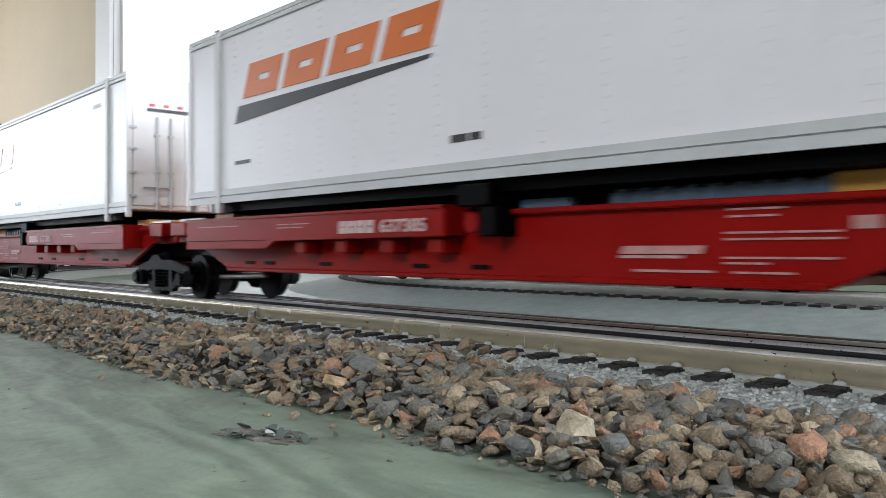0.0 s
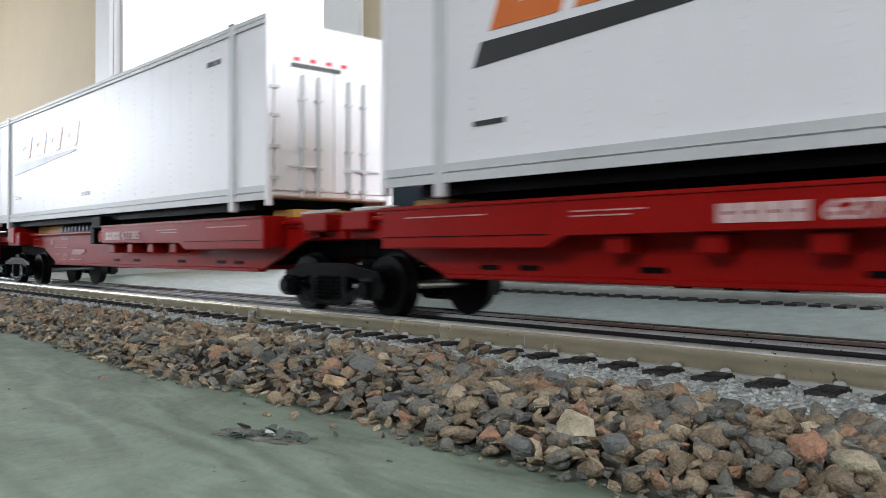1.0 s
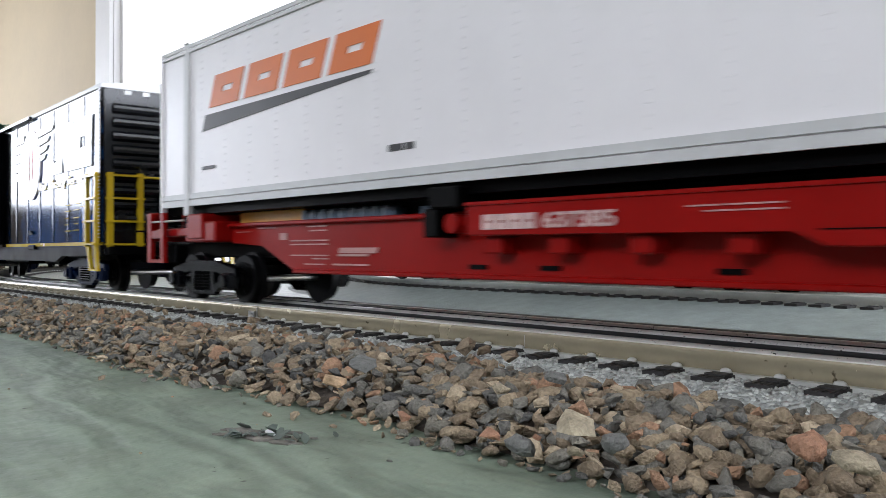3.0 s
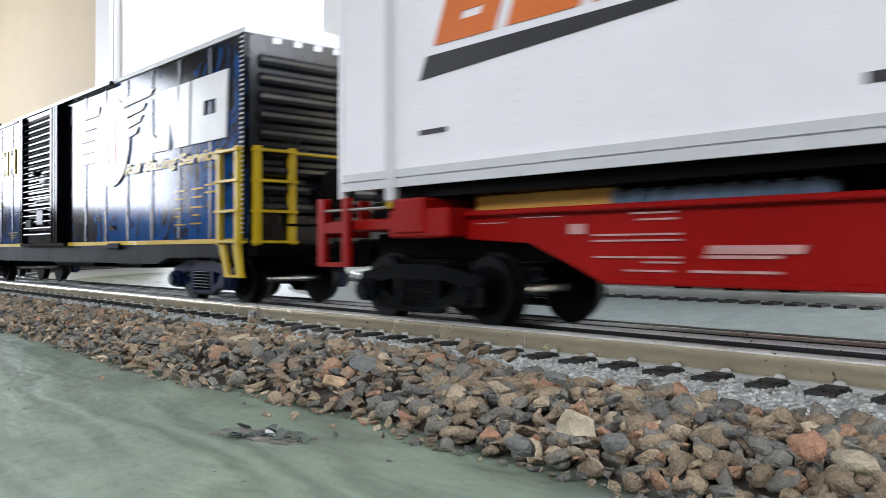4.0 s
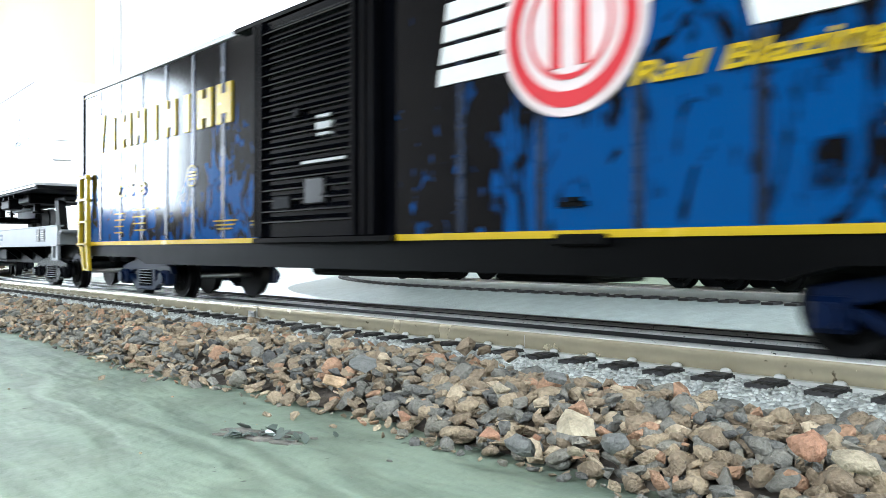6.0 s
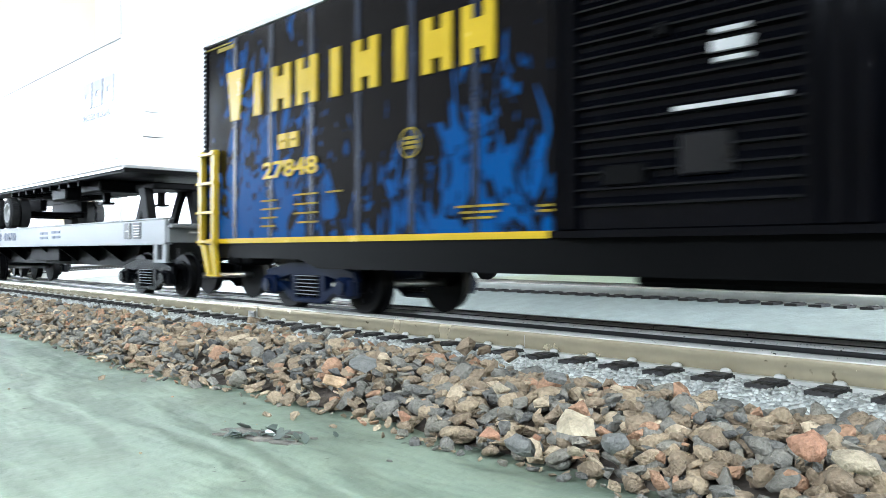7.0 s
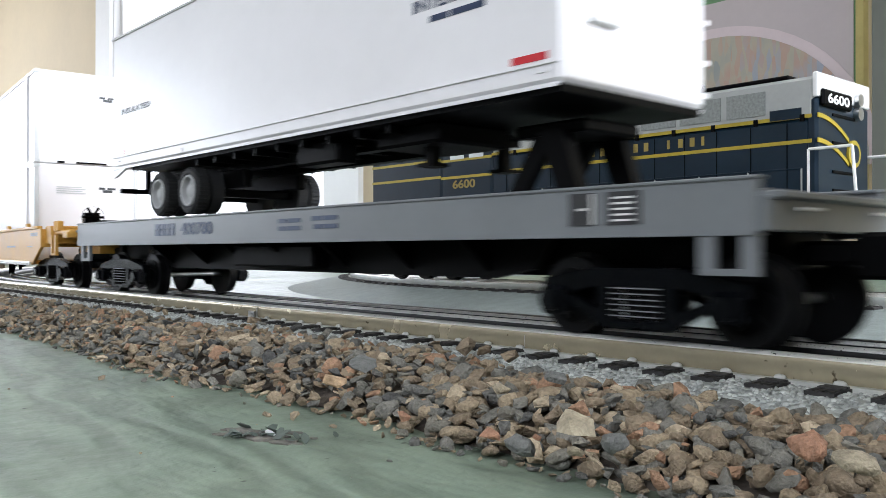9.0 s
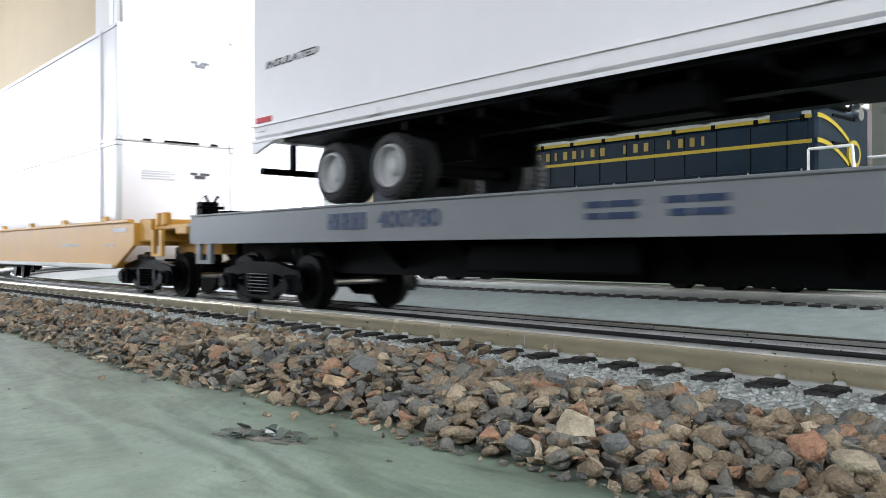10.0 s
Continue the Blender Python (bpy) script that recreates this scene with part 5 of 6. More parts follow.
def ochre_car():
    car = empty("well_car")
    tagged(car, "ochre yellow well car under two stacked white containers", "railway car")
    Z, y = RAIL_Z, HALF
    f, r = -1.5296 - OCH_C, -(-1.5296 - OCH_C)
    for s in (-1, 1):
        side = part("well_side", prism(bmesh.new(), [(r + 0.008, 0.0437 - Z), (f - 0.008, 0.0437 - Z), (f, 0.0425 - Z), (f, 0.0335 - Z), (f - 0.022, 0.0243 - Z), (r + 0.022, 0.0243 - Z), (r, 0.0335 - Z), (r, 0.0425 - Z)], *sorted((s * (y - 0.0002), s * (y + 0.0015))), bevel=0.0003), M_TTX, car)
        part("top_chord", boxes((r + 0.004, f - 0.004, *sorted((s * (y - 0.0002), s * (y + 0.0024))), 0.0428 - Z, 0.0442 - Z), bevel=0.0003), M_TTX, side)
        part("bottom_chord", boxes((r + 0.024, f - 0.024, *sorted((s * (y - 0.0002), s * (y + 0.0026))), 0.0238 - Z, 0.0258 - Z), bevel=0.0003), M_PRINTWHT, side, "pale bottom chord")
        for k in range(5):
            xx = f - 0.035 - k * 0.058
            part("stake", prism(bmesh.new(), [(xx - 0.0035, 0.0437 - Z), (xx + 0.0035, 0.0437 - Z), (xx + 0.0015, 0.0462 - Z), (xx - 0.0035, 0.0462 - Z)], *sorted((s * (y + 0.0001), s * (y + 0.0018)))), M_TTX, side)
        bars_y = s * (y + 0.0015)
        if s < 0:
            bars("print", [(f - 0.034, f - 0.022, 0.0335 - Z, 0.0340 - Z), (f - 0.024, f - 0.008, 0.0392 - Z, 0.0410 - Z), (f - 0.095, f - 0.070, 0.0335 - Z, 0.0345 - Z)], M_PRINTWHT, car, bars_y)
    part("well_floor", boxes((r + 0.024, f - 0.024, -y, y, 0.0243 - Z, 0.0265 - Z), (f - 0.004, f, -y, y, 0.0335 - Z, 0.0425 - Z), (r, r + 0.004, -y, y, 0.0335 - Z, 0.0425 - Z)), M_TTX, car)
    for s in (-1, 1):
        e = f if s > 0 else r
        bm = boxes(*[(min(e + s * a, e + s * b), max(e + s * a, e + s * b), y0, y1, z0 - Z, z1 - Z) for a, b, y0, y1, z0, z1 in
                     ((0, 0.044, -0.0245, 0.0245, 0.0395, 0.0415), (0.0, 0.012, -0.0262, 0.0262, 0.0350, 0.0440), (0.0145, 0.0175, -0.0255, -0.0225, 0.0410, 0.0462), (0.0205, 0.0235, -0.0255, -0.0225, 0.0410, 0.0462), (0.0, 0.04, -0.010, 0.010, 0.030, 0.0395), (0.034, 0.044, -0.0255, 0.0255, 0.0375, 0.0405))], bevel=0.0005)
        part("end_platform", bm, M_TTX, car)
        st = boxes(*[(min(e + s * a, e + s * b), max(e + s * a, e + s * b), -0.0262, -0.0248, z0 - Z, z1 - Z) for a, b, z0, z1 in ((0.012, 0.0145, 0.0292, 0.0395), (0.0200, 0.0225, 0.0292, 0.0395), (0.0145, 0.0200, 0.0292, 0.0303))])
        part("step", st, M_TTX, car)
        part("coupler", boxes(*[(min(e + s * a, e + s * b), max(e + s * a, e + s * b), -w, w, z0 - Z, z1 - Z) for a, b, w, z0, z1 in ((0.03, 0.0545, 0.003, 0.0285, 0.0330), (0.053, 0.0605, 0.0048, 0.0260, 0.0345))], bevel=0.0008), M_BLACK, car)
    bm = bmesh.new()
    bx = f + 0.036
    bmesh.ops.create_cone(bm, cap_ends=False, segments=24, radius1=0.0052, radius2=0.0052, depth=0.0009, matrix=Matrix.Translation((bx, -0.012, 0.0478 - Z)) @ Matrix.Rotation(radians(90), 4, 'Y'))
    for k in range(3):
        a = k * math.pi / 3
        rod(bm, (bx, -0.012 - 0.0052 * math.cos(a), 0.0478 - Z - 0.0052 * math.sin(a)), (bx, -0.012 + 0.0052 * math.cos(a), 0.0478 - Z + 0.0052 * math.sin(a)), 0.0006)
    box(bm, bx - 0.006, bx - 0.001, -0.0155, -0.0085, 0.0415 - Z, 0.0500 - Z)
    part("brake_wheel", bm, M_BLACK, car, "black brake wheel and housing")
    return car


def plain_container(x0, x1, z0, z1, label):
    c = empty("container")
    tagged(c, label, "container", "stacked containers")
    y = HALF - 0.0006
    part("body", boxes((x0, x1, -y, y, z0, z1), bevel=0.0005), M_WHITEBOX, c)
    for ex in (x0, x1):
        for s in (-1, 1):
            part("corner_post", boxes((ex - 0.0012, ex + 0.0008, *sorted((s * (y - 0.0016), s * (y + 0.0006))), z0, z1), bevel=0.0003), M_GREYTRIM, c)
            for zz in (z0, z1 - 0.002):
                part("corner_casting", boxes((ex - 0.002, ex + 0.0012, *sorted((s * (y - 0.002), s * (y + 0.0009))), zz, zz + 0.002), bevel=0.0003), M_GREYTRIM, c)
    for s in (-1, 1):
        part("side_rail", boxes((x0, x1, *sorted((s * y, s * (y + 0.0005))), z1 - 0.0016, z1), (x0, x1, *sorted((s * y, s * (y + 0.0005))), z0, z0 + 0.0016)), M_WHITEBOX, c)
        px = x1 - 0.0205
        part("lift_post", boxes((px - 0.0012, px + 0.0012, *sorted((s * y, s * (y + 0.0009))), z0, z1)), M_WHITEBOX, c)
    part("end_slots", boxes((x1, x1 + 0.0006, -0.006, 0.010, z0 + 0.0004, z0 + 0.0013), (x1, x1 + 0.0006, -0.0155, -0.012, z0 + 0.0004, z0 + 0.0014), (x1, x1 + 0.0006, 0.0155, 0.019, z0 + 0.0004, z0 + 0.0014)), M_BLACK, c, "dark fork slots")
    part("end_mark", boxes((x1, x1 + 0.0005, 0.006, 0.0092, z1 - 0.0130, z1 - 0.0118), (x1, x1 + 0.0005, 0.0080, 0.0130, z1 - 0.0146, z1 - 0.0132), (x1, x1 + 0.0005, 0.0105, 0.0150, z1 - 0.0130, z1 - 0.0119)), M_PRINTBLK, c)
    part("end_print", boxes(*[(x1, x1 + 0.0004, -0.016, -0.003 + (k % 2) * 0.002, z1 - 0.0125 - k * 0.0011, z1 - 0.0120 - k * 0.0011) for k in range(4)]), M_GREYTRIM, c)
    return c


ochre = move(ochre_car(), OCH_C, 0.1735, -0.1735)
for px in (0.1735, -0.1735):
    TRUCKS.append((truck(ochre, px, M_TRUCKBLK, springs=False), OCH_C, 0.1735, -0.1735, px))
SX = -1.5542 - OCH_C
move(plain_container(-SX, SX, 0.0265 - RAIL_Z, 0.0785 - RAIL_Z, "plain white container sunk in the well car"), OCH_C, 0.1735, -0.1735)
move(plain_container(-SX, SX, 0.0788 - RAIL_Z, 0.1289 - RAIL_Z, "plain white container stacked on another"), OCH_C, 0.1735, -0.1735)


# ---- locomotive on the siding ----
M_NAVY = mat("dark_navy_paint", (0.004, 0.014, 0.026), 0.35, var=0.2, scale=40, spec=0.3)
M_LOCOSTRIPE = mat("dull_yellow_stripe", (0.36, 0.27, 0.02), 0.4, var=0.1, scale=60)
M_LOCOGREY = mat("pale_grey_paint", (0.34, 0.345, 0.33), 0.45, var=0.08, scale=60)
M_GOLD = mat("dull_gold_print", (0.26, 0.19, 0.04), 0.4, var=0.1, scale=60)
M_MESH = mat("dark_grille", (0.2, 0.21, 0.2), 0.5, var=0.3, scale=900)


def locomotive():
    lo = empty("locomotive")
    tagged(lo, "dark navy diesel locomotive with yellow stripes on a siding", "locomotive")
    Y, f, r = 0.026, 0.0, -0.1925
    part("long_hood", boxes((r, f - 0.002, -Y, Y, 0.036, 0.0760), bevel=0.0015), M_NAVY, lo)
    part("hood_roof", boxes((r, f - 0.0005, -Y - 0.0003, Y + 0.0003, 0.0760, 0.0935), bevel=0.0015), M_LOCOGREY, lo, "pale grey hood top")
    part("roof_edge", boxes((r, f - 0.012, -Y + 0.001, Y - 0.001, 0.0935, 0.0955), bevel=0.0006), M_BLACK, lo)
    part("nose_cap", boxes((f - 0.0012, f + 0.0012, -Y - 0.0004, Y + 0.0004, 0.0845, 0.0950), bevel=0.0005), M_PRINTWHT, lo, "white nose band")
    nose = part("nose", boxes((f - 0.004, f + 0.0008, -Y, Y, 0.036, 0.0846), bevel=0.0012), M_NAVY, lo)
    part("number_board", boxes((f + 0.0008, f + 0.0028, -Y + 0.002, -Y + 0.030, 0.0808, 0.0880), bevel=0.0008), M_BLACK, nose, "black number board")
    lettering("number", "6600", 0.0042, 0.0210, M_PRINTWHT, nose, (f + 0.0028, -Y + 0.0055, 0.0822), face='front', weight=0.02)
    bm = bmesh.new()
    for zz in (0.0868, 0.0806):
        cyl(bm, (f + 0.0018, 0.0120, zz), 0.0029, 0.003, 'x', 20)
    part("headlight", bm, M_STEEL, nose, "round headlight pair")
    for zz in (0.0775, 0.0655, 0.0530, 0.0450):
        part("nose_hatch", boxes((f + 0.0008, f + 0.0014, -0.012, 0.010, zz, zz + 0.0012)), M_BLACK, nose)
    for z0 in (0.0758, 0.0652):
        bm = bmesh.new()
        pts = [(-Y + 0.030 * k / 8, z0 - 0.0085 * (k / 8) ** 2) for k in range(9)]
        for (a, za), (b, zb) in zip(pts, pts[1:]):
            prism(bm, [(a, za), (b, zb), (b, zb + 0.0019), (a, za + 0.0019)], f + 0.0008, f + 0.0013, 'x')
        part("nose_stripe", bm, M_LOCOSTRIPE, nose, "yellow curving stripe")
        part("side_stripe", boxes((r, f - 0.0015, -Y - 0.0003, -Y, z0, z0 + 0.0016)), M_LOCOSTRIPE, lo, "yellow stripe")
    bm = bmesh.new()
    cyl(bm, (f + 0.0012, 0.0085, 0.0625), 0.0062, 0.0014, 'x', 28)
    badge = part("nose_badge", bm, M_LOCOSTRIPE, nose, "round yellow badge")
    part("badge_centre", cyl(bmesh.new(), (f + 0.0019, 0.0085, 0.0625), 0.0040, 0.0008, 'x', 24), M_NAVY, badge)
    bm = bmesh.new()
    x = -0.1635
    for word in (9, 3, 4):
        for k in range(word):
            w = 0.0047 if word != 9 or k not in (0, 8) else 0.0056
            for a0, a1, b0, b1 in ((0, 0.46 if k % 3 else 0.26, 0, 1),):
                box(bm, x + a0 * w * 1.15, x + a1 * w * 1.15, -Y - 0.0003, -Y, 0.0687 + b0 * 0.0042, 0.0687 + b1 * 0.0042)
            x += w * 1.32
        x += 0.0072
    part("side_heading", bm, M_GOLD, lo, "dull gold row of small blocks")
    for a, b in ((-0.0215, -0.003), (-0.0460, -0.0245), (-0.0680, -0.0485)):
        part("grille", boxes((a - 0.019, b - 0.019, -Y - 0.0008, -Y - 0.0003, 0.0790, 0.0895)), M_MESH, lo, "fine mesh grille")
    part("step_panel", boxes((-0.020, -0.0058, -Y - 0.0005, -Y, 0.0760, 0.0805)), M_NAVY, lo)
    bm = bmesh.new()
    for k in range(11):
        xx = r + 0.012 + k * 0.0168
        box(bm, xx, xx + 0.0004, -Y - 0.0002, -Y + 0.0002, 0.038, 0.0745)
    part("hood_door_seams", bm, M_BLACK, lo)
    bm = bmesh.new()
    for k in range(9):
        xx = r + 0.018 + k * 0.021
        box(bm, xx, xx + 0.002, -Y - 0.0007, -Y, 0.0745, 0.0775)
    part("door_latches", bm, M_BLACK, lo)
    # air tanks, horn and fans on the roof
    for s in (-1, 1):
        bm = cyl(bmesh.new(), (-0.120, s * 0.0165, 0.0985), 0.0046, 0.085, 'x', 20)
        part("air_tank", bm, M_BLACK, lo, "black roof air tank")
    bm = bmesh.new()
    for s in (-1, 0, 1):
        rod(bm, (-0.071, -0.012 + s * 0.004, 0.0985), (-0.063, -0.012 + s * 0.004, 0.0990 + s * 0.0006), 0.0015)
    rod(bm, (-0.068, -0.012, 0.0950), (-0.068, -0.012, 0.0990), 0.0010)
    part("horn", bm, M_BLACK, lo)
    for xx in (-0.03, -0.052):
        part("roof_fan", cyl(bmesh.new(), (xx, 0.002, 0.0960), 0.009, 0.0025, 'z', 28), M_BLACK, lo)
    # cab and short hood
    cab = part("cab", boxes((r - 0.045, r, -0.0262, 0.0262, 0.036, 0.0945), bevel=0.0015), M_NAVY, lo)
    part("cab_roof", boxes((r - 0.047, r + 0.002, -0.0268, 0.0268, 0.0945, 0.0985), bevel=0.0015), M_LOCOGREY, cab)
    for a in (-0.019, -0.036):
        part("cab_window", boxes((r + a, r + a + 0.012, -0.0268, -0.0262, 0.0760, 0.0885)), M_GLASSY, cab, "pale reflecting cab window")
    lettering("cab_number", "6600", 0.0052, 0.0200, M_GOLD, cab, (r - 0.034, -0.0263, 0.0580), weight=0.02)
    for z0 in (0.0758, 0.0652):
        part("cab_stripe", boxes((r - 0.045, r, -0.0265, -0.0262, z0 - 0.001, z0 + 0.0006)), M_LOCOSTRIPE, cab)
    sh = part("short_hood", boxes((r - 0.118, r - 0.045, -Y, Y, 0.036, 0.0925), bevel=0.0015), M_NAVY, lo)
    for z0 in (0.0758, 0.0652):
        part("hood_stripe", boxes((r - 0.117, r - 0.0455, -Y - 0.0003, -Y, z0, z0 + 0.0016)), M_LOCOSTRIPE, sh)
    # walkway, rails, tank, trucks
    part("walkway", boxes((r - 0.135, f + 0.018, -0.0268, 0.0268, 0.0318, 0.036), bevel=0.0006), M_BLACK, lo)
    part("fuel_tank", boxes((-0.185, -0.115, -0.0225, 0.0225, 0.0095, 0.0300), bevel=0.003), M_BLACK, lo)
    for k in range(8):
        xx = f - 0.006 - k * 0.0245
        part("stanchion", rod(bmesh.new(), (xx, -0.0258, 0.036), (xx, -0.0258, 0.0545), 0.0005), M_LOCOGREY, lo)
    part("handrail", rod(bmesh.new(), (f - 0.006, -0.0258, 0.0545), (f - 0.178, -0.0258, 0.0545), 0.0005), M_NAVY, lo)
    for yy in (-0.0258, 0.0258):
        bm = rod(bmesh.new(), (f - 0.003, yy, 0.036), (f - 0.003, yy, 0.0625), 0.0007)
        rod(bm, (f - 0.003, yy, 0.0625), (f + 0.015, yy, 0.0625), 0.0007)
        rod(bm, (f + 0.015, yy, 0.0625), (f + 0.0175, yy, 0.030), 0.0007)
        part("end_handrail", bm, M_PRINTWHT, lo, "white end handrail")
    for s in (-0.0445, -0.2650):
        tr = part("truck", boxes((s - 0.034, s + 0.034, -0.0235, -0.0205, 0.009, 0.016), (s - 0.034, s + 0.034, 0.0205, 0.0235, 0.009, 0.016), (s - 0.006, s + 0.006, -0.02, 0.02, 0.009, 0.030), bevel=0.0008), M_BLACK, lo)
        for e in (-0.027, 0.0, 0.027):
            w = new("wheelset", WHEELSET)
            w.parent = tr
            w.location = (s + e, 0, AXLE_Z)
            part("journal", boxes((s + e - 0.004, s + e + 0.004, -0.0252, -0.0205, 0.0055, 0.0125), bevel=0.0008), M_BLACK, tr)
    part("pilot", boxes((f + 0.0165, f + 0.0195, -0.0255, 0.0255, 0.008, 0.0355), bevel=0.001), M_BLACK, lo)
    part("coupler", boxes((f + 0.0195, f + 0.033, -0.0045, 0.0045, 0.0145, 0.0225), bevel=0.001), M_BLACK, lo)
    lo.location = (-0.1625, SIDE_Y + 0.0030, RAIL_Z)
    return lo


M_GLASSY = mat("reflecting_pane", (0.6, 0.63, 0.65), 0.08, var=0.03, scale=20)
loco = locomotive()


# ---- framed picture and dark board on the back wall ----
def picture():
    pic = empty("framed_picture")
    tagged(pic, "framed print with a green border and an arched scene", "picture")
    x0, x1, z0, z1, y = -1.252, -0.645, 0.12, 0.62, RY1
    m_green = mat("green_mat_board", (0.13, 0.26, 0.12), 0.6, var=0.1, scale=12)
    m_pink = mat("pale_mat_board", (0.52, 0.45, 0.45), 0.6, var=0.04, scale=8)
    m_arch = mat("arch_rim_print", (0.66, 0.55, 0.56), 0.6, var=0.05, scale=10)
    part("border", boxes((x0 + 0.006, x1 - 0.006, y - 0.014, y - 0.004, z0, z1)), m_green, pic, "green border")
    part("mat_board", boxes((x0 + 0.062, x1 - 0.02, y - 0.017, y - 0.0145, z0 + 0.05, z1 - 0.068)), m_pink, pic, "pale grey-pink mat")
    m = bpy.data.materials.new("colourful_print")
    m.use_nodes = True
    n, l = m.node_tree.nodes, m.node_tree.links
    tc, vo, mp = n.new("ShaderNodeTexCoord"), n.new("ShaderNodeTexVoronoi"), n.new("ShaderNodeMapping")
    mp.inputs["Scale"].default_value = (22, 22, 5)
    mp.inputs["Rotation"].default_value = (0, radians(35), 0)
    nz = n.new("ShaderNodeTexNoise")
    nz.inputs["Scale"].default_value, nz.inputs["Detail"].default_value = 7, 4
    r = n.new("ShaderNodeValToRGB")
    cols = ((0.0, (0.20, 0.23, 0.21)), (0.3, (0.30, 0.32, 0.31)), (0.42, (0.42, 0.38, 0.30)), (0.50, (0.46, 0.31, 0.24)), (0.57, (0.36, 0.36, 0.38)), (0.64, (0.27, 0.33, 0.47)), (0.74, (0.45, 0.45, 0.47)), (1.0, (0.24, 0.29, 0.22)))
    e = r.color_ramp.elements
    e[0].position, e[0].color = cols[0][0], (*cols[0][1], 1)
    e[1].position, e[1].color = cols[-1][0], (*cols[-1][1], 1)
    for p_, c_ in cols[1:-1]:
        k = e.new(p_)
        k.color = (*c_, 1)
    mxx = n.new("ShaderNodeMixRGB")
    mxx.inputs[0].default_value = 0.72
    l.new(tc.outputs["Object"], mp.inputs[0])
    l.new(mp.outputs[0], vo.inputs["Vector"])
    l.new(tc.outputs["Object"], nz.inputs["Vector"])
    l.new(vo.outputs["Color"], mxx.inputs[1])
    l.new(nz.outputs["Color"], mxx.inputs[2])
    l.new(mxx.outputs[0], r.inputs[0])
    l.new(r.outputs[0], n["Principled BSDF"].inputs["Base Color"])
    n["Principled BSDF"].inputs["Roughness"].default_value = 0.5
    for name, rx, rz, m_, yy in (("arch_rim", 0.338, 0.308, m_arch, 0.019), ("arched_scene", 0.320, 0.288, m, 0.021)):
        pts = [(max(x0 + 0.075, -0.955 + rx * math.cos(a)), 0.19 + rz * math.sin(a)) for a in [math.pi * k / 28 for k in range(29)]]
        part(name, prism(bmesh.new(), pts, y - yy, y - yy + 0.0018), m_, pic)
    m_gold = mat("thin_gold_frame", (0.5, 0.42, 0.16), 0.4, metal=0.3, var=0.1, scale=30)
    for b in ((x0, x0 + 0.006, z0 - 0.006, z1 + 0.006), (x1 - 0.014, x1, z0 - 0.006, z1 + 0.006), (x0 + 0.006, x1 - 0.014, z1, z1 + 0.006), (x0 + 0.006, x1 - 0.014, z0 - 0.006, z0)):
        part("frame", boxes((b[0], b[1], y - 0.022, y, b[2], b[3])), m_gold, pic)
    return pic


picture()
M_OLIVE = mat("dark_olive_paint", (0.11, 0.115, 0.095), 0.6, var=0.12, scale=6)
cab_ = empty("cabinet")
tagged(cab_, "dark olive cabinet standing against the back wall", "cabinet")
part("body", boxes((-0.535, 0.35, RY1 - 0.09, RY1 - 0.002, 0.0, 1.35), bevel=0.004), M_OLIVE, cab_)
for a, b in ((-0.53, -0.095), (-0.09, 0.345)):
    d_ = part("door", boxes((a, b, RY1 - 0.108, RY1 - 0.09, 0.02, 1.33), bevel=0.003), M_OLIVE, cab_)
cab_.location = (0, -0.172, 0)


# ---- model conifer beyond the bend ----
def conifer():
    t = empty("model_tree")
    tagged(t, "small dark green model conifer", "tree")
    part("trunk", cyl(bmesh.new(), (0, 0, 0.1), 0.006, 0.2, 'z', 10, r2=0.0015), M_BARK, t)
    rnd = random.Random(5)
    bm = bmesh.new()
    for k in range(1500):
        h = rnd.random() ** 0.8
        z = 0.03 + h * 0.185
        rad = (1 - h) * 0.055 * (0.35 + 0.65 * rnd.random()) + 0.002
        a = rnd.random() * 6.283
        p = Vector((rad * math.cos(a), rad * math.sin(a), z - rad * 0.25))
        d = Vector((math.cos(a) + rnd.uniform(-.6, .6), math.sin(a) + rnd.uniform(-.6, .6), rnd.uniform(-.5, .3))).normalized() * rnd.uniform(0.006, 0.013)
        s = d.cross(Vector((0, 0, 1))).normalized() * rnd.uniform(0.0015, 0.003)
        vs = [bm.verts.new(q) for q in (p - s, p + s, p + d + s * 0.3, p + d - s * 0.3 + Vector((0, 0, 0.002)))]
        bm.faces.new(vs)
    part("crown", bm, M_NEEDLE, t)
    t.location = (-1.34, 0.335, 0)
    return t


M_BARK = mat("brown_bark", (0.08, 0.055, 0.035), 0.9, var=0.3, scale=80, bump=0.6, bscale=200)
M_NEEDLE = mat("dark_green_needles", (0.03, 0.085, 0.05), 0.8, var=0.3, scale=60, island=True)
conifer()

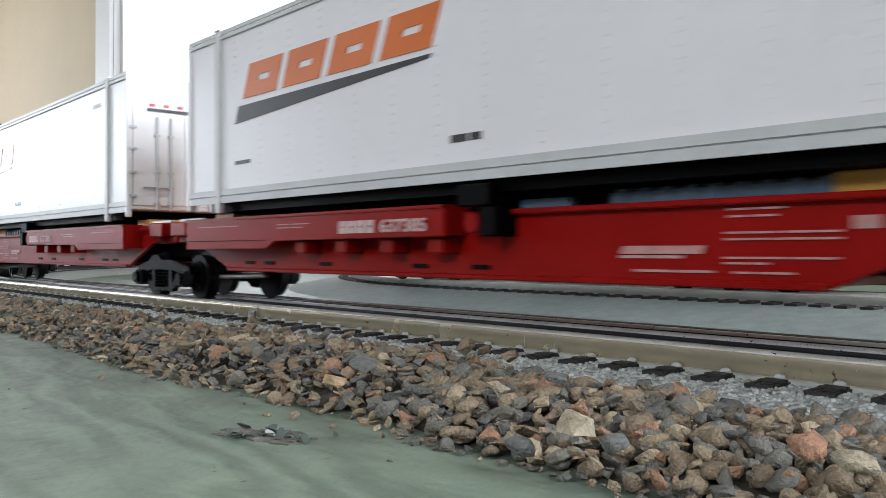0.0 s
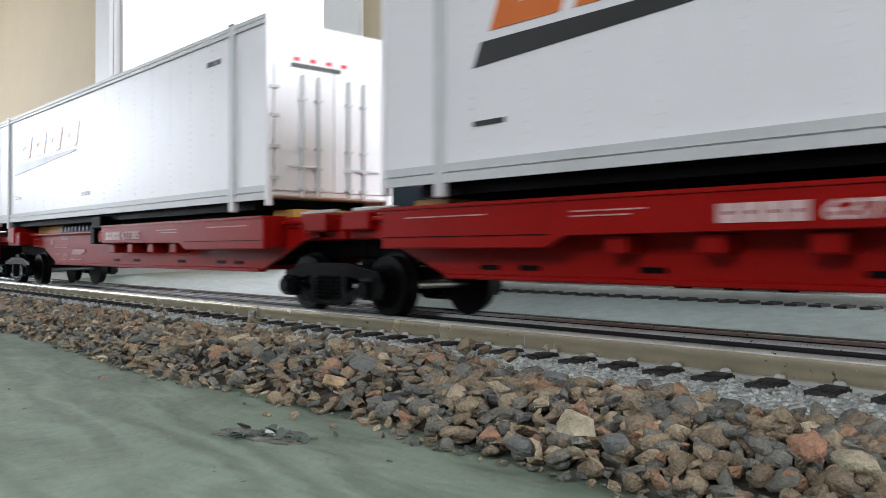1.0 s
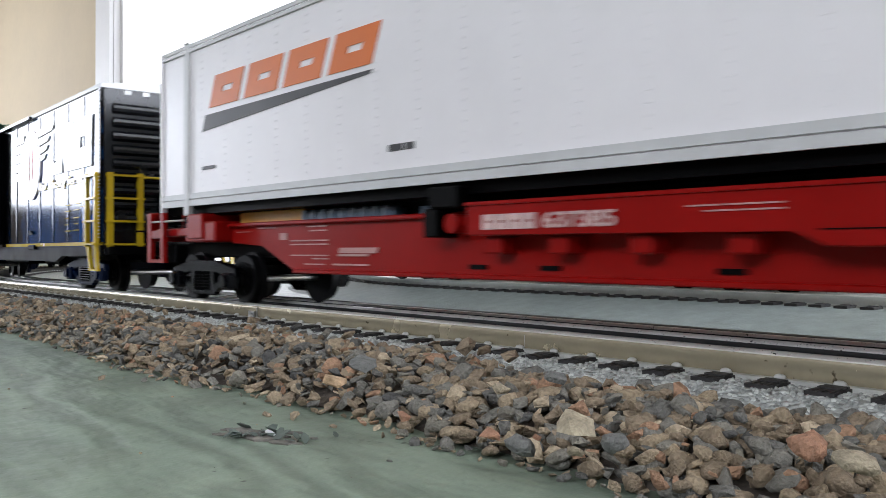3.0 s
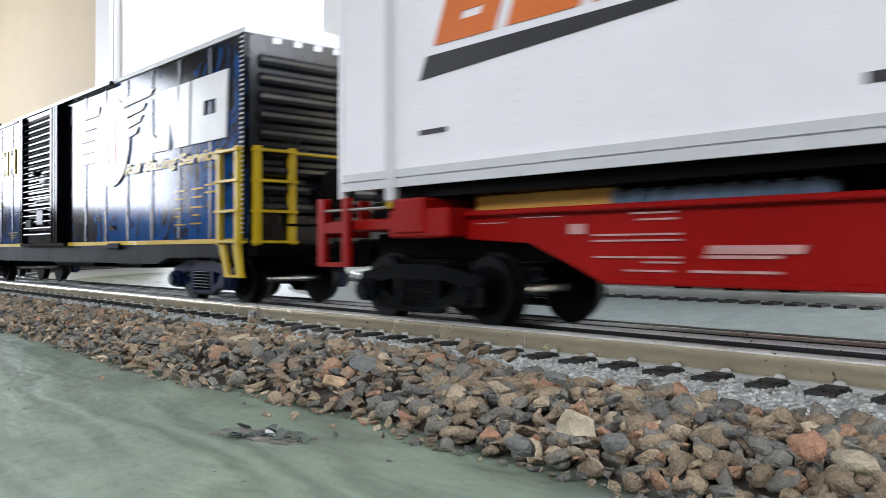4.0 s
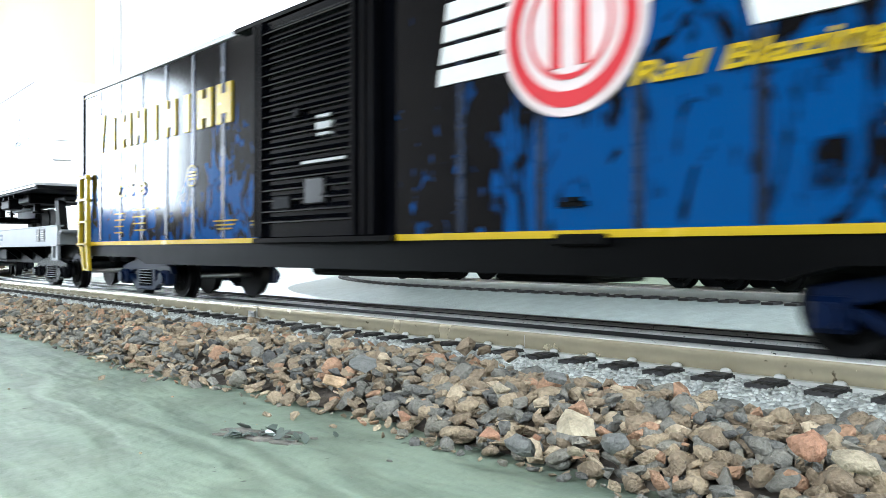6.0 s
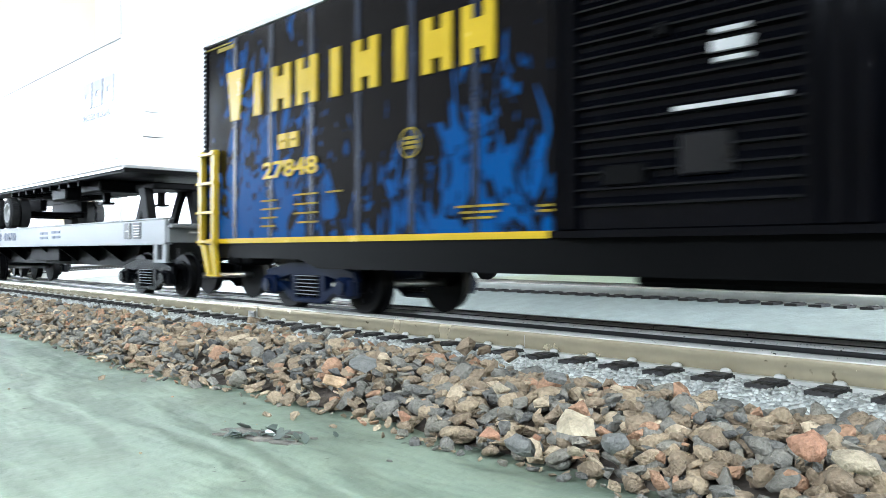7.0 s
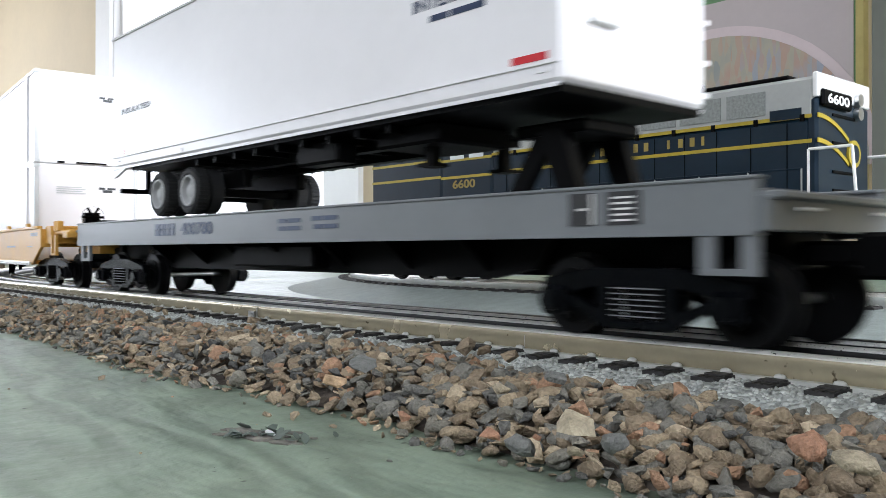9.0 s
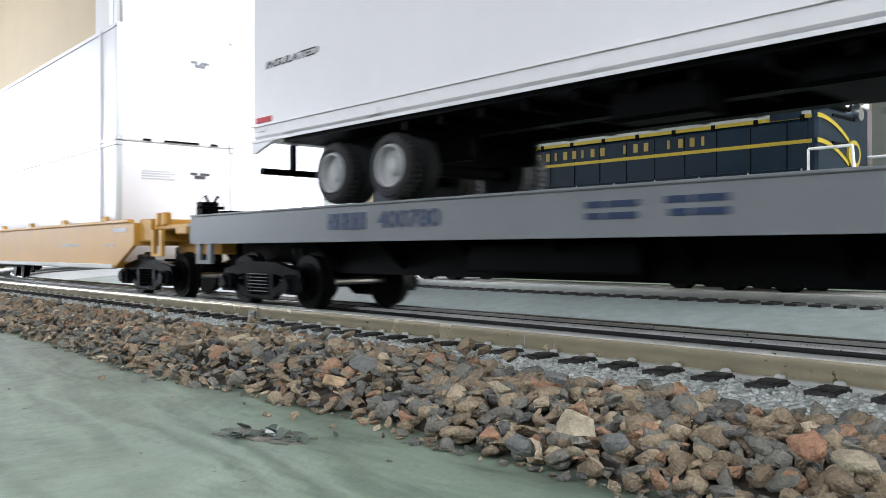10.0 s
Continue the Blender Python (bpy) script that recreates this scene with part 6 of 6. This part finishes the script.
# ---- worn patch in the table paint ----
M_WORN = mat("bare_dark_board", (0.055, 0.05, 0.045), 0.85, var=0.5, scale=160, bump=0.8, bscale=500, col2=(0.14, 0.13, 0.11))
M_FLAKE = mat("lifted_paint_flake", (0.075, 0.095, 0.078), 0.5, var=0.2, scale=120)
rp = random.Random(11)
patch = empty("paint_damage")
tagged(patch, "scarred spot with lifted flakes in the green paint", "paint damage", kind="structure")
for cx, cy, sx, sy in ((0, 0, 0.0050, 0.0030), (-0.0055, 0.0036, 0.0040, 0.0016), (0.0055, -0.0028, 0.0036, 0.0016), (0.0025, 0.0038, 0.0034, 0.0012), (-0.0070, 0.0002, 0.0020, 0.0008), (0.0080, 0.0010, 0.0018, 0.0007)):
    n_ = 18
    pts = [(cx + sx * math.cos(2 * math.pi * k / n_) * rp.uniform(0.55, 1.15), cy + sy * math.sin(2 * math.pi * k / n_) * rp.uniform(0.5, 1.3)) for k in range(n_)]
    part("bare_spot", prism(bmesh.new(), pts, 0.00002, 0.00022 + rp.random() * 0.0001, 'z'), M_WORN, patch)
for k in range(26):
    cx, cy, s_ = rp.gauss(0, 0.0055), rp.gauss(0.0005, 0.0020), rp.uniform(0.0005, 0.0016)
    pts = [(s_ * math.cos(a) * rp.uniform(0.5, 1.4), s_ * 0.6 * math.sin(a)) for a in [2 * math.pi * q / 6 for q in range(6)]]
    fl = part("flake", prism(bmesh.new(), pts, 0, 0.00012, 'z'), M_FLAKE if k % 9 else M_RIM, patch)
    fl.location = (cx, cy, 0.0004 + s_ * 0.25)
    fl.rotation_euler = (rp.uniform(-0.6, 0.6), rp.uniform(-0.5, 0.5), rp.uniform(0, 6))
patch.location = (-0.1262, 0.0712, 0)
patch.rotation_euler = (0, 0, radians(34))


# ---- ties ----
def tie_mesh(name, half=0.0254, top=0.0088, w=0.0048):
    """Two stubs outside the rails with a raised plate and a pale spike head, and the stretch between the rails."""
    bm = bmesh.new()
    for s in (-1, 1):
        a, b = sorted((s * 0.0190, s * half))
        box(bm, -w / 2, w / 2, a, b, 0.0070, top)
        for g0, g1 in ((0.0196, 0.0202), (0.0206, 0.0228)):
            c, d = sorted((s * g0, s * g1))
            box(bm, -w / 2 + 0.0004, w / 2 - 0.0004, c, d, top, top + 0.0003)
        for gx in (-0.0014, 0.0, 0.0014):
            c, d = sorted((s * 0.0230, s * (half - 0.0002)))
            box(bm, gx - 0.0004, gx + 0.0004, c, d, top, top + 0.00012)
        g = bmesh.ops.create_icosphere(bm, subdivisions=2, radius=0.0010, matrix=Matrix.Translation((0.0, s * 0.0186, 0.0090)) @ Matrix.Diagonal((1.15, 0.8, 0.62, 1)))
        for f_ in {f_ for v in g['verts'] for f_ in v.link_faces}:
            f_.material_index, f_.smooth = 1, True
    box(bm, -w / 2, w / 2, -0.0135, 0.0135, 0.0074, 0.0083)
    bmesh.ops.recalc_face_normals(bm, faces=bm.faces)
    me = bpy.data.meshes.new(name)
    bm.to_mesh(me)
    bm.free()
    me.materials.append(M_TIE)
    me.materials.append(M_SPIKE)
    return me


TIE, SIDE_TIE = tie_mesh("tie", 0.0266, 0.0086), tie_mesh("side_tie", 0.0285, 0.0090, 0.0054)


def lay_ties(root, place, s0, s1, near0, near1, mesh, step=0.0104):
    """One object for each tie along the stretch in view; the rest in one mesh."""
    verts, faces, mats = [], [], []
    base_v = np.array([v.co[:] for v in mesh.vertices])
    base_f = [tuple(p.vertices) for p in mesh.polygons]
    base_m = [p.material_index for p in mesh.polygons]
    k = 0
    s = s0
    while s < s1:
        p, a = place(s)
        if near0 <= s <= near1:
            ob = new("tie", mesh)
            ob.parent = root
            ob.location = (p.x, p.y, 0)
            ob.rotation_euler = (0, 0, a)
        else:
            ca, sa = math.cos(a), math.sin(a)
            o = len(verts)
            for x, y, z in base_v:
                verts.append((p.x + x * ca - y * sa, p.y + x * sa + y * ca, z))
            faces += [tuple(o + i for i in f) for f in base_f]
            mats += base_m
        s += step
        k += 1
    me = bpy.data.meshes.new("ties_beyond")
    me.from_pydata(verts, [], faces)
    me.materials.append(M_TIE)
    me.materials.append(M_SPIKE)
    me.polygons.foreach_set("material_index", mats)
    ob = new("ties_beyond", me)
    ob.parent = root
    ob["kind"] = "stuff"


lay_ties(track, main_line, -2.0583, 1.08, -0.90, 0.06, TIE)
lay_ties(siding, side_line, -1.45, 1.08, -0.75, 0.10, SIDE_TIE)


# ---- gravel shoulder ----
def stone_paint(name, per_island):
    m = bpy.data.materials.new(name)
    m.use_nodes = True
    n, l = m.node_tree.nodes, m.node_tree.links
    b = n["Principled BSDF"]
    src = n.new("ShaderNodeNewGeometry").outputs["Random Per Island"] if per_island else n.new("ShaderNodeObjectInfo").outputs["Random"]
    r = n.new("ShaderNodeValToRGB")
    r.color_ramp.interpolation = 'CONSTANT'
    cols = ((0.0, (0.24, 0.185, 0.125)), (0.18, (0.185, 0.175, 0.148)), (0.36, (0.32, 0.25, 0.165)), (0.51, (0.14, 0.135, 0.12)), (0.63, (0.235, 0.18, 0.12)), (0.77, (0.46, 0.37, 0.255)), (0.82, (0.35, 0.21, 0.13)), (0.88, (0.20, 0.185, 0.15)), (0.96, (0.09, 0.088, 0.082)))
    e = r.color_ramp.elements
    e[0].position, e[0].color = 0.0, (*cols[0][1], 1)
    e[1].position, e[1].color = cols[-1][0], (*cols[-1][1], 1)
    for p_, c_ in cols[1:-1]:
        k = e.new(p_)
        k.color = (*c_, 1)
    l.new(src, r.inputs[0])
    tc = n.new("ShaderNodeTexCoord")
    nz, nf = n.new("ShaderNodeTexNoise"), n.new("ShaderNodeTexNoise")
    nz.inputs["Scale"].default_value, nz.inputs["Detail"].default_value = (260 if per_island else 1.6), 4
    nf.inputs["Scale"].default_value, nf.inputs["Detail"].default_value = (1500 if per_island else 7.5), 5
    l.new(tc.outputs["Object"], nz.inputs["Vector"])
    l.new(tc.outputs["Object"], nf.inputs["Vector"])
    ad = n.new("ShaderNodeMath")
    ad.operation = 'ADD'
    l.new(nz.outputs[0], ad.inputs[0])
    l.new(nf.outputs[0], ad.inputs[1])
    mr = n.new("ShaderNodeMapRange")
    mr.inputs["From Min"].default_value, mr.inputs["From Max"].default_value = 0.6, 1.4
    mr.inputs["To Min"].default_value, mr.inputs["To Max"].default_value = (0.55, 1.45) if per_island else (0.65, 1.35)
    l.new(ad.outputs[0], mr.inputs[0])
    hs = n.new("ShaderNodeHueSaturation")
    l.new(mr.outputs[0], hs.inputs["Value"])
    l.new(r.outputs[0], hs.inputs["Color"])
    l.new(hs.outputs[0], b.inputs["Base Color"])
    b.inputs["Roughness"].default_value = 0.8
    b.inputs["Specular IOR Level"].default_value = 0.3
    bp = n.new("ShaderNodeBump")
    bp.inputs["Strength"].default_value, bp.inputs["Distance"].default_value = 1.0, 0.0008
    l.new(ad.outputs[0], bp.inputs["Height"])
    l.new(bp.outputs[0], b.inputs["Normal"])
    return m


M_STONE_ONE, M_STONE_MANY = stone_paint("mixed_stone", False), stone_paint("mixed_stone_heap", True)
rs = random.Random(21)


def stone_mesh(k):
    """About 1 across: a broken chip by the hull of points on a squarish lump, or a water-worn pebble."""
    bm = bmesh.new()
    if k < ANGULAR:
        wd, th = rs.uniform(0.28, 0.44), rs.uniform(0.13, 0.25)
        for _ in range(rs.randint(11, 16)):
            v = Vector((rs.gauss(0, 1), rs.gauss(0, 1), rs.gauss(0, 1))).normalized()
            p = [math.copysign(abs(c) ** 0.6, c) for c in v]
            q = rs.uniform(0.85, 1.0)
            bm.verts.new((p[0] * 0.52 * q, p[1] * wd * q, p[2] * th * q))
        bmesh.ops.convex_hull(bm, input=bm.verts)
        bmesh.ops.delete(bm, geom=[v for v in bm.verts if not v.link_faces], context='VERTS')
    else:
        wd, th, o = rs.uniform(0.34, 0.46), rs.uniform(0.20, 0.31), rs.uniform(0, 50)
        bmesh.ops.create_icosphere(bm, subdivisions=2, radius=1)
        for v in bm.verts:
            q = 1 + 0.42 * noise.noise(v.co * 1.1 + Vector((o, 0, 0))) + 0.10 * noise.noise(v.co * 2.4 + Vector((0, o, 0)))
            v.co = (v.co.x * 0.52 * q, v.co.y * wd * q, v.co.z * th * q)
        for f_ in bm.faces:
            f_.smooth = True
    me = bpy.data.meshes.new("stone")
    bm.to_mesh(me)
    bm.free()
    me.materials.append(M_STONE_ONE)
    return me


ANGULAR = 22
STONES = [stone_mesh(k) for k in range(32)]
STONE_V = [np.array([v.co[:] for v in me.vertices]) for me in STONES]
STONE_F = [[tuple(p.vertices) for p in me.polygons] for me in STONES]


def foot_line(x):
    """How far the foot of the heap wanders across the table."""
    return float(np.interp(x, (-0.9, -0.35, -0.26, -0.215, -0.19, -0.165, -0.14, -0.12, -0.096, -0.07, 0.02),
                           (0.003, 0.003, 0.001, -0.0035, -0.0015, 0.001, 0.0022, 0.0025, 0.0, 0.0012, 0.0))) + 0.0008 * math.sin(x * 143 + 1) + 0.0012


def heap(y, x):
    """Height of the gravel's lie across the shoulder; it runs up over the tie ends on one stretch."""
    h = float(np.interp(y, (0.086, 0.092, 0.100, 0.110, 0.117, 0.1225, 0.128), (0.0, 0.0020, 0.0058, 0.0080, 0.0074, 0.0068, 0.0080)))
    return h * float(np.interp(x, (-0.5, -0.25, -0.2, -0.14, -0.12, 0.0), (0.94, 0.94, 1.06, 1.06, 0.9, 0.9)))


gravel = empty("gravel_shoulder")
tagged(gravel, "heap of mixed brown and grey gravel along the track", "gravel", kind="stuff")
# Dark sheet under the stones; its colour paints the shade in the gaps.
bed = bmesh.new()
cols_ = [0.0875, 0.092, 0.097, 0.102, 0.107, 0.112, 0.117]
prev = None
for i in range(150):
    x = -1.0 + i * 0.0075
    wob = foot_line(x)
    ring = [bed.verts.new((x, y + wob, max(0.0, heap(y, x) - 0.0022 + 0.0008 * noise.noise(Vector((x * 300, y * 300, 0)))) if j else -0.0005)) for j, y in enumerate(cols_)]
    if prev:
        for j in range(len(ring) - 1):
            bed.faces.new((prev[j], ring[j], ring[j + 1], prev[j + 1]))
    prev = ring
part("fines", bed, M_STONE, gravel, "dark bed that paints shade between the stones")

verts, faces, smooth_ = [], [], []
near_count = 0


def put_stone(x, y, z, size, single):
    worn = 0.62 if x > -0.075 else (0.40 if x > -0.105 else (0.2 if x > -0.13 else 0.06))
    k = rs.randrange(ANGULAR, len(STONES)) if rs.random() < worn and size > 0.0022 else rs.randrange(ANGULAR)
    m = Matrix.Translation((x, y, z)) @ Euler((rs.gauss(0, 0.42), rs.gauss(0, 0.42), rs.uniform(0, 6.28))).to_matrix().to_4x4() @ Matrix.Diagonal((size, size, size * rs.uniform(0.85, 1.25), 1))
    if single:
        ob = new("stone", STONES[k])
        ob.parent = gravel
        ob.matrix_local = m
    else:
        o = len(verts)
        mm = np.array(m)
        verts.extend(map(tuple, STONE_V[k] @ mm[:3, :3].T + mm[:3, 3]))
        faces.extend(tuple(o + i for i in f) for f in STONE_F[k])
        smooth_.extend([k >= ANGULAR] * len(STONE_F[k]))


x = -0.98
while x < 0.04:
    y = 0.0885
    while y < 0.1185:
        px, py = x + rs.uniform(-0.0022, 0.0022), y + rs.uniform(-0.0022, 0.0022)
        wob = foot_line(px)
        big = rs.random()
        size = rs.uniform(0.0030, 0.0050) if big < 0.68 else (rs.uniform(0.0050, 0.0066) if big < 0.77 else rs.uniform(0.0020, 0.0032))
        if y < 0.092:
            size *= 0.75
        if y > 0.115 and rs.random() < 0.45:
            y += 0.0033
            continue
        single = px > -0.122 and near_count < 300 and px < -0.02
        near_count += single
        put_stone(px, py + wob, heap(y, px) + size * 0.10, size, single)
        y += 0.0033
    x += 0.0032
# a second course that fills the gaps
x = -0.98
while x < 0.04:
    y = 0.0905
    while y < (0.120 if x < -0.125 else 0.117):
        px, py = x + rs.uniform(-0.002, 0.002), y + rs.uniform(-0.002, 0.002)
        wob = foot_line(px)
        size = rs.uniform(0.0026, 0.0050)
        put_stone(px, py + wob, heap(y, px) + size * rs.uniform(-0.15, 0.30), size, False)
        y += 0.0036
    x += 0.0036
# more rounded stones where the heap comes nearest
for k in range(300):
    px, py = rs.uniform(-0.125, 0.01), rs.uniform(0.090, 0.1145)
    sz = rs.uniform(0.0026, 0.0046)
    put_stone(px, py + foot_line(px), heap(py, px) + sz * rs.uniform(-0.1, 0.2), sz, False)
# chips lodged all over the heap
for k in range(1500):
    px, py = rs.uniform(-0.85, 0.03), rs.uniform(0.089, 0.1195)
    sz = rs.uniform(0.0013, 0.0027)
    put_stone(px, py + foot_line(px), heap(py, px) + rs.uniform(0.0002, 0.0022), sz, False)
# small chips along the foot of the heap, strays on the table and on the roadbed
for k in range(420):
    px = rs.uniform(-0.9, 0.02)
    put_stone(px, 0.0868 + foot_line(px) - abs(rs.gauss(0, 0.0013)) + 0.0008, 0.0004, rs.uniform(0.0010, 0.0024), False)
for k in range(46):
    put_stone(rs.uniform(-0.7, -0.02), rs.uniform(0.030, 0.084), 0.0001, rs.uniform(0.0003, 0.0008), False)
for px, py, sz in ((-0.2089, 0.0747, 0.0030), (-0.1985, 0.0809, 0.0026), (-0.2035, 0.0850, 0.0028), (-0.1820, 0.0860, 0.0034), (-0.1411, 0.0810, 0.0022), (-0.1349, 0.0831, 0.0031), (-0.1555, 0.0842, 0.0012), (-0.1242, 0.0845, 0.0018), (-0.0987, 0.0771, 0.0010)):
    put_stone(px, py, sz * 0.2, sz, False)
for px, py in ((-0.146, 0.1275), (-0.137, 0.1285), (-0.129, 0.1262), (-0.222, 0.126), (-0.231, 0.1285), (-0.300, 0.128), (-0.118, 0.1225), (-0.20, 0.123), (-0.175, 0.1235), (-0.262, 0.1225), (-0.285, 0.1235)):
    put_stone(px, py, 0.0100, rs.uniform(0.0035, 0.0055), False)
for k in range(16):
    px = rs.uniform(-0.235, -0.135)
    py = 0.1205 + abs(rs.gauss(0, 0.0032))
    if py < 0.131:
        put_stone(px, py, 0.0085 + rs.uniform(0.0, 0.0012), rs.uniform(0.0026, 0.0048), False)
# stones that stand out by their size or colour
M_CREAM = mat("cream_stone", (0.37, 0.31, 0.215), 0.8, var=0.35, scale=2.2, bump=1.0, bscale=5)
M_TERRA = mat("terracotta_stone", (0.36, 0.19, 0.115), 0.8, var=0.35, scale=2.2, bump=1.0, bscale=5)
M_PALE = mat("pale_orange_stone", (0.47, 0.32, 0.19), 0.8, var=0.3, scale=2.2, bump=1.0, bscale=5)
M_SLATE = mat("slate_grey_stone", (0.15, 0.15, 0.138), 0.8, var=0.35, scale=2.2, bump=1.0, bscale=5)
for m_, px, py, pz, sz, k, turn in (
        (M_CREAM, -0.0719, 0.0868, 0.0080, 0.0071, 5, 0.0),
        (M_TERRA, -0.0873, 0.0867, 0.0047, 0.0038, 10, 0.7),
        (M_PALE, -0.1314, 0.0901, 0.0067, 0.0048, 15, 1.4),
        (M_TERRA, -0.1074, 0.0865, 0.0042, 0.0040, 20, 2.1),
        (M_SLATE, -0.0806, 0.0860, 0.0042, 0.0044, 28, 2.8),
        (M_CREAM, -0.0394, 0.0951, 0.0080, 0.0041, 29, 0.5),
        (M_TERRA, -0.0452, 0.0967, 0.0087, 0.0047, 28, 1.2),
        (M_SLATE, -0.0664, 0.0880, 0.0067, 0.0048, 31, 1.9),
        (M_CREAM, -0.0737, 0.0893, 0.0040, 0.0032, 1, 2.6),
        (M_SLATE, -0.1307, 0.0960, 0.0097, 0.0054, 6, 0.3),
        (M_SLATE, -0.0900, 0.1044, 0.0107, 0.0036, 11, 1.0),
        (M_CREAM, -0.0922, 0.0940, 0.0097, 0.0032, 16, 1.7),
        (M_TERRA, -0.0794, 0.0880, 0.0052, 0.0024, 21, 2.4)):
    one = STONES[k].copy()
    one.materials.clear()
    one.materials.append(m_)
    ob = new("stone", one)
    ob.parent = gravel
    ob.matrix_local = Matrix.Translation((px, py, pz)) @ Euler((0.5, 0.2, turn)).to_matrix().to_4x4() @ Matrix.Diagonal((sz * 1.15, sz * 0.9, sz * 1.2, 1))
me = bpy.data.meshes.new("stones_beyond")
me.from_pydata(verts, [], faces)
me.materials.append(M_STONE_MANY)
me.polygons.foreach_set("use_smooth", smooth_)
sb = new("stones_beyond", me)
sb.parent = gravel
sb["kind"] = "stuff"


def roadbed_grains():
    """Moulded grains standing on the near shoulder of the roadbed and between the ties."""
    rg = random.Random(8)
    dome = [(math.cos(a) * q, math.sin(a) * q, h) for q, h in ((1.0, -0.25), (0.86, 0.35), (0.45, 0.72)) for a in [k * math.pi / 3 for k in range(6)]] + [(0, 0, 0.82)]
    dome_f = [(6 * r + k, 6 * r + (k + 1) % 6, 6 * r + 6 + (k + 1) % 6, 6 * r + 6 + k) for r in range(2) for k in range(6)] + [(12 + k, 12 + (k + 1) % 6, 18) for k in range(6)]
    gv, gf = [], []
    for _ in range(15000):
        x, u = rg.uniform(-0.52, 0.0), rg.uniform(-0.046, -0.0196)
        z = float(np.interp(u, [p[0] for p in PROFILE], [p[1] for p in PROFILE]))
        q, t = rg.uniform(0.0003, 0.00062), rg.uniform(0, 6.28)
        e = rg.uniform(0.75, 1.25)
        o = len(gv)
        gv.extend((x + q * e * (a * math.cos(t) - b * math.sin(t)), TRACK_Y + u + q * (a * math.sin(t) + b * math.cos(t)), z + q * 0.8 * c) for a, b, c in dome)
        gf.extend(tuple(o + i for i in f) for f in dome_f)
    me = bpy.data.meshes.new("roadbed_grains")
    me.from_pydata(gv, [], gf)
    me.polygons.foreach_set("use_smooth", [True] * len(me.polygons))
    me.materials.append(M_GRAIN)
    ob = new("roadbed_grains", me)
    ob.parent = track
    ob["kind"] = "stuff"


M_GRAIN = mat("pale_grey_grain_plastic", (0.40, 0.415, 0.39), 0.32, var=0.12, scale=200, island=True)
roadbed_grains()


def motions():
    """The train rolls through; its trucks follow the bend and its wheels turn."""
    times = [k * 0.2 for k in range(51)]
    for ob, x0, fr, re in MOVERS:
        walk(ob, [(t, car_pose(x0, fr, re, t)[0]) for t in times])
    for tr, x0, fr, re, px in TRUCKS:
        rows = []
        for t in times[::2] + [10.0]:
            a = car_pose(x0, fr, re, t)[1]
            rows.append((t, pose(px, 0, 0, 0, 0, heading(x0 + px + travelled(t)) - a)))
        walk(tr, rows)
    for w, px in WHEELS:
        rows = []
        for k in range(151):
            t = k / 15
            rows.append((t, pose(px, 0, AXLE_Z, 0, math.degrees(travelled(t) / WHEEL_R), 0)))
        walk(w, rows)


motions()
